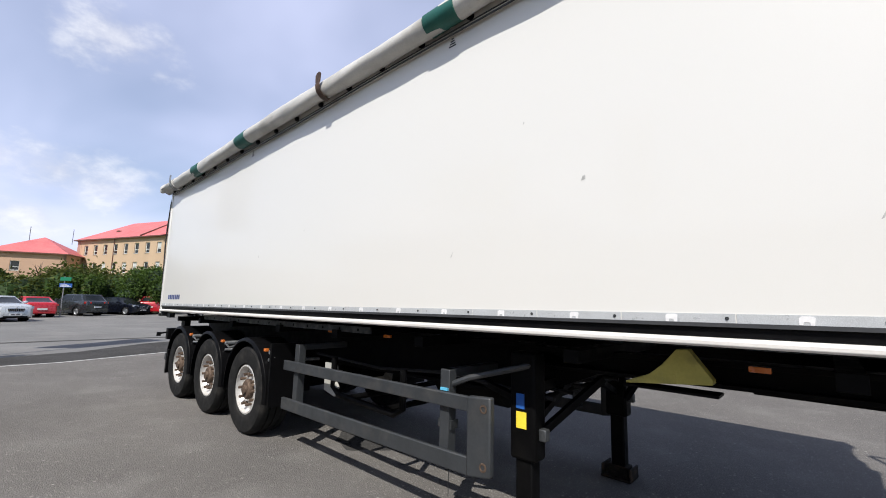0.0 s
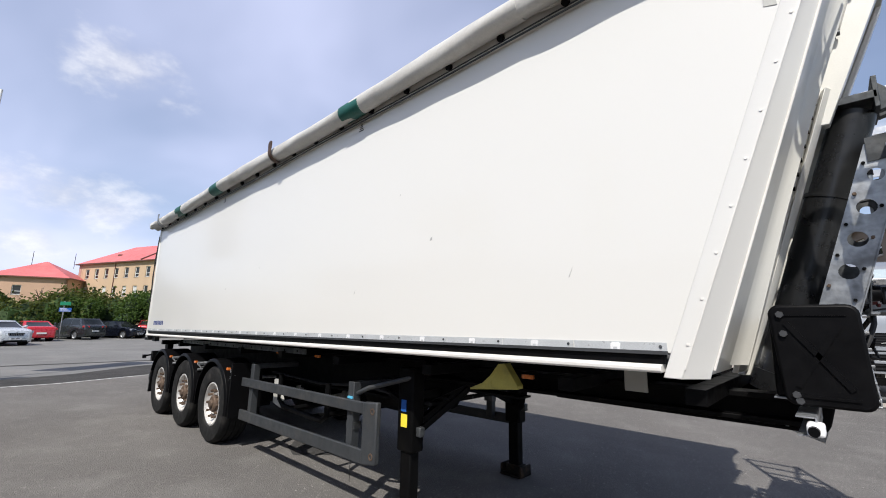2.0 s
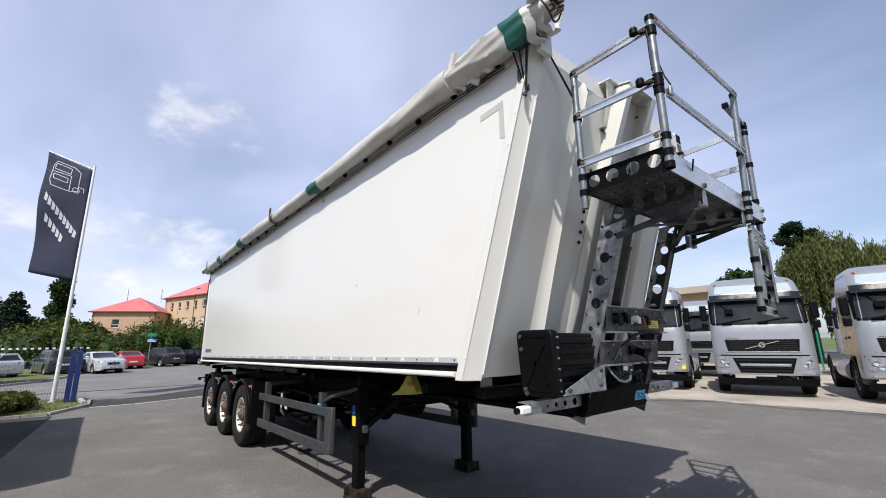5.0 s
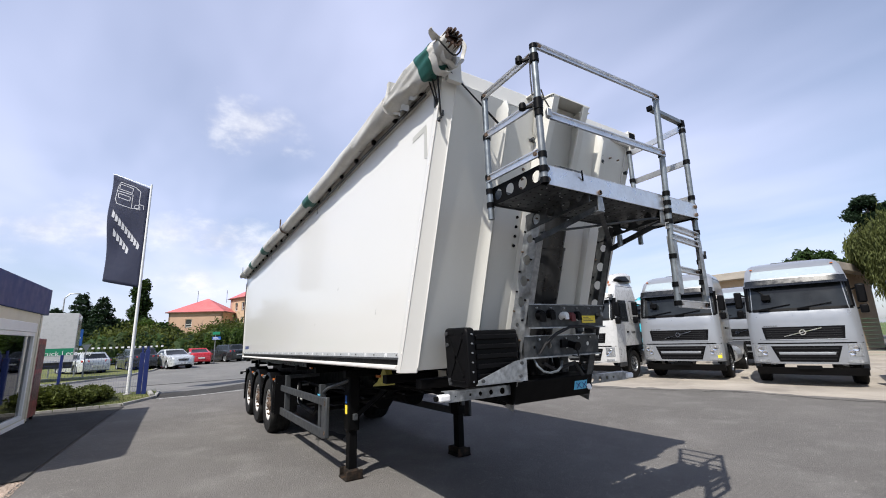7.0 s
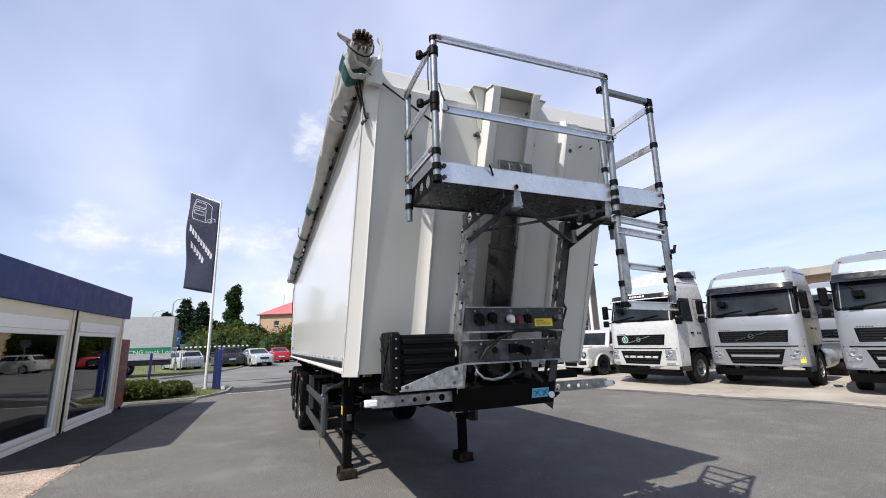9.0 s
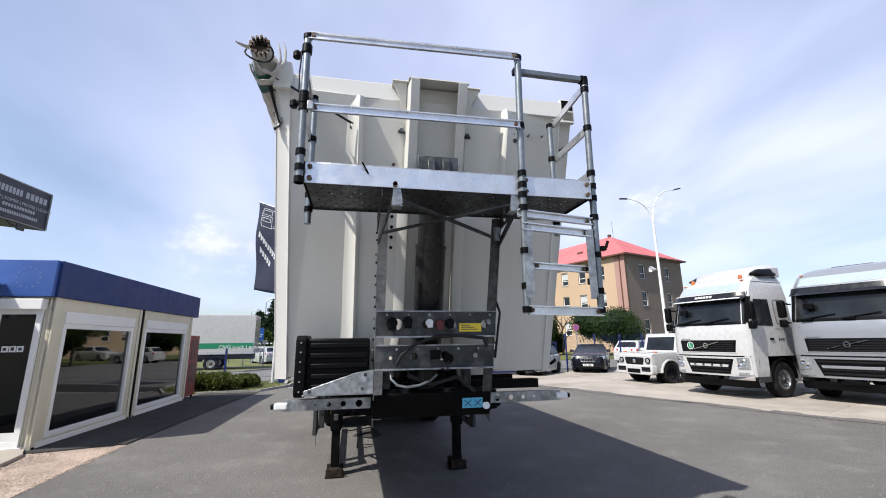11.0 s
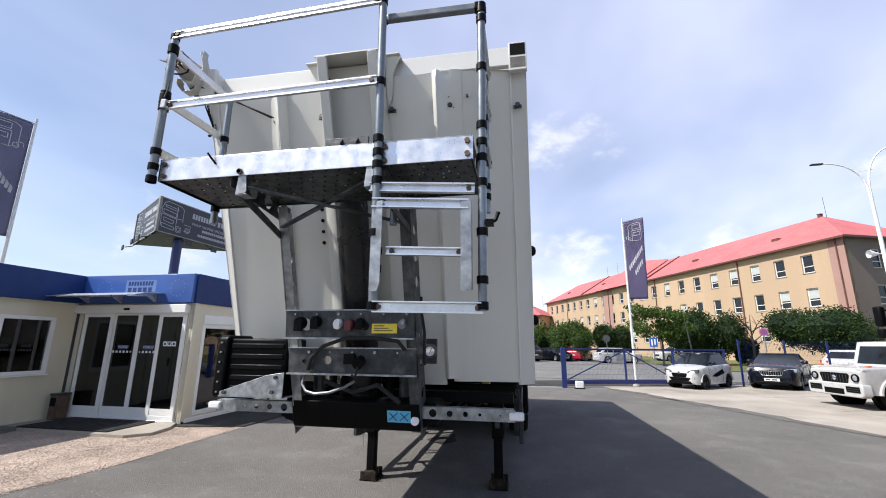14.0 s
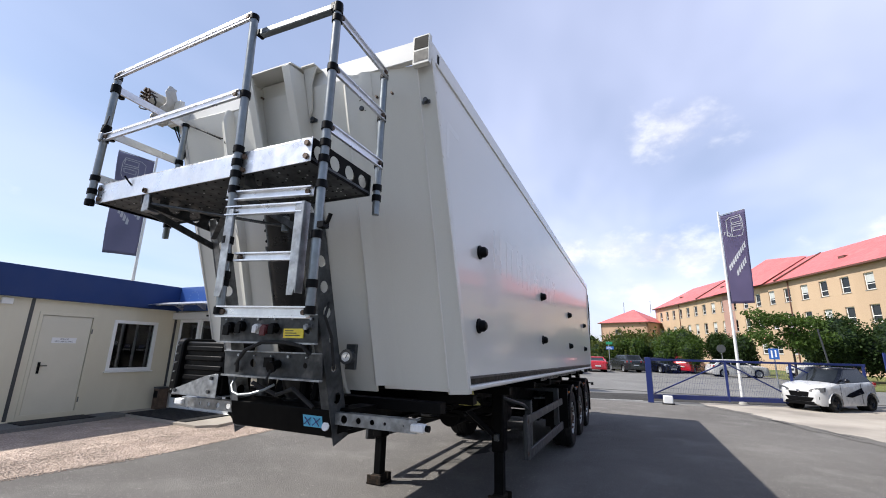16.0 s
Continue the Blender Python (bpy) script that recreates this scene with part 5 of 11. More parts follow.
SOCKET_RED = material("dull_red_plastic", (0.11, 0.016, 0.018), 0.5)
for y, z, r, mt in ((-0.34, 1.90, 0.045, PLASTIC), (-0.22, 1.91, 0.040, PLASTIC), (-0.05, 1.90, 0.030, WHITE_PLASTIC), (0.03, 1.89, 0.036, SOCKET_RED), (0.11, 1.90, 0.036, PLASTIC), (0.42, 1.91, 0.02, GALV)):
    q = Mesh()
    q.cyl((xp, y, z), (xp + 0.05, y, z), r, r * 0.9, n=16)
    q.box(xp + 0.045, xp + 0.06, y - r * 0.7, y + r * 0.7, z - r * 1.3, z + r * 0.4)
    part("socket", q, mt, gantry, "electrical and air socket", bevel=0.004)
q = Mesh()
q.box(xp + 0.006, xp + 0.012, 0.19, 0.37, 1.83, 1.895)
part("yellow_plate", q, YELLOW_LABEL, gantry, "yellow instruction plate with bars")
for k in range(3):
    q = Mesh()
    q.box(xp + 0.0122, xp + 0.0135, 0.205, 0.34 - 0.03 * k, 1.845 + 0.016 * k, 1.851 + 0.016 * k)
    part("text_bar", q, TRIM, gantry)
xq = x_col(1.64) + 0.02
q = Mesh()
q.cyl((xq, 0.09, 1.65), (xq + 0.07, 0.10, 1.63), 0.032, n=14)
q.cyl((xq + 0.07, 0.10, 1.63), (xq + 0.09, 0.10, 1.625), 0.04, n=14)
q.box(xq, xq + 0.03, -0.03, 0.05, 1.62, 1.69)
part("coupling_head", q, PLASTIC, gantry, "black air coupling head")
for pts, r, mt in (                   ([(xp - 0.02, 0.42, 1.72), (xp + 0.02, 0.38, 1.78), (xp + 0.02, 0.20, 1.80), (xp + 0.02, 0.0, 1.795), (xp + 0.01, -0.16, 1.74), (xp - 0.02, -0.26, 1.66), (xp - 0.06, -0.30, 1.58)], 0.014, ROPE),
                   ([(xq - 0.02, -0.34, 1.54), (xq + 0.02, -0.335, 1.48), (xq + 0.04, -0.29, 1.435), (xq + 0.05, -0.22, 1.42), (xq + 0.04, -0.12, 1.43), (xq + 0.0, -0.03, 1.46), (xq - 0.04, 0.03, 1.50)], 0.010, TUBE_STEEL),
                   ([(xq + 0.08, 0.10, 1.61), (xq + 0.10, 0.09, 1.54), (xq + 0.06, 0.05, 1.55)], 0.008, ROPE),
                   ([(xq - 0.05, -0.2, 1.50), (xq - 0.1, 0.0, 1.42), (xq - 0.05, 0.2, 1.48), (xq - 0.1, 0.35, 1.36)], 0.016, ROPE),
                   ([(xp - 0.05, 0.52, 2.08), (xp - 0.0, 0.535, 1.98), (xp - 0.08, 0.54, 1.85), (xp - 0.15, 0.53, 1.62)], 0.010, ROPE)):
    q = Mesh()
    q.tube(pts, r, 8)
    part("hose", q, mt, gantry)
q = Mesh()
q.box(1.66, 1.69, 0.50, 0.58, 1.62, 1.80)
q.lathe([(0.0, 0.05), (0.045, 0.05), (0.055, 0.03), (0.055, 0.0), (0.0, 0.0)], (1.69, 0.53, 1.71), (1, 0.2, 0), 16)
part("gauge_bracket", q, GALV_DARK, gantry)
q = Mesh()
q.cyl((1.742, 0.54, 1.71), (1.746, 0.541, 1.71), 0.034, n=20)
dial = part("gauge_dial", q, WHITE_PLASTIC, gantry, "white pressure gauge dial")
q = Mesh()
q.lathe([(0.034, 0.0), (0.034, 0.008), (0.050, 0.008), (0.054, 0.0)], (1.741, 0.54, 1.71), (1, 0.2, 0), 20)
q.beam((1.748, 0.54, 1.70), (1.748, 0.556, 1.732), 0.005, 0.003, (1, 0, 0))
part("dial_rim", q, TRIM, dial, "dark rim and needle")
for k in range(7):                                    # pipework and valves between the columns
    y = -0.36 + 0.115 * k
    q = Mesh()
    q.cyl((1.62 + 0.02 * (k % 3), y, 1.38), (1.63, y, 1.52), 0.03 if k % 2 else 0.045, n=10)
    part("valve", q, GALV_DARK if k % 3 == 0 else BLACK, gantry)

# black front beam and side extension bars
q = Mesh()
rings = []
for y in (-0.475, 0.495):
    rings.append([(1.60, y, 1.165), (1.76, y, 1.165), (1.78, y, 1.20), (1.82, y, 1.355), (1.60, y, 1.37)])
q.loft(rings)
part("front_beam", q, BLACK, trailer, "black front beam", bevel=0.01)
q = Mesh()
q.prism([(1.787, 1.225), (1.789, 1.225), (1.809, 1.305), (1.807, 1.305)], "y", 0.255, 0.425)
part("pictogram_sticker", q, BLUE_LABEL, trailer, "light blue pictogram sticker")
for a, b, c, d in ((0.27, 0.33, 1.24, 1.29), (0.35, 0.41, 1.24, 1.29)):
    q = Mesh()
    for t in (0, 1):
        q.beam((1.793 + 0.02, a if t else b, c), (1.806, b if t else a, d), 0.006, 0.003, (1, 0, 0))
    part("print", q, NAVY_LABEL, trailer)
q = Mesh()
q.cyl((1.795, 0.455, 1.24), (1.803, 0.455, 1.242), 0.03, n=16)
part("round_sticker", q, WHITE_PLASTIC, trailer)
for s in (-1, 1):
    y0, y1 = s * 0.48, s * 1.13
    q = holed_plate(trailer, "marker_bar", (1.745, y0, 1.25), (0, s, 0.0), (0, 0, 1), 0.66, 0.078, [(0.09, 0.04, 0.027), (0.21, 0.04, 0.021), (0.32, 0.04, 0.018), (0.42, 0.04, 0.011), (0.56, 0.04, 0.006)], 0.006 * s, GALV, "galvanised marker lamp bar with holes")
    k = Mesh()
    k.box(1.68, 1.748, min(y0, y1), max(y0, y1), 1.326, 1.331)
    k.box(1.68, 1.748, min(y0, y1), max(y0, y1), 1.250, 1.255)
    part("bar_flange", k, GALV, trailer)
    k = Mesh()
    k.box(1.715, 1.775, s * 1.10, s * 1.20, 1.262, 1.314)
    lamp = part("marker_lamp", k, WHITE_PLASTIC, trailer, "white front marker lamp", bevel=0.012)
    k = Mesh()
    k.cyl((1.74, s * 1.20, 1.288), (1.74, s * 1.225, 1.286), 0.020, n=12)
    part("lamp_rubber", k, PLASTIC, lamp)
    k = Mesh()
    k.beam((1.70, s * 0.47, 1.20), (1.70, s * 0.60, 1.25), 0.05, 0.03, (1, 0, 0))
    part("bar_stay", k, BLACK, trailer)

# storage box with ribbed body and lid
box = new("storage_box")
box.parent = trailer
box["label"] = "black plastic storage box with ribbed sides"
q = Mesh()
q.box(1.61, 1.90, -0.975, -0.50, 1.385, 1.79)
part("body", q, PLASTIC, box, "", bevel=0.015)
for k in range(5):
    q = Mesh()
    q.box(1.895, 1.918, -0.945, -0.515, 1.415 + 0.075 * k, 1.455 + 0.075 * k)
    part("rib", q, PLASTIC, box, "", bevel=0.008)
q = Mesh()
pts = []
for cx, cz, a0 in ((1.890, 1.768, 0), (1.662, 1.768, 90), (1.690, 1.408, 180), (1.905, 1.408, 270)):
    for k in range(5):
        a = radians(a0 + 22.5 * k)
        pts.append((cx + 0.045 * math.cos(a), cz + 0.045 * math.sin(a)))
q.prism(pts, "y", -1.045, -0.965)
lid = part("lid", q, PLASTIC, box, "black lid with raised cross", bevel=0.012)
q = Mesh()
q.beam((1.70, -1.046, 1.445), (1.87, -1.046, 1.73), 0.022, 0.012, (0, 1, 0))
q.beam((1.88, -1.046, 1.445), (1.68, -1.046, 1.73), 0.022, 0.012, (0, 1, 0))
q.box(1.69, 1.90, -1.051, -1.045, 1.400, 1.412)
q.box(1.66, 1.89, -1.051, -1.045, 1.762, 1.774)
part("cross_rib", q, PLASTIC, lid)
for x, z in ((1.662, 1.768), (1.668, 1.68), (1.690, 1.41), (1.70, 1.385)):
    bolt_head(lid, (x, -1.045, z), (0, -1, 0), 0.016, TRIM)
for k in range(6):
    bolt_head(box, (1.94, -1.005, 1.41 + 0.07 * k), (1, 0, 0), 0.007, GALV)
q = Mesh()                                            # folded bracket plate
q.loft([[(1.955 + d, -0.97, 1.385), (1.955 + d, -0.47, 1.385), (1.955 + d, -0.47, 1.555), (1.955 + d, -0.60, 1.535), (1.955 + d, -0.97, 1.415)] for d in (0.0, 0.006)])
q.box(1.60, 1.96, -0.98, -0.47, 1.378, 1.386)
part("bracket_plate", q, GALV, box, "bright galvanised bracket plate", bevel=0.002)
for y, z in ((-0.93, 1.41), (-0.55, 1.42), (-0.53, 1.52)):
    bolt_head(box, (1.962, y, z), (1, 0, 0), 0.014, GALV_DARK)

# ------------------------------------------------ platform
PX0, PX1, PY0, PY1 = 2.215, 2.762, -0.945, 0.982
plat = new("platform")
plat.parent = trailer
plat["label"] = "aluminium service platform with perforated deck"
q = Mesh()
q.box(PX1 - 0.005, PX1, PY0, PY1, 2.715, 2.850)
q.box(PX1 - 0.05, PX1, PY0, PY1, 2.850, 2.855)
part("front_plate", q, ALU, plat, "bright aluminium front plate", bevel=0.002)
q = Mesh()
q.box(PX0, PX0 + 0.005, PY0, PY1, 2.715, 2.850)
part("rear_plate", q, GALV_DARK, plat)
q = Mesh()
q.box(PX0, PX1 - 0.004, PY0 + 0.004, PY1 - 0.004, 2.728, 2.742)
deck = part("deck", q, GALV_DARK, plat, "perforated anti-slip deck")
rng = random.Random(5)
dimple = Mesh()
dimple.cyl((0, 0, -0.002), (0, 0, 0.0), 0.007, n=8)
dimple_ob = part("deck_hole", dimple, BLACK, deck, m=pose(PX0 + 0.05, PY0 + 0.06, 2.7275))
for i in range(7):
    for j in range(24):
        if (i, j) == (0, 0):
            continue
        share(dimple_ob, deck, pose(PX0 + 0.05 + 0.075 * i, PY0 + 0.06 + 0.078 * j + (0.035 if i % 2 else 0), 2.7275))
spot = Mesh()
spot.cyl((0, 0, -0.0085), (0, 0, -0.006), 0.005, n=8)
for k in range(46):
    x, y = rng.uniform(PX0 + 0.04, PX1 - 0.06), rng.uniform(PY0 + 0.05, PY1 - 0.05)
    if k == 0:
        spot_ob = part("deck_rivet", spot, ALU, deck, m=pose(x, y, 2.7275))
    else:
        share(spot_ob, deck, pose(x, y, 2.7275))
for y in (PY0, PY1 - 0.006):
    holed_plate(plat, "side_plate", (PX0, y, 2.715), (1, 0, 0), (0, 0, 1), PX1 - PX0, 0.14, [(0.08, 0.07, 0.042), (0.21, 0.07, 0.045), (0.345, 0.07, 0.045), (0.48, 0.07, 0.042)], 0.006, BLACK, "black side plate with four round holes")
for y in (-0.39, 0.46, 0.495):
    bolt_head(plat, (PX1, y, 2.74), (1, 0, 0), 0.016)
    bolt_head(plat, (PX1, y, 2.82 if y > 0 else 2.735), (1, 0, 0), 0.016)
for y in (PY0 + 0.03, PY1 - 0.03):
    for z in (2.745, 2.82):
        bolt_head(plat, (PX1, y, z), (1, 0, 0), 0.016)
for y in (-0.39, 0.40):                              # hanging brackets in front of the arms
    q = Mesh()
    q.prism([(y, 2.83), (y + 0.022, 2.83), (y + 0.05, 2.62), (y + 0.03, 2.60), (y - 0.02, 2.61)], "x", PX1 - 0.013, PX1 - 0.006)
    q.box(PX1 - 0.09, PX1 - 0.006, y - 0.02, y + 0.05, 2.60, 2.607)
    part("hanger", q, GALV, plat, "folded bright hanger bracket")
q = Mesh()
q.cyl((PX0 + 0.12, 0.42, 2.50), (PX0 + 0.12, 0.42, 2.60), 0.024, n=10)
part("stub_tube", q, TUBE_STEEL, plat)

# rails: posts, bands, channel bars
def clamp_band(parent, x, y, z, r=0.030):
    q = Mesh()
    q.cyl((x, y, z - 0.02), (x, y, z + 0.02), r, n=14)
    return part("clamp_band", q, PLASTIC, parent)


def rail_post(foot, head, bands, r=0.0235):
    """A tube from foot to head with clamp bands at the given heights."""
    foot, head = Vector(foot), Vector(head)
    p = Mesh()
    p.cyl(foot, head, r, n=16)
    ob = part("post", p, TUBE_STEEL, rails, "zinc-plated tubular post")
    for z in bands:
        c_ = foot.lerp(head, (z - foot.z) / (head.z - foot.z))
        clamp_band(ob, c_.x, c_.y, z)
    q = Mesh()
    q.cyl(head - Vector((0, 0, 0.02)), head + Vector((0, 0, 0.012)), 0.028, n=14)
    part("cap", q, PLASTIC, ob)
    return ob


def channel_bar(p0, p1, out, h=0.055, d=0.017, mat_=None, name="rail"):
    """C-shaped bar between two points; out is the way its back looks."""
    p0, p1, o = Vector(p0), Vector(p1), Vector(out).normalized()
    dirn = (p1 - p0).normalized()
    u = dirn.cross(o).normalized()
    if u.z < 0:
        u = -u
    prof = [(-d, -h / 2), (-d, h / 2), (0, h / 2), (0, h / 2 - 0.007), (-d + 0.006, h / 2 - 0.010), (-d + 0.006, -h / 2 + 0.010), (0, -h / 2 + 0.007), (0, -h / 2)]
    q = Mesh()
    q.loft([[p + o * a + u * b for a, b in prof] for p in (p0, p1)])
    ob = part(name, q, mat_ or ALU, rails, "bright aluminium channel bar", smooth=20)
    for p in (p0 + dirn * 0.03, p1 - dirn * 0.03):
        bolt_head(ob, p - o * (d - 0.006), o, 0.014)
    return ob


rails = new("guard_rails")
rails.parent = trailer
rails["label"] = "tubular guard rails and ladder"
FX, XR = 2.772, 2.222
rail_post((2.787, -0.972, 2.70), (2.787, -0.972, 3.715), (2.72, 2.80, 2.90, 3.20, 3.29, 3.63))
rail_post((2.752, 0.460, 1.925), (2.816, 0.465, 3.73), (1.95, 2.10, 2.33, 2.62, 2.71, 2.78, 2.86, 3.205))
rail_post((2.695, 1.016, 1.925), (2.723, 1.031, 3.69), (1.95, 2.08, 2.33, 2.60, 2.74, 2.83, 2.93, 3.285, 3.60, 3.66))
rail_post((2.231, -0.977, 2.60), (2.231, -0.977, 3.615), (2.71, 2.82, 2.93, 3.265))
rail_post((2.172, 1.004, 2.60), (2.172, 1.004, 3.60), (2.71, 2.78, 2.94, 3.28))
channel_bar((2.815, -0.965, 3.712), (2.842, 0.462, 3.728), (1, 0, 0.1))
channel_bar((2.822, -0.93, 3.195), (2.838, 0.452, 3.20), (1, 0, 0))
q = Mesh()
q.beam((2.752, 0.47, 3.662), (2.722, 1.0, 3.682), 0.042, 0.042)
tube = part("rail", q, TUBE_STEEL, rails, "short square tube between the ladder posts", bevel=0.006)
q = Mesh()
q.beam((2.752, 0.448, 3.6615), (2.752, 0.472, 3.662), 0.047, 0.047)
q.beam((2.722, 0.992, 3.682), (2.722, 1.022, 3.683), 0.050, 0.050)
part("end_cap", q, PLASTIC, tube, "", bevel=0.006)
for yy, o, xa, xb in ((-1.002, -1, 2.775, 2.222), (1.043, 1, 2.715, 2.18)):
    channel_bar((xa, yy, 3.635), (xb, yy, 3.615 if o < 0 else 3.60), (0, o, 0))
    channel_bar((xa, yy, 3.268 if o < 0 else 3.285), (xb, yy, 3.278), (0, o, 0))
    channel_bar((xa, yy, 2.916 if o < 0 else 2.930), (xb, yy, 2.918 if o < 0 else 2.934), (0, o, 0))
for k in range(22):                                   # bolts and rivets on the connector panels
    z = (1.83, 1.96, 1.58, 1.70)[k % 4]
    bolt_head(gantry, (x_col(z) + 0.016, -0.42 + 0.041 * k, z), (1, 0, 0), 0.007 if k % 3 else 0.011, GALV if k % 2 else BLACK)
# clamps, straps and cords on the corner posts
for z, zs in ((3.62, 3.64), (3.26, 3.28)):
    q = Mesh()
    q.cyl((2.712, -1.045, zs - 0.038), (2.712, -1.045, zs + 0.004), 0.025, n=14)
    q.beam((2.712, -1.03, zs - 0.02), (2.787, -0.985, z), 0.020, 0.020)
    q.cyl((2.787, -0.972, z - 0.035), (2.787, -0.972, z + 0.030), 0.032, n=14)
    clamp = part("tube_clamp", q, PLASTIC, rails, "black swivel tube clamp", bevel=0.004)
    q = Mesh()
    q.cyl((2.712, -1.045, zs + 0.004), (2.712, -1.045, zs + 0.012), 0.018, n=14)
    part("clamp_cap", q, TRIM, clamp)
q = Mesh()
q.tube([(2.775, -1.005, 3.60), (2.776, -1.012, 3.45), (2.776, -1.008, 3.33)], 0.005, 6)
q.tube([(2.80, -0.945, 3.38), (2.815, -0.935, 3.30), (2.838, -0.925, 3.235)], 0.005, 6)
part("safety_cord", q, ROPE, rails)
q = Mesh()
q.box(2.826, 2.842, -0.945, -0.905, 3.165, 3.225)
part("cord_shackle", q, GALV, rails, "", bevel=0.006)
q = Mesh()
q.box(FX - 0.085, FX - 0.04, 1.04, 1.08, 2.36, 2.39)
q.tube([(FX - 0.06, 1.05, 2.37), (FX - 0.06, 1.09, 2.39), (FX - 0.06, 1.105, 2.43)], 0.011, 8)
part("ladder_latch", q, PLASTIC, rails)
q = Mesh()
q.cyl((PX1 + 0.002, -0.56, 2.80), (PX1 + 0.03, -0.60, 2.86), 0.006, n=6)
part("pin", q, BLACK, rails)
# ladder
channel_bar((2.790, 0.425, 2.585), (2.742, 0.985, 2.562), (1, 0.08, 0), 0.052, 0.03, None, "rung")
channel_bar((2.782, 0.465, 1.945), (2.724, 1.022, 1.938), (1, 0.1, 0), 0.058, 0.03, None, "rung")
channel_bar((2.800, 0.445, 2.492), (2.760, 0.955, 2.470), (1, 0.08, 0), 0.052, 0.03, None, "rung")
channel_bar((2.765, 0.52, 2.236), (2.735, 0.93, 2.222), (1, 0.08, 0), 0.045, 0.03, None, "rung")
for y, s, xs in ((0.478, 1, 2.788), (0.940, -1, 2.754)):
    q = Mesh()
    q.prism([(y - 0.026, 2.50), (y + 0.026, 2.50), (y + 0.026, 2.06), (y + 0.012, 2.02), (y - 0.026, 2.02)], "x", xs, xs + 0.005)
    q.box(xs - 0.045, xs + 0.004, y - s * 0.026 - 0.003, y - s * 0.026 + 0.003, 2.03, 2.50)
    part("ladder_stile", q, GALV, rails, "galvanised sliding ladder stile", smooth=20)
    for z in (2.14, 2.235):
        clamp_band(rails, xs - 0.03, y + s * 0.0, z, 0.022)

# ---------------------------------------------------------------- ground
q = Mesh()
q.add([(-2500, -2500, -0.012), (2500, -2500, -0.012), (2500, 2500, -0.012), (-2500, 2500, -0.012)], [(0, 1, 2, 3)])
tagged(link("ground", q, MEADOW), "meadow and far ground reaching the horizon", "ground", kind="structure")


def sheet(name, pts, z, mat_, label, category="ground", thick=0.0):
    s_ = Mesh()
    if thick:
        s_.prism(pts, "z", z - thick, z)
    else:
        s_.add([(x, y, z) for x, y in pts], [tuple(range(len(pts)))])
    return tagged(link(name, s_, mat_, smooth=0), label, category, kind="structure")


def clip(poly, p, n):
    """Keep the side of the line through p where (q - p) . n is positive."""
    out = []
    for i in range(len(poly)):
        a, b = poly[i], poly[(i + 1) % len(poly)]
        da, db = (a[0] - p[0]) * n[0] + (a[1] - p[1]) * n[1], (b[0] - p[0]) * n[0] + (b[1] - p[1]) * n[1]
        if da >= 0:
            out.append(a)
        if da * db < 0:
            t = da / (da - db)
            out.append((a[0] + (b[0] - a[0]) * t, a[1] + (b[1] - a[1]) * t))
    return out


def rise(x, y):
    """The yard climbs gently towards the sales cabin."""
    return 0.095 * min(1.0, max(0.0, (-2.0 - y) / 3.5)) * min(1.0, max(0.0, (x + 11.7) / 2.7))


def drape(name, poly, off, mat_, label, category):
    """A sheet that follows the rising ground."""
    xs = (-70, -11.7, -11.0, -10.3, -9.6, -9.0, 90)
    ys = (-70, -5.6, -5.0, -4.4, -3.8, -3.2, -2.6, -2.0, 90)
    s_ = Mesh()
    for xa, xb in zip(xs, xs[1:]):
        for ya, yb in zip(ys, ys[1:]):
            cell = poly
            for p, n_ in (((xa, 0), (1, 0)), ((xb, 0), (-1, 0)), ((0, ya), (0, 1)), ((0, yb), (0, -1))):
                cell = clip(cell, p, n_) if cell else cell
            if len(cell) > 2:
                s_.add([(x, y, rise(x, y) + off) for x, y in cell], [tuple(range(len(cell)))])
    return tagged(link(name, s_, mat_, smooth=0), label, category, kind="structure")


drape("yard", [(-14.0, -60), (80, -60), (80, 80), (-14.0, 80)], 0.0, ASPHALT, "grey asphalt yard with fine pale grit", "yard")
sheet("road", [(-14.0, -60), (-14.0, 80), (-47.5, 80), (-47.5, -3.5), (-33, -4.0), (-27.5, -5.2), (-24.0, -7.5), (-23.0, -12), (-23.0, -60)], -0.004, ASPHALT_OLD, "worn pale asphalt road and parking strip", "road")
sheet("road_patch", [(-13.15, -3.6), (-13.15, -2.1), (-13.95, 0.1), (-15.2, 4), (-16.6, 9), (-20.5, 9), (-18.5, 4), (-17.0, 0.4), (-15.4, -1.5), (-14.7, -3.6)], 0.004, ASPHALT_PATCH, "darker asphalt repair strip across the gateway", "road")
sheet("road_patch", [(-19.2, -30), (-19.2, 40), (-19.5, 40), (-19.5, -30)], 0.002, ASPHALT_PATCH, "tarred joint along the road", "road")
sheet("road_line", [(-13.04, -3.3), (-13.06, -2.1), (-13.84, 0.1), (-14.70, 2.6), (-14.79, 2.6), (-13.92, 0.1), (-13.14, -2.1), (-13.12, -3.3)], 0.006, PAINT_LINE, "thin worn white line at the gateway", "road")
sheet("far_road", [(-60, -14), (-61, -22), (-130, -30), (-130, -26.5)], 0.0, ASPHALT_OLD, "far road leading to a roundabout", "road")

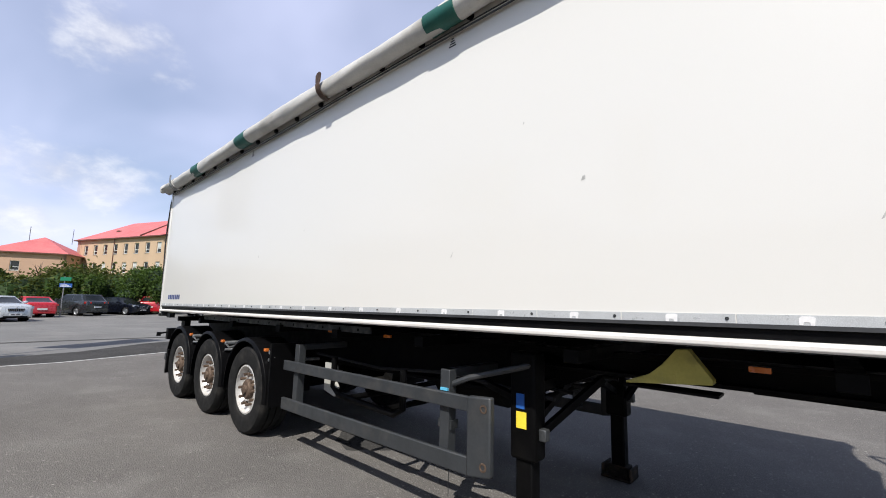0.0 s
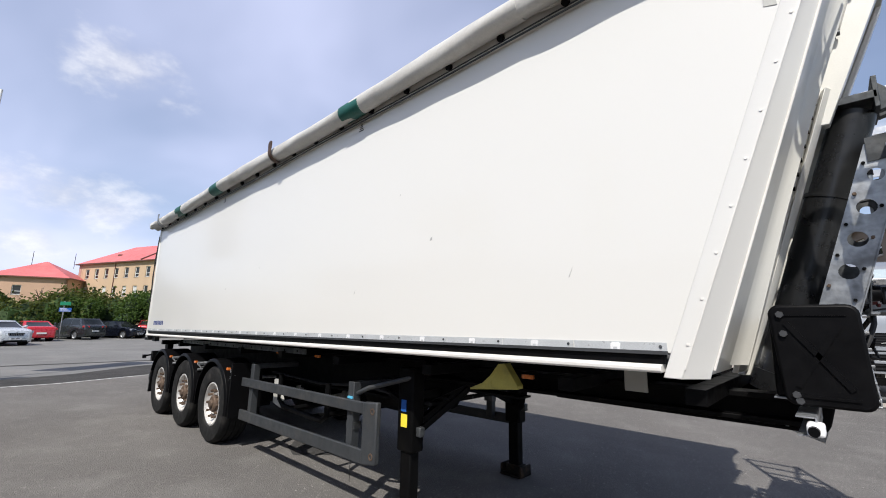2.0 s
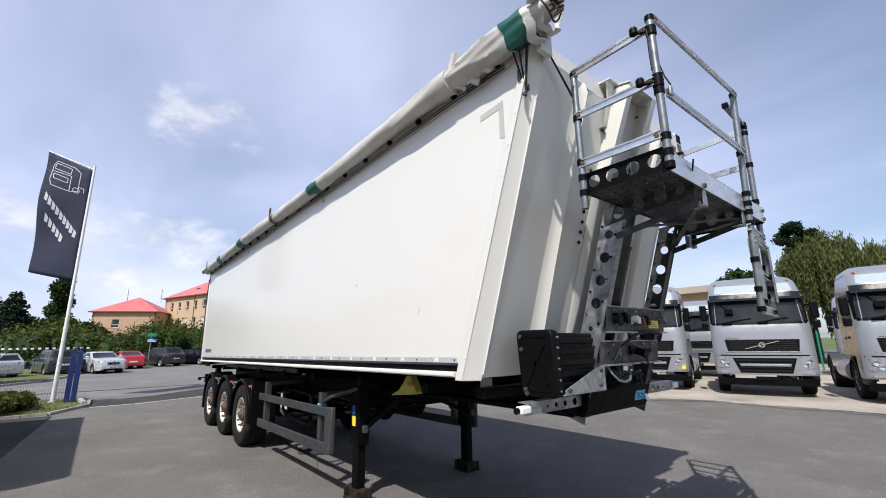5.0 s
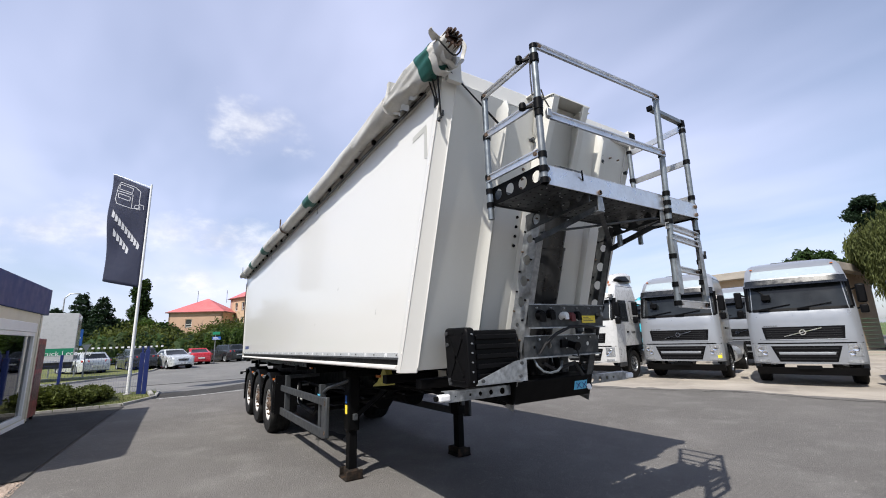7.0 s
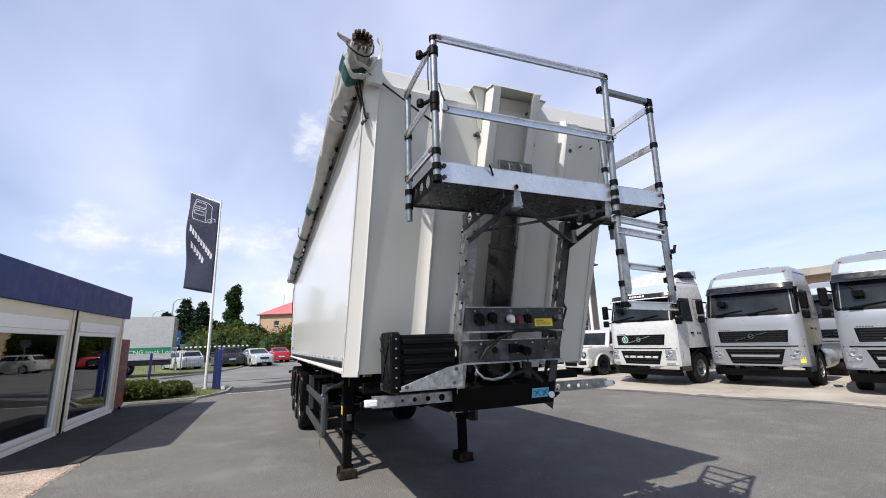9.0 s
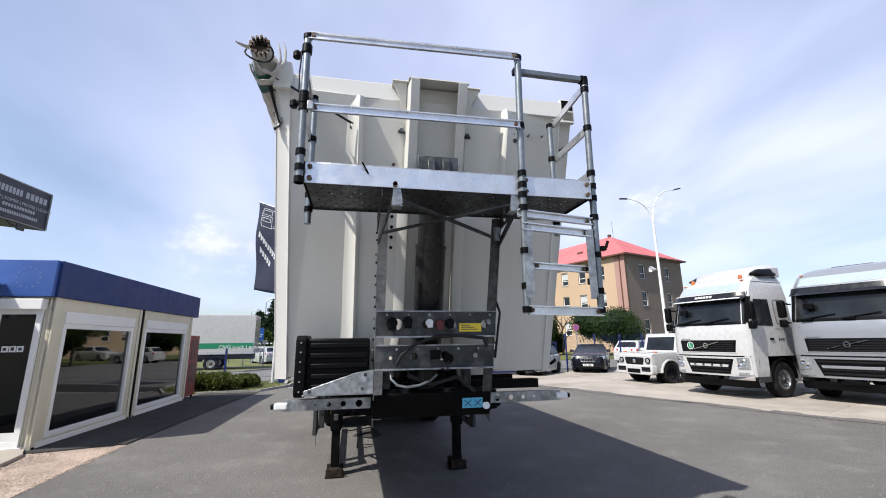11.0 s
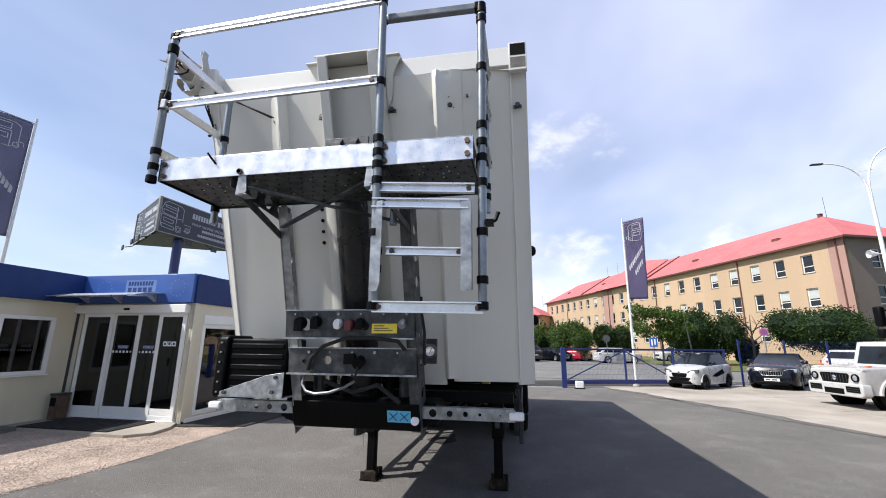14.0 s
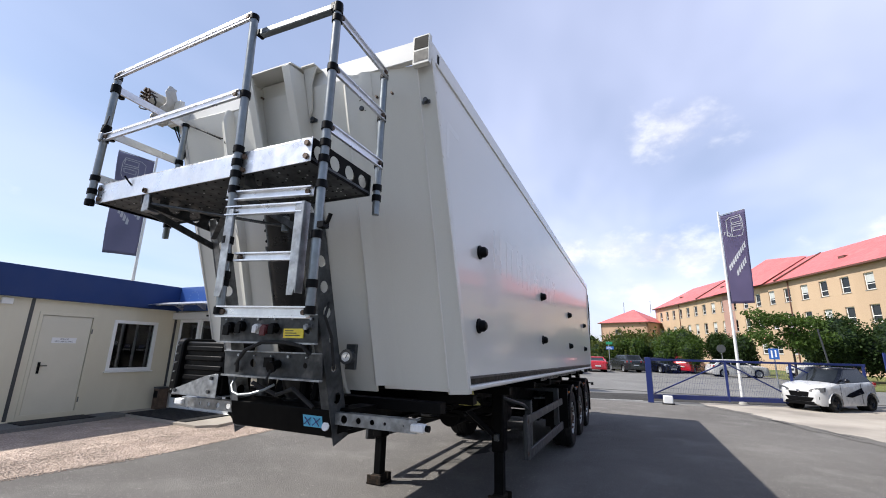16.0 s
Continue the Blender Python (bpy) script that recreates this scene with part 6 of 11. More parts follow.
# small loose grit on the yard
rng = random.Random(11)
q = Mesh()
for k in range(3500):
    x, y = rng.uniform(-12, 7), rng.uniform(-5.0, 9.5)
    a, r = rng.uniform(0, 6.28), rng.uniform(0.003, 0.0075)
    zg_ = rise(x, y)
    q.add([(x + r * math.cos(a), y + r * math.sin(a), zg_), (x + r * math.cos(a + 2.1), y + r * math.sin(a + 2.1), zg_), (x + r * math.cos(a + 4.2), y + r * math.sin(a + 4.2), zg_), (x, y, zg_ + r * 0.9)], [(0, 1, 3), (1, 2, 3), (2, 0, 3)])
tagged(link("grit", q, STONE, smooth=0), "loose pale grit scattered over the asphalt", "grit", kind="stuff")
for x, y, w in ((1.35, -0.9, 0.05), (3.2, 2.8, 0.06)):
    q = Mesh()
    q.prism([(x, y), (x + w, y + 0.01), (x + w * 1.3, y + w * 0.4), (x + w * 0.4, y + w * 0.55), (x - w * 0.1, y + w * 0.3)], "z", 0.0, 0.004)
    tagged(link("litter_scrap", q, BLUE_LABEL), "small pale blue scrap lying on the asphalt", "litter")
q = Mesh()
for cx, cy, r in ((-3.6, -0.35, 0.42),):
    q.add([(cx + r * (1 + 0.25 * math.sin(3 * a)) * math.cos(a), cy + r * 0.6 * (1 + 0.2 * math.cos(5 * a)) * math.sin(a), 0.003) for a in (2 * math.pi * k / 24 for k in range(24))], [tuple(range(24))])
tagged(link("oil_stain", q, ASPHALT_PATCH, smooth=0), "dark oil stains on the asphalt", "stain", kind="stuff")


# concrete apron of separate slabs in front of the lorries
apron = sheet("apron", [(-17.5, 4.2), (-14.4, 4.75), (-8.3, 7.35), (-3.8, 9.15), (-0.8, 10.45), (3, 10.9), (14, 11.2), (14, 34), (-17.5, 34)], 0.0015, CONCRETE, "worn pale concrete apron with dark joints", "apron")
rot = radians(22.5)
ux, uy = (math.cos(rot), math.sin(rot)), (-math.sin(rot), math.cos(rot))
for i in range(-6, 9):
    for j in range(-3, 6):
        o = (-8.3 + ux[0] * 3.0 * i + uy[0] * 2.6 * j, 7.2 + ux[1] * 3.0 * i + uy[1] * 2.6 * j)
        g = 0.03
        poly = [(o[0] + ux[0] * a + uy[0] * b, o[1] + ux[1] * a + uy[1] * b) for a, b in ((g, g), (3.0 - g, g), (3.0 - g, 2.6 - g), (g, 2.6 - g))]
        line_n = (-(10.45 - 4.75) / 14.77, 13.6 / 14.77)
        poly = clip(poly, (-14.4, 4.75), line_n)
        if poly:
            poly = clip(poly, (-0.8, 10.45), (-0.05, 1.0))
        if poly:
            poly = clip(poly, (-17.0, 0), (1, 0))
        if len(poly) > 2:
            s_ = Mesh()
            s_.prism(poly, "z", 0.0, 0.0055 + 0.0015 * ((i * 7 + j * 3) % 3))
            part("slab", s_, CONCRETE, apron)

rng = random.Random(77)


def ragged(cx, cy, along, long_r, wide_r, z, seed):
    """One flat patch with a torn outline, drawn out along the edge."""
    pts, g_ = [], random.Random(seed)
    ph = [g_.uniform(0, 6.28) for _ in range(4)]
    for j in range(40):
        a = 2 * math.pi * j / 40
        k = 1 + 0.22 * math.sin(2 * a + ph[0]) + 0.16 * math.sin(5 * a + ph[1]) + 0.10 * math.sin(9 * a + ph[2]) + 0.07 * math.sin(15 * a + ph[3])
        u_, v_ = long_r * k * math.cos(a), wide_r * k * math.sin(a)
        pts.append((cx + along.x * u_ - along.y * v_, cy + along.y * u_ + along.x * v_, z))
    return Mesh().add(pts, [tuple(range(40))])


tongue, tar = Mesh(), Mesh()
for x0, y0, x1, y1 in ((-14.0, 4.92, -8.3, 7.35), (-8.3, 7.35, -3.8, 9.15), (-3.8, 9.15, -0.8, 10.45), (-0.8, 10.45, 6.0, 11.0)):
    way = Vector((x1 - x0, y1 - y0, 0)).normalized()
    n = int(math.hypot(x1 - x0, y1 - y0) / 0.42)
    for k in range(n):
        f_ = (k + rng.uniform(-0.4, 0.4)) / n
        o_ = rng.uniform(-0.16, 0.10)
        piece = ragged(x0 + (x1 - x0) * f_ - way.y * o_, y0 + (y1 - y0) * f_ + way.x * o_, way, rng.uniform(0.30, 0.80), rng.uniform(0.07, 0.20), 0.0096 + 0.00003 * k, 100 + k)
        tongue.put(piece, Matrix.Identity(4))
    for k in range(n // 5):
        f_, o_ = rng.random(), rng.uniform(-0.10, 0.16)
        piece = ragged(x0 + (x1 - x0) * f_ - way.y * o_, y0 + (y1 - y0) * f_ + way.x * o_, way, rng.uniform(0.2, 0.7), rng.uniform(0.03, 0.09), 0.0106 + 0.00004 * k, 300 + k)
        tar.put(piece, Matrix.Identity(4))
tagged(link("asphalt_tongue", tongue, ASPHALT, smooth=0), "worn asphalt creeping over the concrete edge", "asphalt", kind="stuff")
tagged(link("tar_patch", tar, ASPHALT_PATCH, smooth=0), "dark crumbled tar along the concrete edge", "stain", kind="stuff")

# pale gravel before the cabin wing, asphalt footway beside the front cabin
drape("gravel_strip", [(-3.42, -4.47), (-2.4, -4.50), (-0.7, -4.43), (0.4, -4.58), (1.2, -4.76), (9, -5.9), (9, -8.2), (-2.7, -8.2), (-3.0, -5.6)], 0.006, GRAVEL, "pale crushed gravel strip", "gravel")
rng = random.Random(21)
q = Mesh()
for k in range(26000):
    x = rng.uniform(-3.4, 3.4)
    y = -4.42 - max(0.0, x) * 0.20 - abs(rng.gauss(0.5, 1.1))
    if y < -8.1:
        continue
    a, r = rng.uniform(0, 6.28), rng.uniform(0.005, 0.017)
    zg_ = rise(x, y) + 0.005
    q.add([(x + r * math.cos(a), y + r * math.sin(a), zg_), (x + r * math.cos(a + 2.1), y + r * math.sin(a + 2.1), zg_), (x + r * math.cos(a + 4.2), y + r * math.sin(a + 4.2), zg_), (x + r * 0.2, y, zg_ + r * 0.6)], [(0, 1, 3), (1, 2, 3), (2, 0, 3)])
tagged(link("gravel_stones", q, GRAVEL, smooth=0), "loose crushed stones of the gravel strip", "gravel", kind="stuff")
drape("footway", [(-3.42, -4.47), (-11.6, -4.05), (-11.75, -6.0), (-3.0, -6.0), (-2.95, -5.5)], 0.022, ASPHALT_PATCH, "dark asphalt footway beside the cabin", "footway")

# grass bed with kerb by the flagpole
bed_pts = [(-11.75, -6.2), (-11.95, -4.15), (-13.5, -3.36), (-15.6, -3.30), (-16.2, -6.0), (-16.0, -9.5), (-12.2, -9.5)]
bed = sheet("grass_bed", bed_pts, 0.055, GRASS, "dry short grass bed with kerb", "grass", 0.06)
for (xa, ya), (xb, yb) in zip(bed_pts[:4], bed_pts[1:4]):
    n = max(1, round(math.hypot(xb - xa, yb - ya) / 0.5))
    for k in range(n):
        s_ = Mesh()
        s_.beam((xa + (xb - xa) * (k + 0.02) / n, ya + (yb - ya) * (k + 0.02) / n, 0.035), (xa + (xb - xa) * (k + 0.98) / n, ya + (yb - ya) * (k + 0.98) / n, 0.035), 0.09, 0.085)
        part("kerb_stone", s_, STONE, bed)
verge_pts = [(-23.0, -12), (-24.0, -7.6), (-27.5, -5.3), (-33, -4.1), (-39.5, -3.6), (-60, -5), (-60, -40), (-23.0, -40)]
verge = sheet("verge", verge_pts, 0.05, GRASS, "mown green verge beyond the road", "grass", 0.06)
for (xa, ya), (xb, yb) in zip(verge_pts[:4], verge_pts[1:5]):
    n = max(1, round(math.hypot(xb - xa, yb - ya) / 1.0))
    for k in range(n):
        s_ = Mesh()
        s_.beam((xa + (xb - xa) * (k + 0.01) / n, ya + (yb - ya) * (k + 0.01) / n, 0.03), (xa + (xb - xa) * (k + 0.99) / n, ya + (yb - ya) * (k + 0.99) / n, 0.03), 0.13, 0.12)
        part("kerb_stone", s_, STONE, verge)
sheet("verge_far", [(-47.2, -3.0), (-47.2, 9), (-48, 11), (-120, 4), (-120, -6)], 0.04, GRASS, "rough grass under the hedge", "grass")
sheet("lawn", [(-29, 14), (-29.5, 36), (-43, 33), (-60, 26), (-60, 13)], 0.05, GRASS, "lawn in front of the long building", "grass", 0.06)
rng = random.Random(31)
q = Mesh()
for k in range(5000):
    x, y = rng.uniform(-16.0, -11.8), rng.uniform(-9.0, -3.4)
    if y > -4.15 - (x + 11.95) * 0.50 and x > -13.6:
        continue
    a, h, w = rng.uniform(0, 6.28), rng.uniform(0.03, 0.09), 0.006
    dx, dy = w * math.cos(a), w * math.sin(a)
    q.add([(x - dx, y - dy, 0.054), (x + dx, y + dy, 0.054), (x + rng.uniform(-0.03, 0.03), y + rng.uniform(-0.03, 0.03), 0.054 + h)], [(0, 1, 2)])
tagged(link("grass_blades", q, LEAF_WILLOW, smooth=0), "short dry grass blades in the bed", "grass", kind="stuff")


# ---------------------------------------------------------------- walls with openings
def wall_mesh(length, z0, z1, openings, thick):
    """Local: x along the wall, z up, outer face at y = 0, inner face at y = thick. openings: (x0, x1, z0, z1)."""
    xs = sorted({0.0, length, *[v for o in openings for v in o[:2]]})
    zs = sorted({z0, z1, *[v for o in openings for v in o[2:]]})
    m = Mesh()

    def is_open(i, k):
        cx, cz = (xs[i] + xs[i + 1]) / 2, (zs[k] + zs[k + 1]) / 2
        return any(o[0] < cx < o[1] and o[2] < cz < o[3] for o in openings)
    nx, nz = len(xs) - 1, len(zs) - 1
    for i in range(nx):
        for k in range(nz):
            if is_open(i, k):
                continue
            a, b, c, d = xs[i], xs[i + 1], zs[k], zs[k + 1]
            for y in (0.0, thick):
                m.add([(a, y, c), (b, y, c), (b, y, d), (a, y, d)], [(0, 1, 2, 3)])
            for ii, kk, pts in ((i - 1, k, [(a, c), (a, d)]), (i + 1, k, [(b, c), (b, d)]), (i, k - 1, [(a, c), (b, c)]), (i, k + 1, [(a, d), (b, d)])):
                if not (0 <= ii < nx and 0 <= kk < nz) or is_open(ii, kk):
                    (pa, pb), (pc, pd) = pts
                    m.add([(pa, 0, pb), (pc, 0, pd), (pc, thick, pd), (pa, thick, pb)], [(0, 1, 2, 3)])
    bm = bmesh.new()
    vs = [bm.verts.new(p) for p in m.v]
    for f in m.f:
        bm.faces.new([vs[i] for i in f])
    bmesh.ops.remove_doubles(bm, verts=bm.verts, dist=1e-5)
    bm.verts.index_update()
    out = Mesh()
    out.v = [tuple(v.co) for v in bm.verts]
    out.f = [tuple(v.index for v in f.verts) for f in bm.faces]
    bm.free()
    return out


def frame_mesh(x0, x1, z0, z1, w, y0, y1):
    m = Mesh()
    m.box(x0, x1, y0, y1, z0, z0 + w)
    m.box(x0, x1, y0, y1, z1 - w, z1)
    m.box(x0, x0 + w, y0, y1, z0 + w, z1 - w)
    m.box(x1 - w, x1, y0, y1, z0 + w, z1 - w)
    return m


def wall_pose(x, y, dx, dy):
    """Local x runs along (dx, dy); the outer face looks to the right of that way."""
    return pose(x, y, 0, 0, 0, math.degrees(math.atan2(dy, dx)))


def window_unit(name, parent, m, x0, x1, z0, z1, w=0.06, mullions=(), glass=None, sill=True, depth=0.07, box_head=0.0, label="white framed window"):
    win = link(name, frame_mesh(x0, x1, z0, z1 - box_head, w, -0.015, depth), UPVC, parent, label, bevel=0.006, m=m)
    for xm in mullions:
        q_ = Mesh()
        q_.box(xm - w * 0.4, xm + w * 0.4, -0.008, depth - 0.01, z0 + w, z1 - box_head - w)
        part("mullion", q_, UPVC, win)
    q_ = Mesh()
    q_.box(x0 + w - 0.005, x1 - w + 0.005, depth * 0.5, depth * 0.5 + 0.006, z0 + w - 0.005, z1 - box_head - w + 0.005)
    pane = part("pane", q_, glass or GLASS, win, "dark reflecting glass pane", smooth=0)
    pane.visible_shadow = False
    if box_head:
        q_ = Mesh()
        q_.box(x0, x1, -0.03, depth, z1 - box_head, z1)
        part("shutter_box", q_, UPVC, win, "white roller shutter box", bevel=0.008)
    if sill:
        q_ = Mesh()
        q_.box(x0 - 0.03, x1 + 0.03, -0.05, 0.02, z0 - 0.03, z0 - 0.002)
        part("window_sill", q_, UPVC, win, bevel=0.004)
    return win


# ---------------------------------------------------------------- sales cabins
CAB = pose(-3.15, -5.755, -0.069, 0, 0, -0.4) @ Matrix.Scale(1.039, 4) @ Matrix.Translation((3.65, 6.05, 0))
cabin = thing("office_cabin", CAB, "cream container office cabin with navy fascia and glass sliding door", "cabin")
FLOOR_Z, HEAD_Z, TOP_Z = 0.20, 2.55, 3.16
LONG = 5.87


def cab_pts(pts):
    return [tuple((CAB @ Vector((x, y, 0)))[:2]) for x, y in pts]


# long wall with two windows, seen along the yard; runs from the corner towards the gate
m1 = wall_pose(-3.65, -6.05, -1, 0)
wins1 = [(0.29, 2.58, 0.29, 2.33), (3.10, 5.52, 0.29, 2.33)]
part("wall", wall_mesh(LONG, FLOOR_Z, HEAD_Z, wins1, 0.10), CREAM, cabin, "cream panel wall", m=m1, smooth=0)
for k, w in enumerate(wins1):
    window_unit("window", cabin, m1, w[0], w[1], w[2], w[3], 0.085, box_head=0.20, label="large white framed shop window with shutter box", sill=False)
for xj in (2.92,):
    q = Mesh()
    q.box(xj - 0.03, xj + 0.03, -0.026, 0.02, FLOOR_Z - 0.05, HEAD_Z)
    part("joint", q, BLACK, cabin, "dark joint between the containers", m=m1)
for xj in (0.05, 2.81, 3.03, LONG - 0.04):
    q = Mesh()
    q.box(xj - 0.05, xj + 0.05, -0.022, 0.05, FLOOR_Z - 0.06, HEAD_Z)
    part("corner_profile", q, CREAM, cabin, m=m1, bevel=0.006)
q = Mesh()
q.box(0, LONG, -0.012, 0.05, FLOOR_Z - 0.08, FLOOR_Z + 0.06)
part("base_rail", q, UPVC, cabin, "white base rail", m=m1, bevel=0.004)
# black strip put in for the shade below the base rail, no real plinth
q = Mesh()
q.box(0.02, LONG - 0.02, 0.03, 0.09, 0.02, FLOOR_Z - 0.08)
part("plinth", q, BLACK, cabin, "black strip standing for the shaded gap under the cabin", m=m1)
for xj in (0.05, 2.81, 3.03, LONG - 0.04):
    q = Mesh()
    q.box(xj - 0.03, xj + 0.03, -0.030, -0.018, FLOOR_Z - 0.03, FLOOR_Z + 0.01)
    part("corner_casting_hole", q, BLACK, cabin, "", m=m1, bevel=0.003)
# entrance wall, looks along +x
m2 = wall_pose(-3.65, -8.95, 0, 1)
ent = [(0.12, 2.78, FLOOR_Z + 0.02, 2.42)]
part("wall", wall_mesh(2.83, FLOOR_Z, HEAD_Z, ent, 0.10), CREAM, cabin, m=m2, smooth=0)
door = new("sliding_door")
door.parent = cabin
door.matrix_basis = m2
door["label"] = "white framed automatic glass sliding door"
q = Mesh()
q.box(-0.10, 2.80, -0.13, 0.02, 2.34, 2.515)
part("door_header", q, UPVC, door, "white sliding door header", bevel=0.012)
q = Mesh()
q.box(1.30, 1.44, -0.155, -0.13, 2.40, 2.445)
part("door_sensor", q, PLASTIC, door, bevel=0.008)
spans = [(0.20, 0.965), (0.94, 1.585), (1.59, 2.19), (2.115, 2.775)]
for k, (u0, u1) in enumerate(spans):
    fixed = k in (0, 3)
    yy = -0.02 if fixed else 0.03
    rim = 0.085 if fixed else 0.048
    leaf = part("door_leaf", frame_mesh(u0, u1, FLOOR_Z + 0.03, 2.35, rim, yy - 0.02, yy + 0.02), UPVC, door, bevel=0.004)
    q = Mesh()
    q.box(u0 + rim, u1 - rim, yy - 0.003, yy + 0.003, FLOOR_Z + 0.08, 2.30)
    pane = part("pane", q, GLASS_DARK, leaf, smooth=0)
    pane.visible_shadow = False
    q = Mesh()
    q.box(u0 + rim, u1 - rim, yy - 0.012, yy + 0.012, FLOOR_Z + 0.08, FLOOR_Z + 0.25)
    part("kick_plate", q, UPVC, leaf)
    if not fixed:
        xm = (u0 + u1) / 2
        way = 1 if k == 1 else -1
        for j in range(5):
            q = Mesh()
            x = xm + way * (-0.235 + j * 0.088)
            q.box(x - 0.024, x + 0.024, yy - 0.005, yy - 0.0032, 1.52, 1.565)
            part("safety_dot", q, WHITE_PLASTIC, leaf)
        q = Mesh()
        x = xm + way * 0.205
        q.prism([(x - way * 0.02, 1.52), (x - way * 0.02, 1.565), (x + way * 0.025, 1.5425)], "y", yy - 0.005, yy - 0.0032)
        part("arrow_dot", q, WHITE_PLASTIC, leaf)
        q = Mesh()
        q.box(xm - 0.13, xm + 0.13, yy - 0.005, yy - 0.0032, 1.595, 1.68)
        part("door_sign", q, NAVY_LABEL, leaf)
        lettering("door_lettering", "VCHOD", 0.072, WHITE_PLASTIC, leaf, pose(xm, yy - 0.006, 1.64, 90, 0, 0), "white printed word", 0.0006)
for j in range(3):
    x = 2.29 + 0.105 * j
    q = Mesh()
    q.box(x, x + 0.093, -0.0265, -0.0232, 1.665, 1.76)
    part("pictogram", q, WHITE_PLASTIC, door)
    q = Mesh()
    q.box(x + 0.022, x + 0.07, -0.0285, -0.0265, 1.69, 1.735 + 0.01 * (j % 2))
    part("pictogram_print", q, TRIM, door)
q = Mesh()
q.box(0.0, 2.83, -0.06, 0.08, FLOOR_Z - 0.06, FLOOR_Z + 0.03)
part("threshold", q, ALU, door, "aluminium threshold", bevel=0.006)
# wing with staff door, looks along +y
m3 = wall_pose(-3.65, -8.95, 1, 0)
WING = 8.6
ops3 = [(0.455, 1.435, 1.10, 2.235), (1.85, 2.75, FLOOR_Z + 0.07, 2.255), (5.0, 5.85, FLOOR_Z + 0.07, 2.26)]
# the wing's outer face looks to +y: walk it backwards
m3 = wall_pose(-3.65 + WING, -8.95, -1, 0)
ops3 = [(WING - b, WING - a, c, d) for a, b, c, d in ops3]
part("wall", wall_mesh(WING, FLOOR_Z, HEAD_Z, ops3, 0.10), CREAM, cabin, m=m3, smooth=0)
w = ops3[0]
window_unit("window", cabin, m3, w[0], w[1], w[2], w[3], 0.07, label="white framed cabin window with drawn blinds inside")
for w in ops3[1:]:
    q = Mesh()
    q.box(w[0] + 0.02, w[1] - 0.02, 0.005, 0.045, w[2] + 0.01, w[3] - 0.02)
    leaf = part("staff_door", q, CREAM_DOOR, cabin, "cream steel staff door", bevel=0.004, m=m3)
    part("door_frame", frame_mesh(w[0] - 0.05, w[1] + 0.05, w[2], w[3] + 0.05, 0.06, -0.014, 0.05), CREAM, leaf, bevel=0.003)
    q = Mesh()
    xh = w[0] + 0.13
    q.box(xh - 0.02, xh + 0.02, -0.008, 0.006, 1.10, 1.32)
    q.cyl((xh, -0.045, 1.25), (xh, 0.0, 1.25), 0.011, n=8)
    q.cyl((xh, -0.045, 1.25), (xh + 0.11, -0.045, 1.25), 0.010, n=8)
    part("door_handle", q, PLASTIC, leaf, "black door handle")
    for z in (0.55, 1.95):
        q = Mesh()
        q.cyl((w[1] + 0.005, -0.02, z - 0.05), (w[1] + 0.005, -0.02, z + 0.05), 0.012, n=8)
        part("hinge", q, GALV_DARK, leaf)
w = ops3[1]
xm = (w[0] + w[1]) / 2
q = Mesh()
q.box(xm - 0.21, xm + 0.21, -0.002, 0.004, 1.695, 1.805)
plate = part("door_plate", q, WHITE_PLASTIC, cabin, "white enamel door plate", m=m3)
lettering("plate_lettering", "VCHOD", 0.044, TRIM, plate, pose(xm, -0.003, 1.776, 90, 0, 0), "", 0.0006)
lettering("plate_lettering", "PRO PERSONAL", 0.044, TRIM, plate, pose(xm, -0.003, 1.726, 90, 0, 0), "", 0.0006)
for xj in (WING - 2.94, WING - 0.03, WING - 5.9):
    q = Mesh()
    q.box(xj - 0.03, xj + 0.03, -0.006, 0.02, FLOOR_Z, HEAD_Z)
    part("joint", q, TRIM, cabin, m=m3)
q = Mesh()
q.box(WING - 3.42, WING - 3.25, -0.05, 0.0, 2.40, 2.52)
part("junction_box", q, UPVC, cabin, "white junction box", m=m3, bevel=0.008)
q = Mesh()
q.box(0, WING, -0.012, 0.05, FLOOR_Z - 0.115, FLOOR_Z + 0.05)
part("base_rail", q, CREAM, cabin, m=m3)
# closing walls, floor, roof
for mm, ln in ((wall_pose(-3.65 - LONG, -12.0, 0, 1), 5.88), (wall_pose(4.95, -8.95, 0, -1), 4.0), (wall_pose(4.95, -12.4, -1, 0), 8.6 + LONG)):
    part("wall", wall_mesh(ln, FLOOR_Z, HEAD_Z, [], 0.10), CREAM, cabin, m=mm, smooth=0)
q = Mesh()
q.box(-3.6 - LONG, -3.7, -12.35, -6.2, FLOOR_Z - 0.08, FLOOR_Z)
q.box(-3.7, 4.9, -12.35, -9.0, FLOOR_Z - 0.08, FLOOR_Z)
part("floor_slab", q, INTERIOR, cabin)
q = Mesh()
q.box(-3.6 - LONG, -3.7, -12.4, -6.2, HEAD_Z - 0.10, HEAD_Z)
q.box(-3.7, 4.9, -12.4, -9.0, HEAD_Z - 0.10, HEAD_Z)
part("roof_slab", q, CREAM, cabin)
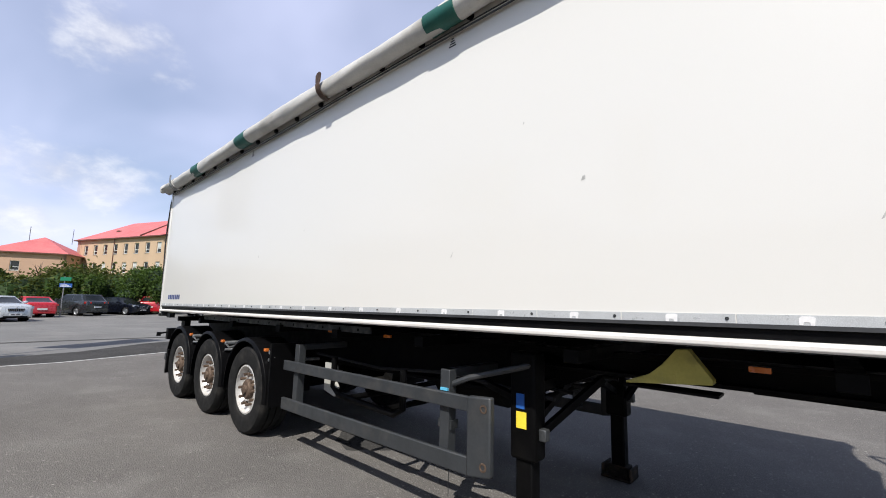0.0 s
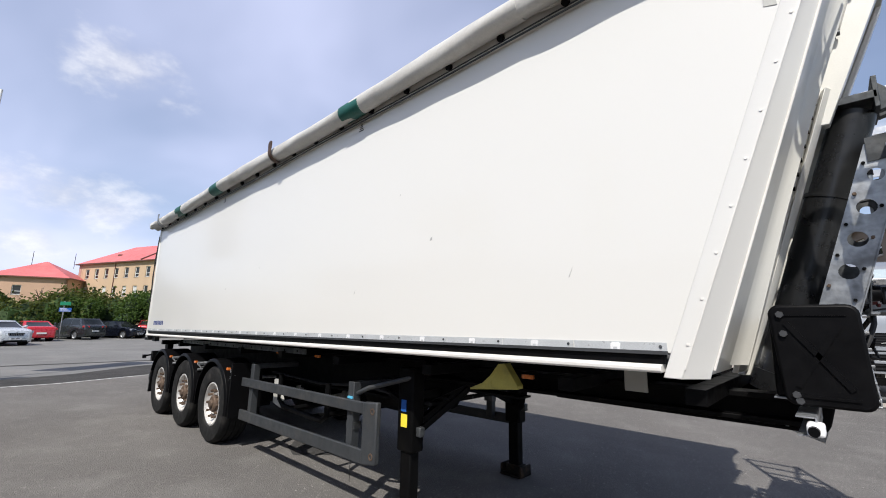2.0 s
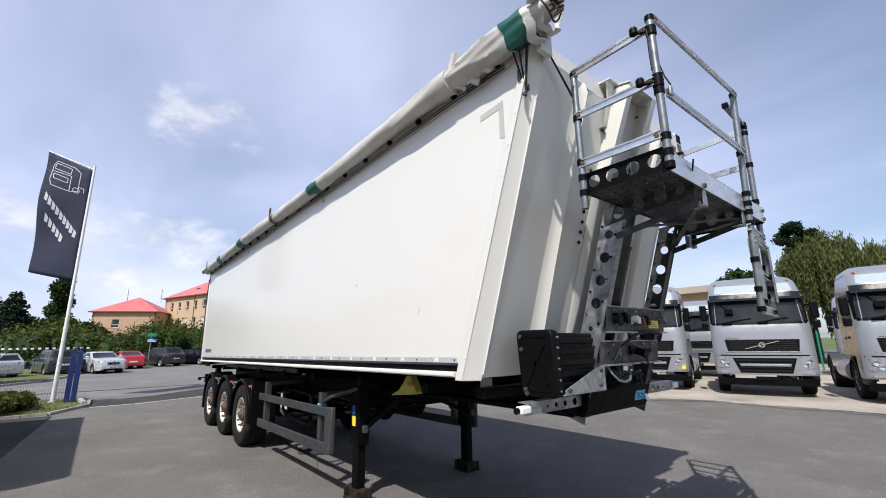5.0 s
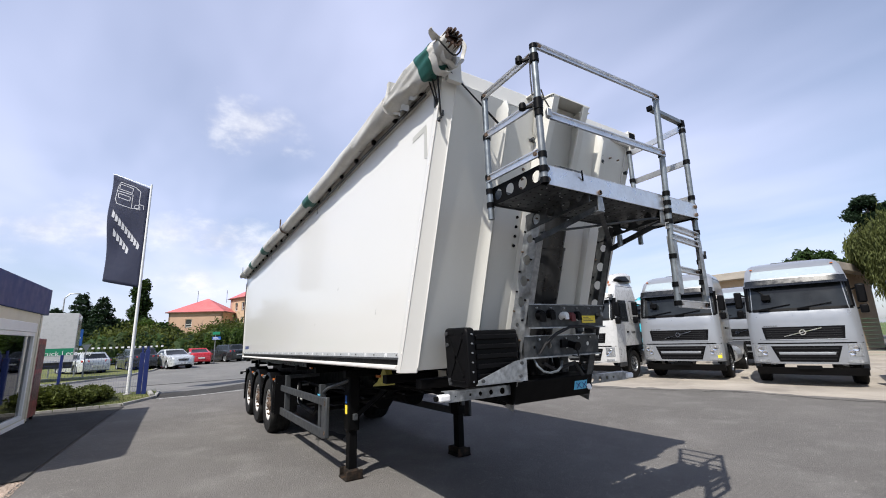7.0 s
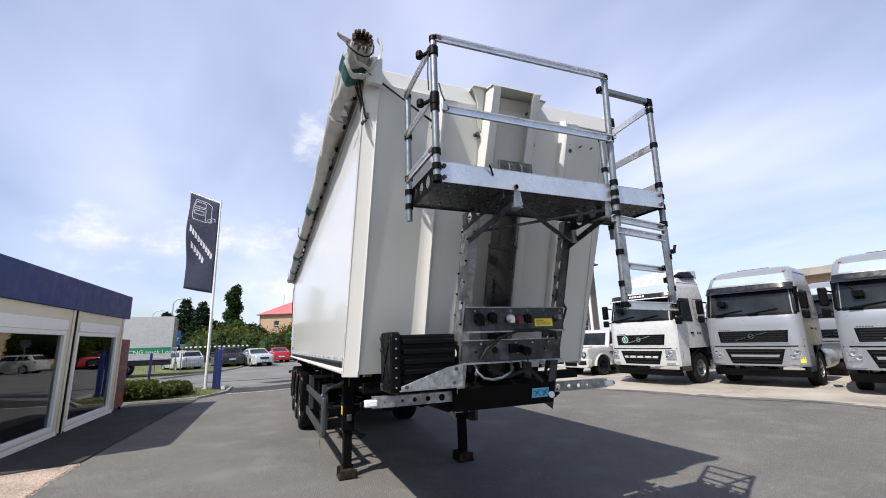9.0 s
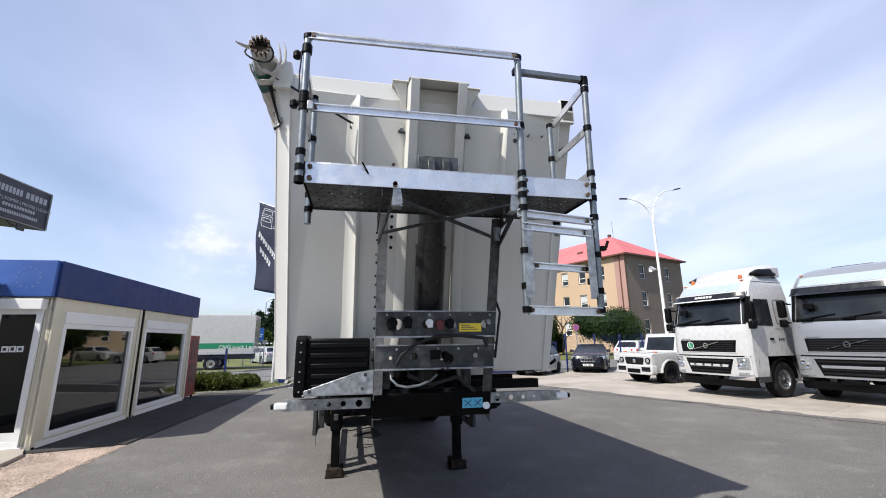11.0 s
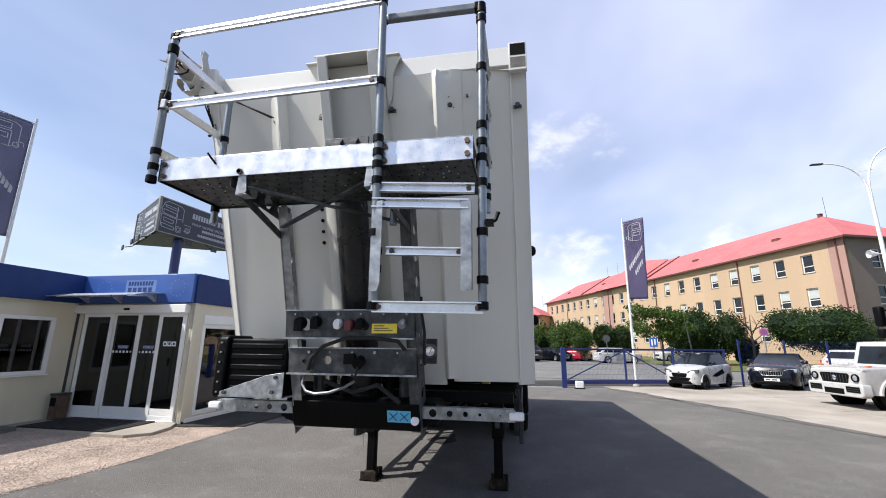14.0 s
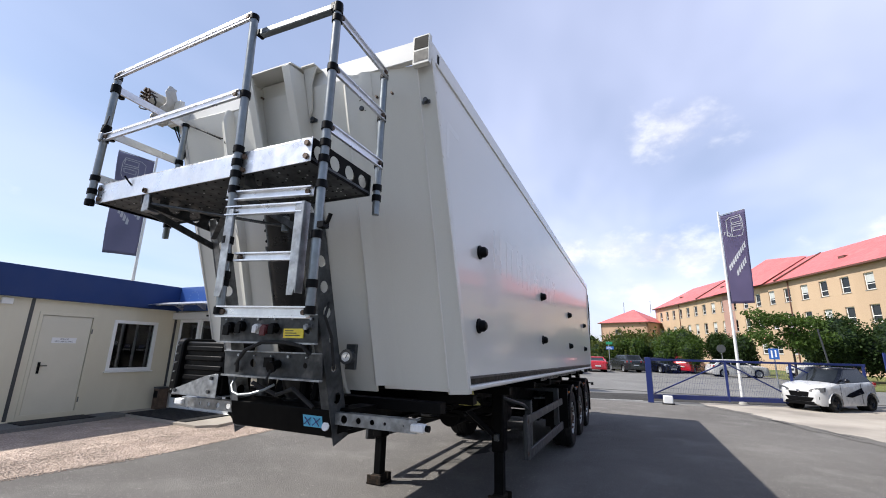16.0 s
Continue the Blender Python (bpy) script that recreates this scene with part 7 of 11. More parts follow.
# interior: partition, blinds, desks, cabinets
q = Mesh()
q.box(-3.5 - LONG, -3.8, -9.4, -9.3, FLOOR_Z, HEAD_Z - 0.1)
part("partition", q, INTERIOR, cabin)
for k in range(4):
    q = Mesh()
    q.box(-3.10 + 0.24 * k, -2.94 + 0.24 * k, -9.25, -9.23, 1.50, 2.22)
    part("blind", q, BLIND, cabin)
for x, y, w, d, h in ((-5.7, -7.9, 1.6, 0.8, 0.75), (-8.4, -7.9, 1.6, 0.8, 0.75), (-2.9, -9.95, 1.4, 0.7, 0.75)):
    q = Mesh()
    q.box(x, x + w, y, y + d, FLOOR_Z + h - 0.03, FLOOR_Z + h)
    for a in (0.04, w - 0.08):
        q.box(x + a, x + a + 0.04, y + 0.04, y + d - 0.04, FLOOR_Z, FLOOR_Z + h - 0.03)
    tagged(link("desk", q, BLIND, m=CAB), "pale office desk behind the window", "desk")
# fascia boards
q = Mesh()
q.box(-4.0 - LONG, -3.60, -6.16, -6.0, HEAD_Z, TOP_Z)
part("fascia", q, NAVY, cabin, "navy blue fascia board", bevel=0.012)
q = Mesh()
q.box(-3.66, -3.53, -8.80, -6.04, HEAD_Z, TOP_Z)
fas = part("fascia", q, FASCIA_SUNLIT, cabin, "blue fascia in a lighter tone for the sun on it, with faint print", bevel=0.012)
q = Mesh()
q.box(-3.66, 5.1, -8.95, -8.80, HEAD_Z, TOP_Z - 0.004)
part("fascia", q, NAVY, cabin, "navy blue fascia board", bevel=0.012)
q = Mesh()
q.box(-4.0 - LONG, -3.87 - LONG, -12.4, -6.16, HEAD_Z, TOP_Z)
part("fascia", q, NAVY, cabin, bevel=0.012)
q = Mesh()
q.box(-3.86 - LONG, -3.67, -12.3, -6.17, TOP_Z - 0.10, TOP_Z - 0.05)
q.box(-3.66, 5.0, -12.3, -8.95, TOP_Z - 0.12, TOP_Z - 0.07)
part("roof_sheet", q, GUARD, cabin)
for z0, z1, a0, a1 in ((2.72, 2.88, -7.66, -7.02), (2.92, 3.01, -7.66, -7.02)):
    n = 5 if z1 < 2.9 else 9
    for k in range(n):
        q = Mesh()
        y = a0 + (a1 - a0) * k / n
        q.box(-3.530, -3.527, y, y + (a1 - a0) / n * 0.72, z0, z1)
        part("name_bar", q, NAVY, fas)
q = Mesh()
q.box(-3.531, -3.529, -7.72, -6.96, 2.70, 3.04)
part("name_field", q, FASCIA_PRINT, fas)
for yc in (-8.25, -6.42):
    for k in range(12):
        a = 2 * math.pi * k / 12
        q = Mesh()
        y, z = yc + 0.17 * math.cos(a), 2.86 + 0.17 * math.sin(a)
        q.box(-3.530, -3.527, y - 0.014, y + 0.014, z - 0.014, z + 0.014)
        part("star_dot", q, FASCIA_PRINT, fas)
# glass canopy on three brackets
can = new("canopy")
can.parent = cabin
can["label"] = "clear canopy on aluminium brackets"
q = Mesh()
q.loft([[(-3.52, y, 2.76), (-3.10, y, 2.72), (-2.78, y, 2.64), (-2.78, y, 2.63), (-3.10, y, 2.71), (-3.52, y, 2.75)] for y in (-8.79, -6.72)])
part("canopy_sheet", q, ALU, can, "thin pale canopy sheet")
for y in (-8.6, -7.75, -6.90):
    q = Mesh()
    q.prism([(-3.52, 2.75), (-2.85, 2.64), (-2.85, 2.62), (-3.3, 2.66), (-3.50, 2.56), (-3.52, 2.56)], "y", y - 0.015, y + 0.015)
    part("canopy_bracket", q, ALU, can)
vend = thing("vending_machine", CAB @ pose(-3.65 - LONG - 0.48, -6.42, 0.15, 0, 0, 90), "dark red drinks vending machine at the end of the cabin", "vending machine")
q = Mesh()
q.box(-0.36, 0.36, -0.36, 0.36, 0.08, 1.86)
part("cabinet", q, MACHINE_RED, vend, "dark red steel cabinet", bevel=0.02)
for z0, z1 in ((1.15, 1.72), (0.45, 1.05)):
    q = Mesh()
    q.box(0.361, 0.366, -0.24, 0.26, z0, z1)
    part("front_print", q, MACHINE_PRINT, vend, "dark picture panel")
for x, y in ((-0.3, -0.3), (0.3, -0.3), (0.3, 0.3), (-0.3, 0.3)):
    q = Mesh()
    q.cyl((x, y, 0), (x, y, 0.09), 0.03, n=10)
    part("foot", q, BLACK, vend)
# steps, mat and bin at the entrance
step_pts = cab_pts([(-3.68, -8.93), (-3.68, -6.12), (-3.25, -5.86), (-2.74, -5.76), (-2.44, -6.02), (-2.48, -8.2), (-2.55, -8.93)])
step = sheet("doorstep", step_pts, 0.150, CONCRETE, "low worn concrete doorstep", "step", 0.12)
q = Mesh()
q.box(-3.58, -2.56, -8.50, -6.50, 0.212, 0.230)
mat_ob = tagged(link("door_mat", q, RUBBER_MAT, bevel=0.003, m=CAB), "large ribbed black rubber mat on the doorstep", "mat")
for k in range(14):
    q = Mesh()
    q.box(-3.56, -2.58, -8.46 + 0.14 * k, -8.40 + 0.14 * k, 0.230, 0.234)
    part("rib", q, RUBBER_MAT, mat_ob)
sheet("plinth", cab_pts([(-2.55, -8.95), (4.95, -8.95), (4.95, -7.95), (-0.86, -8.21), (-2.55, -8.40)]), 0.162, ASPHALT_OLD, "narrow worn kerb along the cabin wing", "plinth", 0.14)
q = Mesh()
q.box(-1.95, -0.75, -8.90, -8.40, 0.224, 0.240)
tagged(link("door_mat", q, RUBBER_MAT, bevel=0.004, m=CAB), "worn dark mat at the staff door", "mat")
bin_ = thing("ash_bin", CAB @ pose(-3.40, -8.72, 0.212), "narrow weathered brown litter bin beside the door", "bin")
q = Mesh()
q.box(-0.13, 0.13, -0.07, 0.11, 0.0, 0.46)
part("bin_body", q, RUST, bin_, bevel=0.015)
q = Mesh()
q.box(0.131, 0.136, -0.05, 0.09, 0.26, 0.42)
part("bin_slot", q, BLACK, bin_)
q = Mesh()
q.box(-0.14, 0.14, -0.08, 0.12, 0.46, 0.50)
part("bin_lid", q, TRIM, bin_, bevel=0.008)


# ---------------------------------------------------------------- flags, billboard, signs
def flag_pole(x, y, height, way, cloth, width, z0, z1, label, mirrored, sag=0.0, lift=(0.0, 0.16)):
    t = thing("flag_pole", pose(x, y, 0), label, "flag pole", "flag poles")
    q_ = Mesh()
    q_.cyl((0, 0, 0.05), (0, 0, height), 0.062, 0.036, n=16)
    part("pole", q_, POLE_WHITE, t, "white tapered pole")
    q_ = Mesh()
    q_.cyl((0, 0, 0.0), (0, 0, 0.09), 0.16, 0.12, n=16)
    part("base", q_, STONE, t)
    d = Vector((way[0], way[1], 0)).normalized()
    n_ = Vector((-d.y, d.x, 0))

    def at(a, b, off=0.0):
        """a along the cloth from the pole, b up (0 to 1)."""
        z = z0 + (z1 - z0) * b + a * width * (lift[0] + lift[1] * b) - sag * a * (1 - b)
        wave = 0.07 * a * math.sin(3.0 * b * math.pi + 2.2 * a) + 0.03 * a * math.sin(7 * b + 5 * a)
        lead = 1.0 - 0.12 * (1 - b) * a
        return d * (0.05 + a * width * lead) + n_ * (wave + off) + Vector((0, 0, z))
    q_ = Mesh()
    nu, nv = 12, 30
    q_.add([at(i / nu, j / nv) for j in range(nv + 1) for i in range(nu + 1)], [(j * (nu + 1) + i, j * (nu + 1) + i + 1, (j + 1) * (nu + 1) + i + 1, (j + 1) * (nu + 1) + i) for j in range(nv) for i in range(nu)])
    cl = part("flag_cloth", q_, cloth, t, "long vertical cloth flag with pale print", smooth=80)
    mod = cl.modifiers.new("cloth", "SOLIDIFY")
    mod.thickness, mod.offset = 0.004, 0
    q_ = Mesh()
    q_.tube([at(0, 1) + Vector((0, 0, 0.02)) - d * 0.08, at(1, 1) + Vector((0, 0, 0.02))], 0.016, 8)
    part("flag_arm", q_, GALV, t)

    def stroke(pts, w_):
        for side in (-0.009, 0.009):
            q2 = Mesh()
            for (a0, b0), (a1, b1) in zip(pts, pts[1:]):
                k_ = max(1, int(abs(a1 - a0) * 8 + abs(b1 - b0) * 30))
                for i in range(k_):
                    p = at(a0 + (a1 - a0) * i / k_, b0 + (b1 - b0) * i / k_, side)
                    r = at(a0 + (a1 - a0) * (i + 1) / k_, b0 + (b1 - b0) * (i + 1) / k_, side)
                    u_ = (r - p).normalized().cross(n_) * w_ / 2
                    q2.add([p - u_, r - u_, r + u_, p + u_], [(0, 1, 2, 3)])
            part("print", q2, FLAG_PRINT, cl, smooth=0)
    # lorry outline
    lw = 0.022
    stroke([(0.22, 0.76), (0.22, 0.93), (0.36, 0.955), (0.78, 0.955), (0.84, 0.90), (0.86, 0.78), (0.80, 0.735), (0.40, 0.735), (0.22, 0.76)], lw)
    stroke([(0.42, 0.935), (0.78, 0.935), (0.80, 0.885), (0.42, 0.885), (0.42, 0.935)], lw)
    stroke([(0.40, 0.735), (0.40, 0.87), (0.84, 0.86)], lw)
    stroke([(0.46, 0.84), (0.80, 0.84), (0.78, 0.80), (0.46, 0.80), (0.46, 0.84)], lw)
    stroke([(0.10, 0.765), (0.10, 0.80), (0.22, 0.80)], lw)
    stroke([(0.26 + 0.07 * math.cos(a), 0.765 + 0.022 * math.sin(a)) for a in (2 * math.pi * k / 10 for k in range(11))], lw)
    # two slanting rows of letter-like bars
    for row, (a0, b0, a1, b1, n) in enumerate(((0.12, 0.36, 0.90, 0.62, 9), (0.40, 0.34, 0.86, 0.495, 5))):
        for k in range(n):
            a, b = a0 + (a1 - a0) * k / n, b0 + (b1 - b0) * k / n
            if row == 1:
                b -= 0.045
            for side in (-0.009, 0.009):
                q2 = Mesh()
                w_, h_ = 0.068, 0.052
                q2.add([at(a - 0.02, b + h_ * 0.9, side), at(a + w_ - 0.02, b + h_ * 1.5, side), at(a + w_, b + 0.007, side), at(a, b, side)], [(0, 1, 2, 3)])
                part("print_bar", q2, FLAG_PRINT, cl, smooth=0)
    return t


flag_pole(-15.04, -4.24, 8.12, (-0.42, -0.91), FLAG, 1.45, 3.95, 7.95, "white pole with a long navy flag beside the gate", True, 0.0, (0.18, 0.24))
flag_pole(-15.85, 6.10, 7.75, (0.15, 0.98), FLAG_PURPLE, 0.88, 3.85, 7.55, "white pole with a faded violet flag beside the car park", False)
flag_pole(-4.60, -13.7, 8.6, (0.95, -0.25), FLAG_SLATE, 1.12, 4.75, 8.4, "white pole with a long navy flag behind the cabins", True, 0.0, (-0.05, 0.10))

bb = thing("billboard", pose(0, 0, 0), "three-sided slate billboard on a blue mast with floodlights", "billboard")
BA, BB_, BC = Vector((-8.1, -12.25, 0)), Vector((-11.9, -11.85, 0)), Vector((-9.95, -15.2, 0))
zb, zt = 5.84, 7.19
c = (BA + BB_ + BC) / 3


def board_face(a, b):
    """Frame on a panel: x along it from a, y up from its lower edge, z outwards."""
    d_ = (b - a).normalized()
    out = Vector((-d_.y, d_.x, 0))
    if (a - c).dot(out) < 0:
        out = -out
    if d_.cross(Vector((0, 0, 1))).dot(out) < 0:
        a, d_ = b, -d_
    o = a + out * 0.004 + Vector((0, 0, zb))
    return Matrix(((d_.x, 0, out.x, o.x), (d_.y, 0, out.y, o.y), (0, 1, 0, o.z), (0, 0, 0, 1)))


def outline(parent, mtx, pts, w_, mat_):
    q_ = Mesh()
    for a, b in zip(pts, pts[1:]):
        a, b = Vector((*a, 0.002)), Vector((*b, 0.002))
        u_ = Vector((-(b - a).y, (b - a).x, 0)).normalized() * w_ / 2
        q_.add([mtx @ p for p in (a - u_, b - u_, b + u_, a + u_)], [(0, 1, 2, 3)])
    return part("print", q_, mat_, parent, smooth=0)


LORRY_LINES = ([(0.08, 0.22), (0.07, 0.95), (0.16, 1.18), (0.32, 1.26), (0.92, 1.20), (1.02, 1.10), (1.02, 0.60)], [(0.07, 0.72), (0.70, 0.66), (1.02, 0.70)],
               [(0.18, 1.10), (0.78, 1.06), (0.74, 0.98), (0.22, 1.02), (0.18, 1.10)], [(0.14, 0.92), (0.72, 0.86), (0.70, 0.70), (0.15, 0.76), (0.14, 0.92)],
               [(0.18, 0.60), (0.62, 0.55), (0.60, 0.42), (0.20, 0.46), (0.18, 0.60)], [(0.10, 0.36), (0.66, 0.30), (0.66, 0.18), (0.14, 0.22), (0.10, 0.36)],
               [(0.74, 1.16), (0.74, 0.20)], [(1.12, 0.52), (1.40, 0.52), (1.40, 0.28), (1.12, 0.26)])
LORRY_WHEELS = ((0.86, 0.26, 0.13), (1.27, 0.30, 0.11))
for a, b, mt in ((BA, BB_, BILLBOARD), (BC, BA, BILLBOARD), (BB_, BC, BILLBOARD)):
    f = board_face(a, b)
    L_ = (b - a).length
    q = Mesh()
    q.box(0, L_, 0, zt - zb, -0.06, 0.0)
    panel = part("panel", q, mt, bb, "slate panel with white print", bevel=0.01, m=f)
    for x0, x1, y0, y1 in ((0, L_, -0.02, 0.02), (0, L_, zt - zb - 0.02, zt - zb + 0.02), (-0.02, 0.02, 0.02, zt - zb - 0.02), (L_ - 0.02, L_ + 0.02, 0.02, zt - zb - 0.02)):
        q = Mesh()
        q.box(x0, x1, y0, y1, -0.07, 0.012)
        part("frame_bar", q, STONE, bb, "pale frame bar", m=f)
    if mt is None or (a is BB_):
        continue
    k_ = L_ / 3.85
    for pts in LORRY_LINES:
        outline(bb, f, [(0.05 + x * k_, y) for x, y in pts], 0.020, FLAG_PRINT)
    for cx_, cy_, r_ in LORRY_WHEELS:
        for rr in (r_, r_ * 0.55):
            outline(bb, f, [(0.05 + (cx_ + rr * math.cos(2 * math.pi * j / 14)) * k_, cy_ + rr * math.sin(2 * math.pi * j / 14)) for j in range(15)], 0.018, FLAG_PRINT)
    lettering("billboard_lettering", "VÝKUP | KOMISE | PRODEJ | LEASING", 0.150 * k_, FLAG_PRINT, bb, f @ Matrix.Translation((1.50 * k_, 0.66, 0.002)), "white printed words", 0.003, "LEFT")
    for x0, x1, z0, z1, n in ((1.50, 2.72, 0.88, 1.10, 9), (2.82, 3.72, 0.88, 1.10, 5), (2.05, 3.30, 0.42, 0.53, 12), (1.85, 3.45, 0.20, 0.31, 19)):
        for j in range(n):
            q = Mesh()
            xa, xb = (x0 + (x1 - x0) * j / n) * k_, (x0 + (x1 - x0) * (j + 0.74) / n) * k_
            q.add([f @ Vector(p) for p in ((xa, z0, 0.002), (xb, z0, 0.002), (xb, z1, 0.002), (xa, z1, 0.002))], [(0, 1, 2, 3)])
            part("print_bar", q, FLAG_PRINT, bb, smooth=0)
q = Mesh()
q.add([tuple(p + Vector((0, 0, zb - 0.02))) for p in (BA, BB_, BC)] + [tuple(p + Vector((0, 0, zb + 0.04))) for p in (BA, BB_, BC)], [(0, 1, 2), (3, 4, 5), (0, 1, 4, 3), (1, 2, 5, 4), (2, 0, 3, 5)])
part("underside", q, GUARD, bb)
q = Mesh()
q.cyl((-9.45, -12.5, 0), (-9.45, -12.5, zb + 0.5), 0.17, n=20)
part("mast", q, FENCE_BLUE, bb, "blue steel mast")
for a, b, t_ in ((BA, BB_, 0.30), (BA, BB_, 0.62), (BC, BA, 0.10), (BC, BA, 0.55), (BC, BA, 0.85)):
    f = board_face(a, b)
    p = a + (b - a) * t_ + Vector((0, 0, zb))
    n, d = f.to_3x3() @ Vector((0, 0, 1)), f.to_3x3() @ Vector((1, 0, 0))
    q = Mesh()
    q.tube([p - n * 0.1, p + n * 0.10 + Vector((0, 0, -0.16)), p + n * 0.34 + Vector((0, 0, -0.24))], 0.018, 8)
    part("lamp_arm", q, GUARD, bb)
    q = Mesh()
    e = p + n * 0.40 + Vector((0, 0, -0.27))
    q.beam(e - d * 0.14, e + d * 0.14, 0.05, 0.20)
    part("floodlight", q, TRIM, bb, "dark floodlight", bevel=0.012)


# ---------------------------------------------------------------- gate and fences
def fence_mesh_panel(parent, a, b, z0, z1, step=0.05, r=0.0022):
    """Thin welded wires between two points."""
    a, b = Vector(a), Vector(b)
    L_ = (b - a).length
    d_ = (b - a).normalized()
    q_ = Mesh()
    n_ = int(L_ / step)
    for i in range(n_ + 1):
        p = a + d_ * (L_ * i / max(n_, 1))
        q_.cyl((p.x, p.y, z0), (p.x, p.y, z1), r, n=3, caps=False)
    k_ = int((z1 - z0) / 0.2)
    for i in range(k_ + 1):
        z = z0 + (z1 - z0) * i / k_
        q_.cyl((a.x, a.y, z), (b.x, b.y, z), r * 1.3, n=3, caps=False)
    return part("wire_mesh", q_, FENCE_BLUE, parent, "thin blue welded wire mesh", smooth=0)


gate = thing("sliding_gate", pose(0, 0, 0), "blue steel sliding gate with diagonal braces, standing open", "gate")
GA, GB = Vector((-14.35, 2.95, 0)), Vector((-16.75, 10.2, 0))
gd = (GB - GA).normalized()
GL = (GB - GA).length
zlo, zhi = 0.12, 1.58


def gpt(t_, z):
    p = GA + gd * (GL * t_)
    return (p.x, p.y, z)


for t0, t1, z in ((0, 1, zhi), (0, 1, zlo + 0.10)):
    q = Mesh()
    q.beam(gpt(t0, z), gpt(t1, z), 0.07, 0.08 if z > 1 else 0.16)
    part("gate_frame", q, FENCE_BLUE, gate, bevel=0.006)
for t_ in (0.0, 0.36, 0.66, 0.99):
    q = Mesh()
    p = gpt(t_, 0)
    q.beam((p[0], p[1], zlo), (p[0], p[1], zhi), 0.08, 0.08, (1, 0, 0))
    part("upright", q, FENCE_BLUE, gate, bevel=0.006)
for t0, z0, t1, z1 in ((0.01, zlo + 0.2, 0.36, zhi - 0.05), (0.36, zhi - 0.05, 0.66, zlo + 0.2), (0.66, zhi - 0.05, 0.99, zlo + 0.2)):
    q = Mesh()
    q.beam(gpt(t0, z0), gpt(t1, z1), 0.04, 0.045)
    part("brace", q, FENCE_BLUE, gate, bevel=0.004)
fence_mesh_panel(gate, gpt(0.0, 0), gpt(1.0, 0), zlo + 0.2, zhi, 0.06)
q = Mesh()
p = gpt(-0.01, 0)
q.box(p[0] - 0.05, p[0] + 0.13, p[1] - 0.10, p[1] + 0.10, 0.0, 1.66)
part("guide_post", q, FENCE_BLUE, gate, bevel=0.008)
motor = thing("gate_motor", pose(-14.02, 3.45, 0), "white and black gate motor box on the ground", "gate motor")
q = Mesh()
q.box(-0.13, 0.13, -0.16, 0.16, 0.02, 0.30)
part("motor_cover", q, WHITE_PLASTIC, motor, bevel=0.03)
q = Mesh()
q.box(-0.16, 0.16, -0.20, 0.20, 0.0, 0.04)
part("motor_base", q, BLACK, motor)
fence = thing("mesh_fence", pose(0, 0, 0), "blue posts with thin wire mesh along the car park", "fence")
fx = [(-17.0, 10.9), (-18.2, 13.4), (-19.4, 15.9), (-20.6, 18.4), (-21.8, 20.9), (-23.0, 23.4), (-24.2, 25.9)]
for x, y in fx:
    q = Mesh()
    q.box(x - 0.035, x + 0.035, y - 0.035, y + 0.035, 0, 2.05)
    part("post", q, FENCE_BLUE, fence, bevel=0.005)
for a, b in zip(fx, fx[1:]):
    fence_mesh_panel(fence, (*a, 0), (*b, 0), 0.06, 2.0, 0.08, 0.0025)
fence2 = thing("gate_post_fence", pose(0, 0, 0), "tall navy gate posts and low wire fence by the flag", "fence")
for x, y in ((-14.66, -3.74), (-14.80, -3.90)):
    q = Mesh()
    q.box(x - 0.07, x + 0.07, y - 0.07, y + 0.07, 0.0, 1.62 if x > -14.7 else 1.52)
    q.box(x - 0.03, x + 0.03, y - 0.03, y + 0.03, 1.5, 1.74)
    part("gate_post", q, FENCE_BLUE, fence2, "navy square gate post", bevel=0.008)
fl = [(-14.8, -3.95), (-14.72, -6.14), (-14.9, -8.6), (-15.1, -11.2)]
for x, y in fl[1:]:
    q = Mesh()
    q.box(x - 0.04, x + 0.04, y - 0.04, y + 0.04, 0.0, 1.55)
    part("post", q, FENCE_BLUE, fence2, bevel=0.005)
for a, b in zip(fl, fl[1:]):
    fence_mesh_panel(fence2, (*a, 0), (*b, 0), 0.15, 1.40, 0.07, 0.0022)
q = Mesh()
q.beam((-13.6, -3.46, 0.10), (-14.9, -3.60, 0.12), 0.12, 0.10)
tagged(link("low_plinth", q, STONE, bevel=0.01), "low dark concrete plinth beside the gate post", "plinth", kind="structure")


# ---------------------------------------------------------------- tractor units
def smooth_step(knots, z):
    for (a, va), (b, vb) in zip(knots, knots[1:]):
        if z <= b:
            t = max(0.0, min(1.0, (z - a) / (b - a)))
            return va + (vb - va) * t
    return knots[-1][1]


CAB_FRONT = ((0.30, -0.06), (0.55, 0.0), (1.12, 0.02), (1.88, -0.03), (2.0, -0.07), (2.80, -0.28), (2.98, -0.34), (3.28, -0.56), (3.44, -0.88), (3.52, -1.2))
CAB_HALF = ((0.30, 1.20), (0.55, 1.245), (1.90, 1.25), (2.80, 1.20), (3.28, 1.12), (3.44, 1.04), (3.52, 0.92))


def cab_x(y, z):
    hw = smooth_step(CAB_HALF, z)
    t = min(1.0, abs(y) / hw)
    return smooth_step(CAB_FRONT, z) - 0.05 * t * t - 0.17 * t ** 11


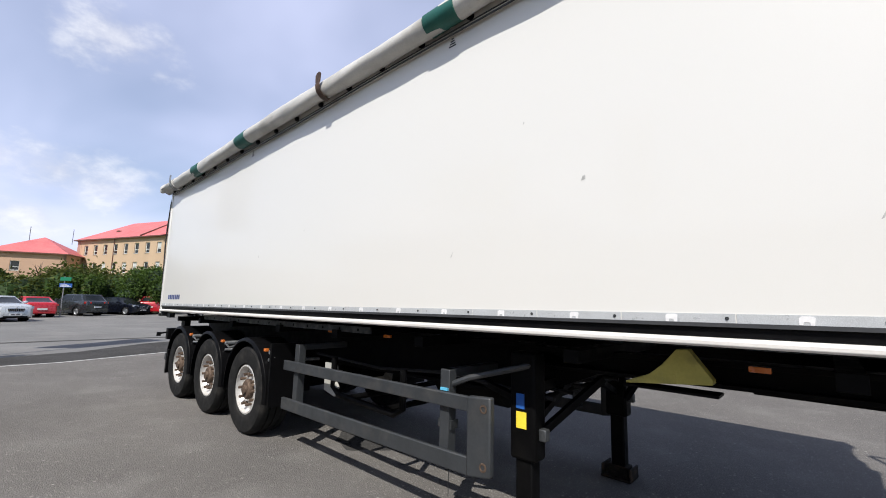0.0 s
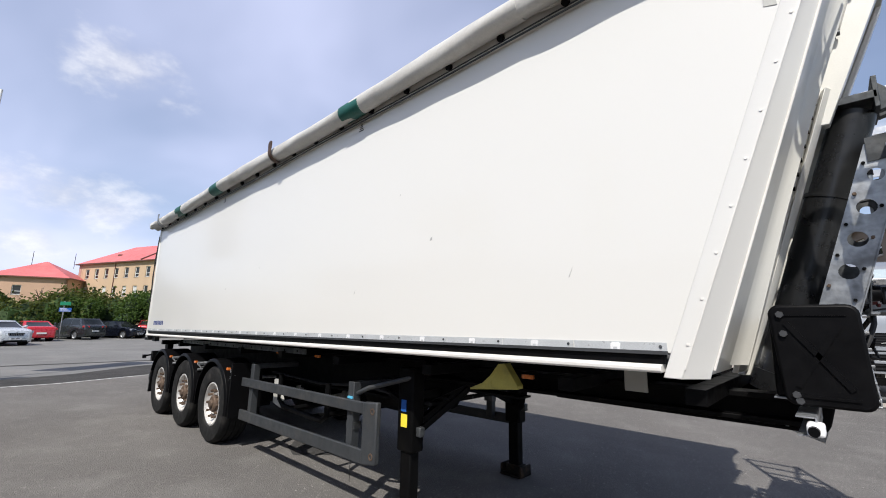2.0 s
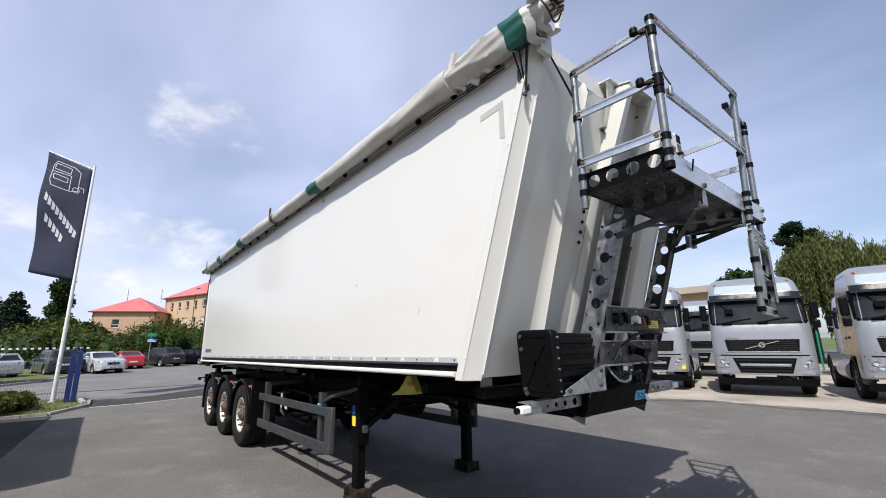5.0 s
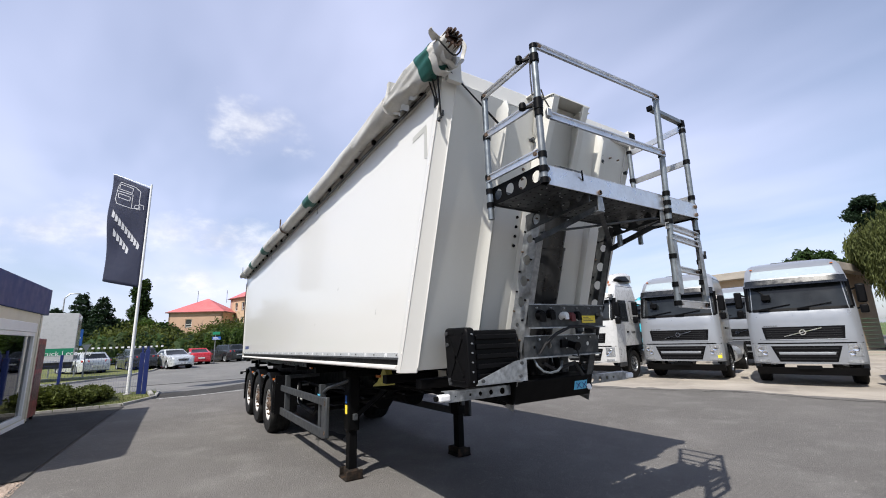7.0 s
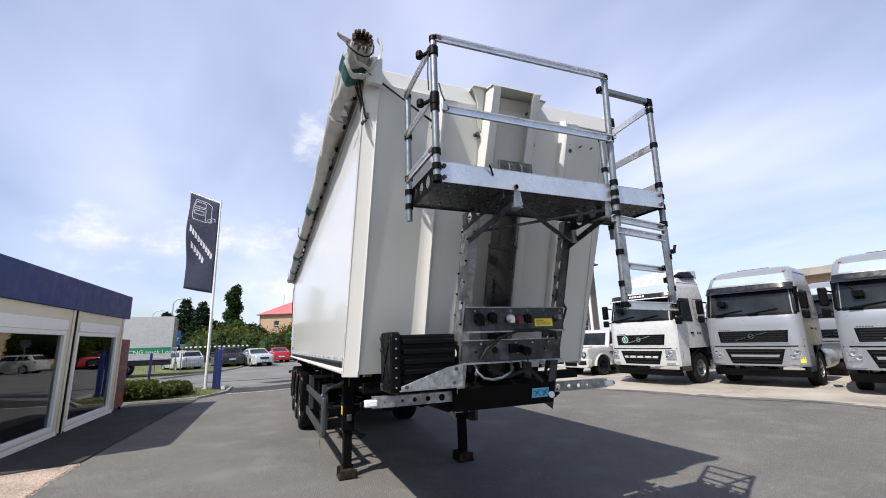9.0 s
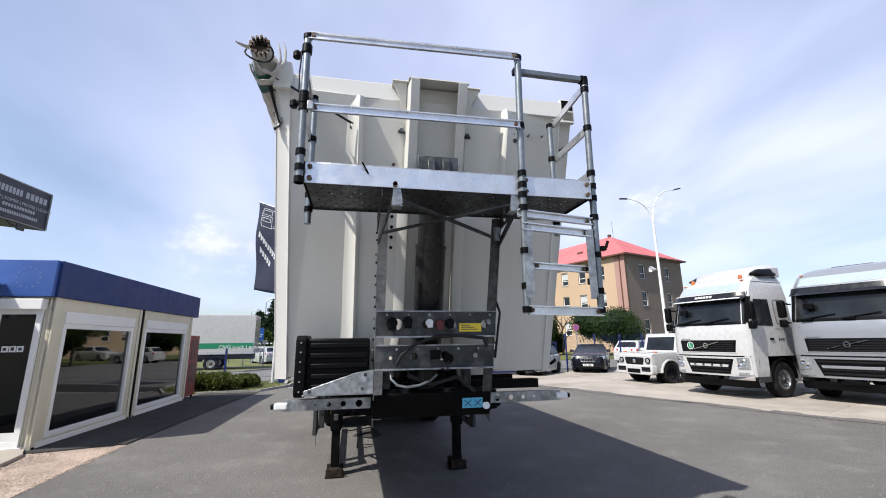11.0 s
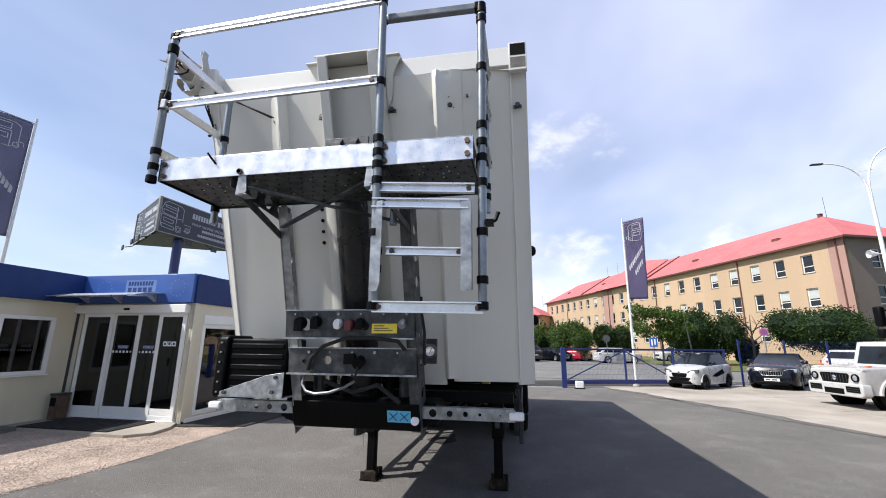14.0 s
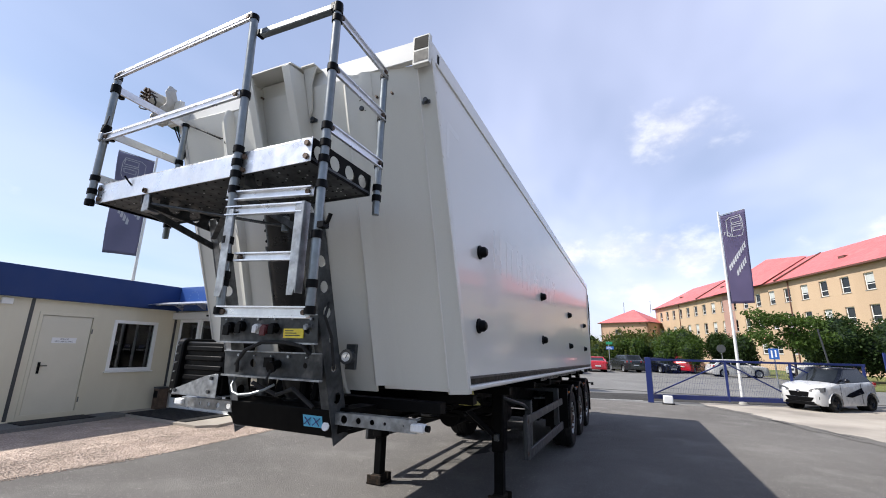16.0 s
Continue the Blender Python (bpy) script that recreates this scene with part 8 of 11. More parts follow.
def slab(front, back):
    """One closed sheet between two grids of points."""
    nv, w_ = len(front) - 1, len(front[0])
    nu, o = w_ - 1, w_ * (nv + 1)
    v = [p for r in front for p in r] + [p for r in back for p in r]
    f = []
    for j in range(nv):
        for i in range(nu):
            a = j * w_ + i
            f.append((a, a + 1, a + 1 + w_, a + w_))
            f.append((a + o, a + w_ + o, a + 1 + w_ + o, a + 1 + o))
    border = [i for i in range(w_)] + [j * w_ + nu for j in range(1, nv + 1)] + [nv * w_ + i for i in range(nu - 1, -1, -1)] + [j * w_ for j in range(nv - 1, 0, -1)]
    for a, b in zip(border, border[1:] + border[:1]):
        f.append((a, a + o, b + o, b))
    return Mesh().add(v, f)


def cab_patch(y0, y1, z0, z1, off, thick=0.012, nu=10, nv=5, slant=0.0):
    """A piece that follows the cab's front; slant pushes the upper edge's ends inwards."""
    rings = []
    for j in range(nv + 1):
        z = z0 + (z1 - z0) * j / nv
        k = slant * j / nv
        rings.append([(z, y0 + k + (y1 - k - y0 - k) * i / nu) for i in range(nu + 1)])
    front = [[(cab_x(y, z) + off, y, z) for z, y in r] for r in rings]
    back = [[(cab_x(y, z) + off - thick, y, z) for z, y in r] for r in rings]
    return slab(front, back)


def tractor(m, paint, label, roof=True, spoiler=False, lower=None, beacons=False, sticker=False, green_l=False):
    """Cab-over tractor unit; local +x is forward, origin on the ground below the bumper's middle."""
    t = thing("tractor_unit", m, label, "truck", "lorries parked in a row")
    lower = lower or paint
    def shell(zs, back):
        rings = []
        for z in zs:
            hw = smooth_step(CAB_HALF, z)
            xs = -0.9 if z > 3.3 else -0.75
            ring = [(cab_x(y, z), y, z) for y in [hw * math.sin(math.pi / 2 * k / 9) for k in range(-9, 10)]]
            ring += [(min(xs, back * 0.6), hw, z), (back + 0.08, hw, z), (back, hw - 0.08, z), (back, -hw + 0.08, z), (back + 0.08, -hw, z), (min(xs, back * 0.6), -hw, z)]
            rings.append(ring)
        return Mesh().loft(rings)
    part("cab_body", shell((1.06, 1.12, 1.45, 1.70, 1.88, 2.0, 2.4, 2.8, 2.98, 3.12, 3.28, 3.38, 3.44, 3.52), -2.28), paint, t, "painted high-roof sleeper cab", smooth=32)
    part("front_apron", shell((0.50, 0.58, 0.85, 1.055), -0.84), paint, t, "painted bumper and lamp panel", smooth=32)
    part("windscreen", cab_patch(-1.13, 1.13, 2.06, 2.78, 0.006, 0.01, 16, 6, 0.03), WINDSCREEN, t, "dark windscreen")
    for s in (-1, 1):
        part("pillar_trim", cab_patch(*sorted((s * 1.12, s * 1.215)), 2.02, 2.80, 0.005, 0.012, 3, 5), PLASTIC, t, "black windscreen pillar trim")
    part("screen_edge", cab_patch(-1.17, 1.17, 1.98, 2.06, 0.008, 0.012, 16, 1), PLASTIC, t, "black lower screen edge")
    q_ = Mesh()
    for (y0, z0), (y1, z1) in (((-1.15, 2.06), (-1.12, 2.78)), ((1.15, 2.06), (1.12, 2.78))):
        q_.beam((cab_x(y0, z0) + 0.008, y0, z0), (cab_x(y1, z1) + 0.008, y1, z1), 0.03, 0.03)
    part("pillar_seal", q_, PLASTIC, t)
    q_ = cab_patch(-1.17, 1.17, 2.72, 2.94, 0.14, 0.03, 16, 3, 0.02)
    q_.v = [(x + (0.07 if z < 2.79 else -0.02), y, z) for x, y, z in q_.v]
    part("sun_visor", q_, VISOR, t, "dark tinted sun visor")
    part("visor_gap", cab_patch(-1.15, 1.15, 2.78, 2.95, 0.004, 0.01, 14, 2), PLASTIC, t)
    part("roof_window", cab_patch(-1.0, 1.0, 2.99, 3.24, 0.006, 0.01, 14, 4, 0.05), ROOF_GLASS if roof else paint, t, "pale bluish roof window")
    part("upper_grille", cab_patch(-0.86, 0.86, 1.18, 1.53, 0.006, 0.01, 14, 3, -0.05), PLASTIC, t, "black upper grille")
    part("grille_rim", cab_patch(-0.90, 0.90, 1.155, 1.18, 0.012, 0.02, 14, 1, -0.01), paint, t, "", bevel=0.004)
    for k in range(5):
        part("slat", cab_patch(-0.82, 0.82, 1.20 + 0.063 * k, 1.232 + 0.063 * k, 0.022, 0.014, 10, 1), GRILLE, t)
    for k in range(6):
        part("name_bar", cab_patch(-0.86 + 0.055 * k, -0.825 + 0.055 * k, 1.548, 1.575, 0.004, 0.003, 1, 1), TRIM, t)
    q_ = Mesh()
    q_.beam((0.045, -0.42, 1.26), (0.045, 0.42, 1.48), 0.014, 0.022)
    part("grille_bar", q_, CHROME, t)
    q_ = Mesh()
    q_.lathe([(0.075, 0.0), (0.08, 0.018), (0.05, 0.018), (0.048, 0.0)], (0.038, 0.0, 1.37), (1, 0, 0), 20)
    part("badge_ring", q_, CHROME, t)
    part("panel_gap", cab_patch(-1.20, 1.20, 1.050, 1.085, 0.004, 0.012, 16, 1), PLASTIC, t)
    part("lower_grille", cab_patch(-0.62, 0.62, 0.56, 0.99, 0.006, 0.01, 12, 3, -0.15), PLASTIC, t, "black lower grille")
    for k in range(4):
        part("slat", cab_patch(-0.60 - 0.03 * k, 0.60 + 0.03 * k, 0.60 + 0.10 * k, 0.645 + 0.10 * k, 0.020, 0.012, 8, 1), GRILLE, t)
    part("bumper_bar", cab_patch(-0.60, 0.60, 0.755, 0.825, 0.045, 0.04, 10, 1, -0.02), paint, t, "painted bumper bar", bevel=0.006)
    part("bumper", cab_patch(-1.20, 1.20, 0.32, 0.52, 0.006, 0.10, 14, 3), PLASTIC, t, "dark lower bumper")
    q_ = Mesh()
    q_.box(0.0, 0.03, -0.27, 0.27, 0.36, 0.46)
    part("plate_holder", q_, PLASTIC, t)
    for s in (-1, 1):
        y0, y1 = sorted((s * 0.84, s * 1.10))
        part("lamp_bezel", cab_patch(*sorted((s * 0.82, s * 1.20)), 0.55, 1.045, 0.010, 0.02, 6, 4), paint, t, "painted lamp surround")
        lamp = part("headlamp", cab_patch(*sorted((s * 0.87, s * 1.16)), 0.70, 1.03, 0.020, 0.02, 6, 4), LAMP_GLASS, t, "clear headlamp")
        for yy, zz, rr in ((s * 0.93, 0.80, 0.062), (s * 1.02, 0.91, 0.066)):
            q_ = Mesh()
            q_.lathe([(0.0, 0.006), (rr * 0.6, 0.004), (rr, 0.014), (rr + 0.012, 0.004), (rr + 0.012, -0.02)], (cab_x(yy, zz) + 0.022, yy, zz), (1, 0, 0), 16)
            part("reflector", q_, CHROME, lamp)
        part("fog_lamp", cab_patch(*sorted((s * 0.86, s * 1.12)), 0.54, 0.62, 0.014, 0.02, 4, 1), LAMP_GLASS, t)
        q_ = Mesh()
        q_.beam((cab_x(0.5, 2.06) + 0.03, 0.45 * s - 0.42, 2.05), (cab_x(0.5, 2.16) + 0.04, 0.45 * s + 0.30, 2.17), 0.022, 0.022)
        q_.box(cab_x(0.2, 2.0), cab_x(0.2, 2.0) + 0.06, 0.45 * s - 0.46, 0.45 * s - 0.20, 2.02, 2.06)
        part("wiper", q_, PLASTIC, t)
        # door window, door lines, mirror, steps
        q_ = Mesh()
        q_.loft([[(x, s * (smooth_step(CAB_HALF, z) + d_), z) for x, z in ((-0.30, 1.93), (-1.27, 1.93), (-1.27, 2.72), (-0.62, 2.72))] for d_ in (-0.01, 0.006)])
        part("door_window", q_, WIN_DARK, t, "dark door window")
        q_ = Mesh()
        for x in (-0.36, -1.32):
            q_.beam((x, s * 1.247, 0.75), (x - (0.0 if x < -1 else 0.22), s * 1.205, 2.60), 0.012, 0.012)
        part("door_gap", q_, BLACK, t)
        seam = []                                     # rounded sleeper panel and body joints behind the door
        for cx, cz, a0 in ((-1.56, 2.62, 0), (-1.98, 2.62, 90), (-1.98, 2.08, 180), (-1.56, 2.08, 270)):
            for k in range(4):
                a = radians(a0 + 30 * k)
                z = cz + 0.09 * math.sin(a)
                seam.append((cx + 0.09 * math.cos(a), s * (smooth_step(CAB_HALF, z) + 0.002), z))
        q_ = Mesh()
        q_.tube(seam + seam[:1], 0.008, 6)
        part("panel_seam", q_, TRIM, t)
        q_ = Mesh()
        q_.beam((-1.34, s * 1.2505, 1.84), (-2.26, s * 1.2505, 1.84), 0.006, 0.012)
        q_.beam((-0.80, s * 1.128, 3.27), (-2.26, s * 1.128, 3.27), 0.006, 0.010)
        part("panel_joint", q_, TRIM, t)
        for k in range(3):
            q_ = Mesh()
            q_.box(-1.42 - 0.10 * k, -1.49 - 0.10 * k, s * 1.248, s * 1.2535, 1.50, 1.57)
            part("name_bar", q_, TRIM, t)
        q_ = Mesh()
        q_.loft([[(x, s * y, z) for y, z in ((1.0, 0.62), (1.246, 0.62), (1.249, 1.10), (1.0, 1.10))] for x in (-0.22, -0.80)])
        part("entry_panel", q_, paint, t, "", bevel=0.015)
        q_ = Mesh()
        q_.box(-1.18, -1.02, s * 1.245, s * 1.275, 1.52, 1.58)
        part("door_handle", q_, PLASTIC, t, bevel=0.006)
        mir = new("mirror")
        mir.parent = t
        q_ = Mesh()
        q_.box(-0.08, -0.24, s * 1.28, s * 1.47, 2.12, 2.62)
        part("mirror_housing", q_, PLASTIC, mir, "dark mirror housing", bevel=0.04)
        q_ = Mesh()
        q_.box(-0.07, -0.24, s * 1.29, s * 1.46, 1.84, 2.07)
        part("wide_mirror", q_, PLASTIC, mir, "", bevel=0.035)
        for ya_, za_ in ((1.22, 2.50), (1.23, 1.96)):
            q_ = Mesh()
            q_.beam((-0.36, s * ya_, za_), (-0.16, s * 1.36, za_ + 0.04), 0.04, 0.04)
            part("mirror_arm", q_, PLASTIC, mir)
        q_ = Mesh()
        q_.box(-0.30, -0.85, s * 1.10, s * 1.235, 0.34, 0.62)
        part("step", q_, TRIM, t, bevel=0.02)
        # wheel arch and wheels
        q_ = Mesh()
        rings2 = []
        for k in range(15):
            a = radians(0 + 180 * k / 14)
            rings2.append([(-1.42 + r_ * math.cos(a), s * y_, 0.52 + r_ * math.sin(a)) for r_, y_ in ((0.60, 0.9), (0.60, 1.252), (0.55, 1.252), (0.55, 0.9))])
        q_.loft(rings2)
        part("wheel_arch", q_, PLASTIC, t)
        for xw, wd in ((-1.42, 0.32), (-5.15, 0.56)):
            e_ = new("wheel")
            e_.parent = t
            e_.matrix_basis = pose(xw, s * (1.24 - wd / 2), 0.51)
            wheel_parts(e_, 0.51, wd, s, (RUBBER, GALV, GALV_DARK), 0.56, 8)
        q_ = Mesh()
        q_.cyl((-2.5, s * 0.98, 0.68), (-3.9, s * 0.98, 0.68), 0.30, n=20)
        part("fuel_tank", q_, ALU, t, "aluminium fuel tank", smooth=50)
        q_ = Mesh()
        for k in range(9):
            a = radians(10 + 160 * k / 8)
            q_.v.append((-5.15 + 0.62 * math.cos(a), s * 0.72, 0.51 + 0.62 * math.sin(a)))
            q_.v.append((-5.15 + 0.62 * math.cos(a), s * 1.25, 0.51 + 0.62 * math.sin(a)))
            q_.v.append((-5.15 + 0.60 * math.cos(a), s * 1.25, 0.51 + 0.60 * math.sin(a)))
            q_.v.append((-5.15 + 0.60 * math.cos(a), s * 0.72, 0.51 + 0.60 * math.sin(a)))
        q_.f = [(4 * k + i, 4 * k + (i + 1) % 4, 4 * k + 4 + (i + 1) % 4, 4 * k + 4 + i) for k in range(8) for i in range(4)]
        part("rear_mudguard", q_, TRIM, t)
        q_ = Mesh()
        q_.box(-2.3, -6.1, s * 0.38, s * 0.46, 0.78, 1.02)
        part("chassis_rail", q_, TRIM, t)
        if roof:
            q_ = Mesh()
            q_.box(-0.74, -0.60, s * 0.95 - 0.03, s * 0.95 + 0.03, 3.30, 3.33)
            part("roof_lamp", q_, AMBER, t)
        if beacons:
            q_ = Mesh()
            q_.lathe([(0.0, 0.135), (0.04, 0.128), (0.055, 0.09), (0.06, 0.0), (0.0, 0.0)], (-0.85, s * 0.80, 3.39), (0, 0, 1), 14)
            part("beacon", q_, AMBER, t, "amber rotating beacon")
    q_ = Mesh()
    q_.box(-2.3, -2.75, -1.05, 1.05, 0.8, 1.35)
    part("rear_box", q_, TRIM, t, bevel=0.02)
    q_ = Mesh()
    q_.cyl((-4.9, 0, 1.10), (-4.9, 0, 1.18), 0.48, n=24)
    q_.box(-4.95, -5.5, -0.4, 0.4, 1.06, 1.14)
    part("fifth_wheel", q_, BLACK, t)
    q_ = Mesh()
    q_.box(-0.30, -2.26, -1.10, 1.10, 0.55, 0.62)
    part("cab_floor", q_, BLACK, t)
    q_ = Mesh()
    q_.box(cab_x(0.8, 2.5) + 0.10, cab_x(0.8, 2.5) + 0.20, -0.80, -0.58, 2.32, 2.48)
    q_.beam((cab_x(0.8, 2.6) + 0.14, -0.70, 2.46), (cab_x(0.8, 2.8) + 0.05, -0.98, 2.74), 0.03, 0.03)
    part("ramp_mirror", q_, PLASTIC, t, bevel=0.01)
    if spoiler:
        q_ = Mesh()
        rings2 = []
        for x, z0, z1, w_ in ((-0.95, 3.42, 3.50, 0.85), (-1.25, 3.46, 3.74, 0.98), (-1.8, 3.46, 3.86, 1.05), (-2.30, 3.46, 3.88, 1.08)):
            rings2.append([(x, -w_, z0), (x, w_, z0), (x, w_, z1 - 0.12), (x, w_ - 0.15, z1), (x, -w_ + 0.15, z1), (x, -w_, z1 - 0.12)])
        q_.loft(rings2)
        part("roof_spoiler", q_, paint, t, "white roof spoiler", bevel=0.02)
        for s in (-1, 1):
            q_ = Mesh()
            q_.loft([[(x, s * y, z) for y, z in ((0.90, z0), (1.16, z0), (1.15, z0 + 0.06), (1.06, z1), (0.92, z1))] for x, z0, z1 in ((-1.10, 3.50, 3.56), (-1.35, 3.47, 3.68), (-1.95, 3.47, 3.72), (-2.02, 3.50, 3.60))])
            part("roof_intake", q_, PLASTIC, t, "black roof air intake", bevel=0.02)
        part("visor_rim", cab_patch(-1.10, 1.10, 2.935, 2.965, 0.130, 0.012, 14, 1), CAR_WHITE, t, "white visor rim")
        q_ = cab_patch(-1.12, 1.12, 2.74, 2.765, 0.222, 0.006, 12, 1)
        part("visor_stripe", q_, WHITE_PLASTIC, t)
        for k in range(6):
            q_ = cab_patch(-0.30 + 0.10 * k, -0.23 + 0.10 * k, 2.83, 2.89, 0.135, 0.004, 1, 1)
            part("name_bar", q_, WHITE_PLASTIC, t)
        for k in range(4):
            q_ = Mesh()
            q_.cyl((0.05, -0.42 + 0.28 * k, 0.81), (0.075, -0.42 + 0.28 * k, 0.81), 0.035, n=12)
            part("spot_lamp", q_, CHROME, t)
    else:
        q_ = Mesh()
        q_.box(-1.3, -2.1, -0.45, 0.45, 3.50, 3.55)
        part("roof_hatch", q_, TRIM, t, bevel=0.015)
    if green_l:
        q_ = Mesh()
        q_.cyl((0.035, -0.52, 1.37), (0.042, -0.52, 1.37), 0.115, n=24)
        plate_ = part("green_disc", q_, SIGN_GREEN, t, "green round L disc")
        lettering("disc_letter", "L", 0.17, WHITE_PLASTIC, plate_, pose(0.0435, -0.52, 1.37, 90, 0, 90), "", 0.001)
        q_ = Mesh()
        q_.lathe([(0.115, 0), (0.115, 0.01), (0.10, 0.01), (0.10, 0.0)], (0.036, -0.52, 1.37), (1, 0, 0), 24)
        part("disc_rim", q_, WHITE_PLASTIC, plate_)
    if sticker:
        q_ = cab_patch(1.06, 1.17, 0.60, 0.76, 0.02, 0.004, 2, 2)
        part("yellow_sticker", q_, YELLOW_LABEL, t, "yellow sticker beside the headlamp")
    for ch in t.children:                              # the cab sits higher on its springs than the running gear
        if ch.name.split(".")[0] not in ("wheel", "wheel_arch", "fuel_tank", "rear_mudguard", "chassis_rail", "fifth_wheel", "bumper"):
            ch.matrix_basis = Matrix.Translation((0, 0, 0.12)) @ ch.matrix_basis
    return t


tractor(facing(-6.35, 10.21, 0.18, -0.984) @ Matrix.Scale(1.015, 4), CAR_WHITE, "white high-roof tractor unit with amber beacons and dark grille", True, True, None, True, False, True)
tractor(facing(-3.76, 12.16, 0.28, -0.96) @ Matrix.Scale(1.03, 4), SILVER, "silver tractor unit with a yellow sticker by its headlamp", True, False, None, False, True)
tractor(facing(-0.34, 12.55, 0.31, -0.95) @ Matrix.Scale(1.03, 4), SILVER, "silver tractor unit with dark visor", True)
tractor(facing(3.10, 12.8, 0.28, -0.96) @ Matrix.Scale(1.03, 4), SILVER, "silver tractor unit parked at the end of the row", True)
tractor(facing(-4.75, 18.9, 0.15, -0.99), SILVER, "silver tractor unit standing in the second row", True)
tractor(facing(1.25, 22.4, 0.15, -0.99), SILVER, "silver tractor unit standing in the second row", True)
tractor(facing(-8.4, 18.2, 0.15, -0.99), CYAN_PAINT, "cyan tractor unit half hidden behind the row", True)


# ---------------------------------------------------------------- cars
def curve(knots, x):
    """Smooth value at x through falling or rising knots."""
    if x <= knots[0][0]:
        return knots[0][1]
    for (a, va), (b, vb) in zip(knots, knots[1:]):
        if x <= b:
            k = (x - a) / (b - a)
            return va + (vb - va) * (0.35 * k + 0.65 * k * k * (3 - 2 * k))
    return knots[-1][1]


# per style: wheel insets front and back, wheel radius, hood/shoulder line and plan half-width along the car (from the nose back, as shares),
# glass cabin (front foot, front top, back top, back foot as shares from the nose), roof share of the half-width
CAR_FORMS = {
    "sedan": (0.92, 0.98, 0.33, ((0, 0.50), (0.015, 0.58), (0.06, 0.635), (0.15, 0.672), (0.27, 0.70), (0.60, 0.715), (0.82, 0.74), (0.95, 0.735), (0.985, 0.68), (1, 0.58)),
              ((0, 0.70), (0.02, 0.84), (0.06, 0.93), (0.15, 0.985), (0.5, 1.0), (0.86, 0.985), (0.95, 0.93), (0.985, 0.86), (1, 0.78)), (0.255, 0.44, 0.70, 0.90), 0.74),
    "wagon": (0.90, 0.92, 0.335, ((0, 0.46), (0.015, 0.55), (0.06, 0.61), (0.15, 0.645), (0.26, 0.67), (0.60, 0.685), (0.86, 0.70), (0.97, 0.70), (0.99, 0.66), (1, 0.56)),
              ((0, 0.72), (0.02, 0.85), (0.06, 0.93), (0.15, 0.985), (0.5, 1.0), (0.88, 0.985), (0.96, 0.94), (1, 0.86)), (0.235, 0.40, 0.88, 0.975), 0.76),
    "hatch": (0.62, 0.52, 0.29, ((0, 0.42), (0.02, 0.50), (0.07, 0.57), (0.15, 0.61), (0.24, 0.645), (0.50, 0.665), (0.85, 0.69), (0.97, 0.69), (1, 0.56)),
              ((0, 0.66), (0.025, 0.80), (0.08, 0.92), (0.17, 0.985), (0.5, 1.0), (0.85, 0.985), (0.95, 0.93), (1, 0.82)), (0.20, 0.42, 0.82, 0.965), 0.74),
    "box": (0.92, 0.98, 0.405, ((0, 0.545), (0.012, 0.575), (0.10, 0.590), (0.25, 0.60), (0.29, 0.615), (0.6, 0.615), (0.985, 0.615), (1, 0.60)),
            ((0, 0.88), (0.015, 0.915), (0.06, 0.93), (0.5, 0.935), (0.97, 0.93), (1, 0.90)), (0.285, 0.335, 0.975, 0.992), 0.86),
}


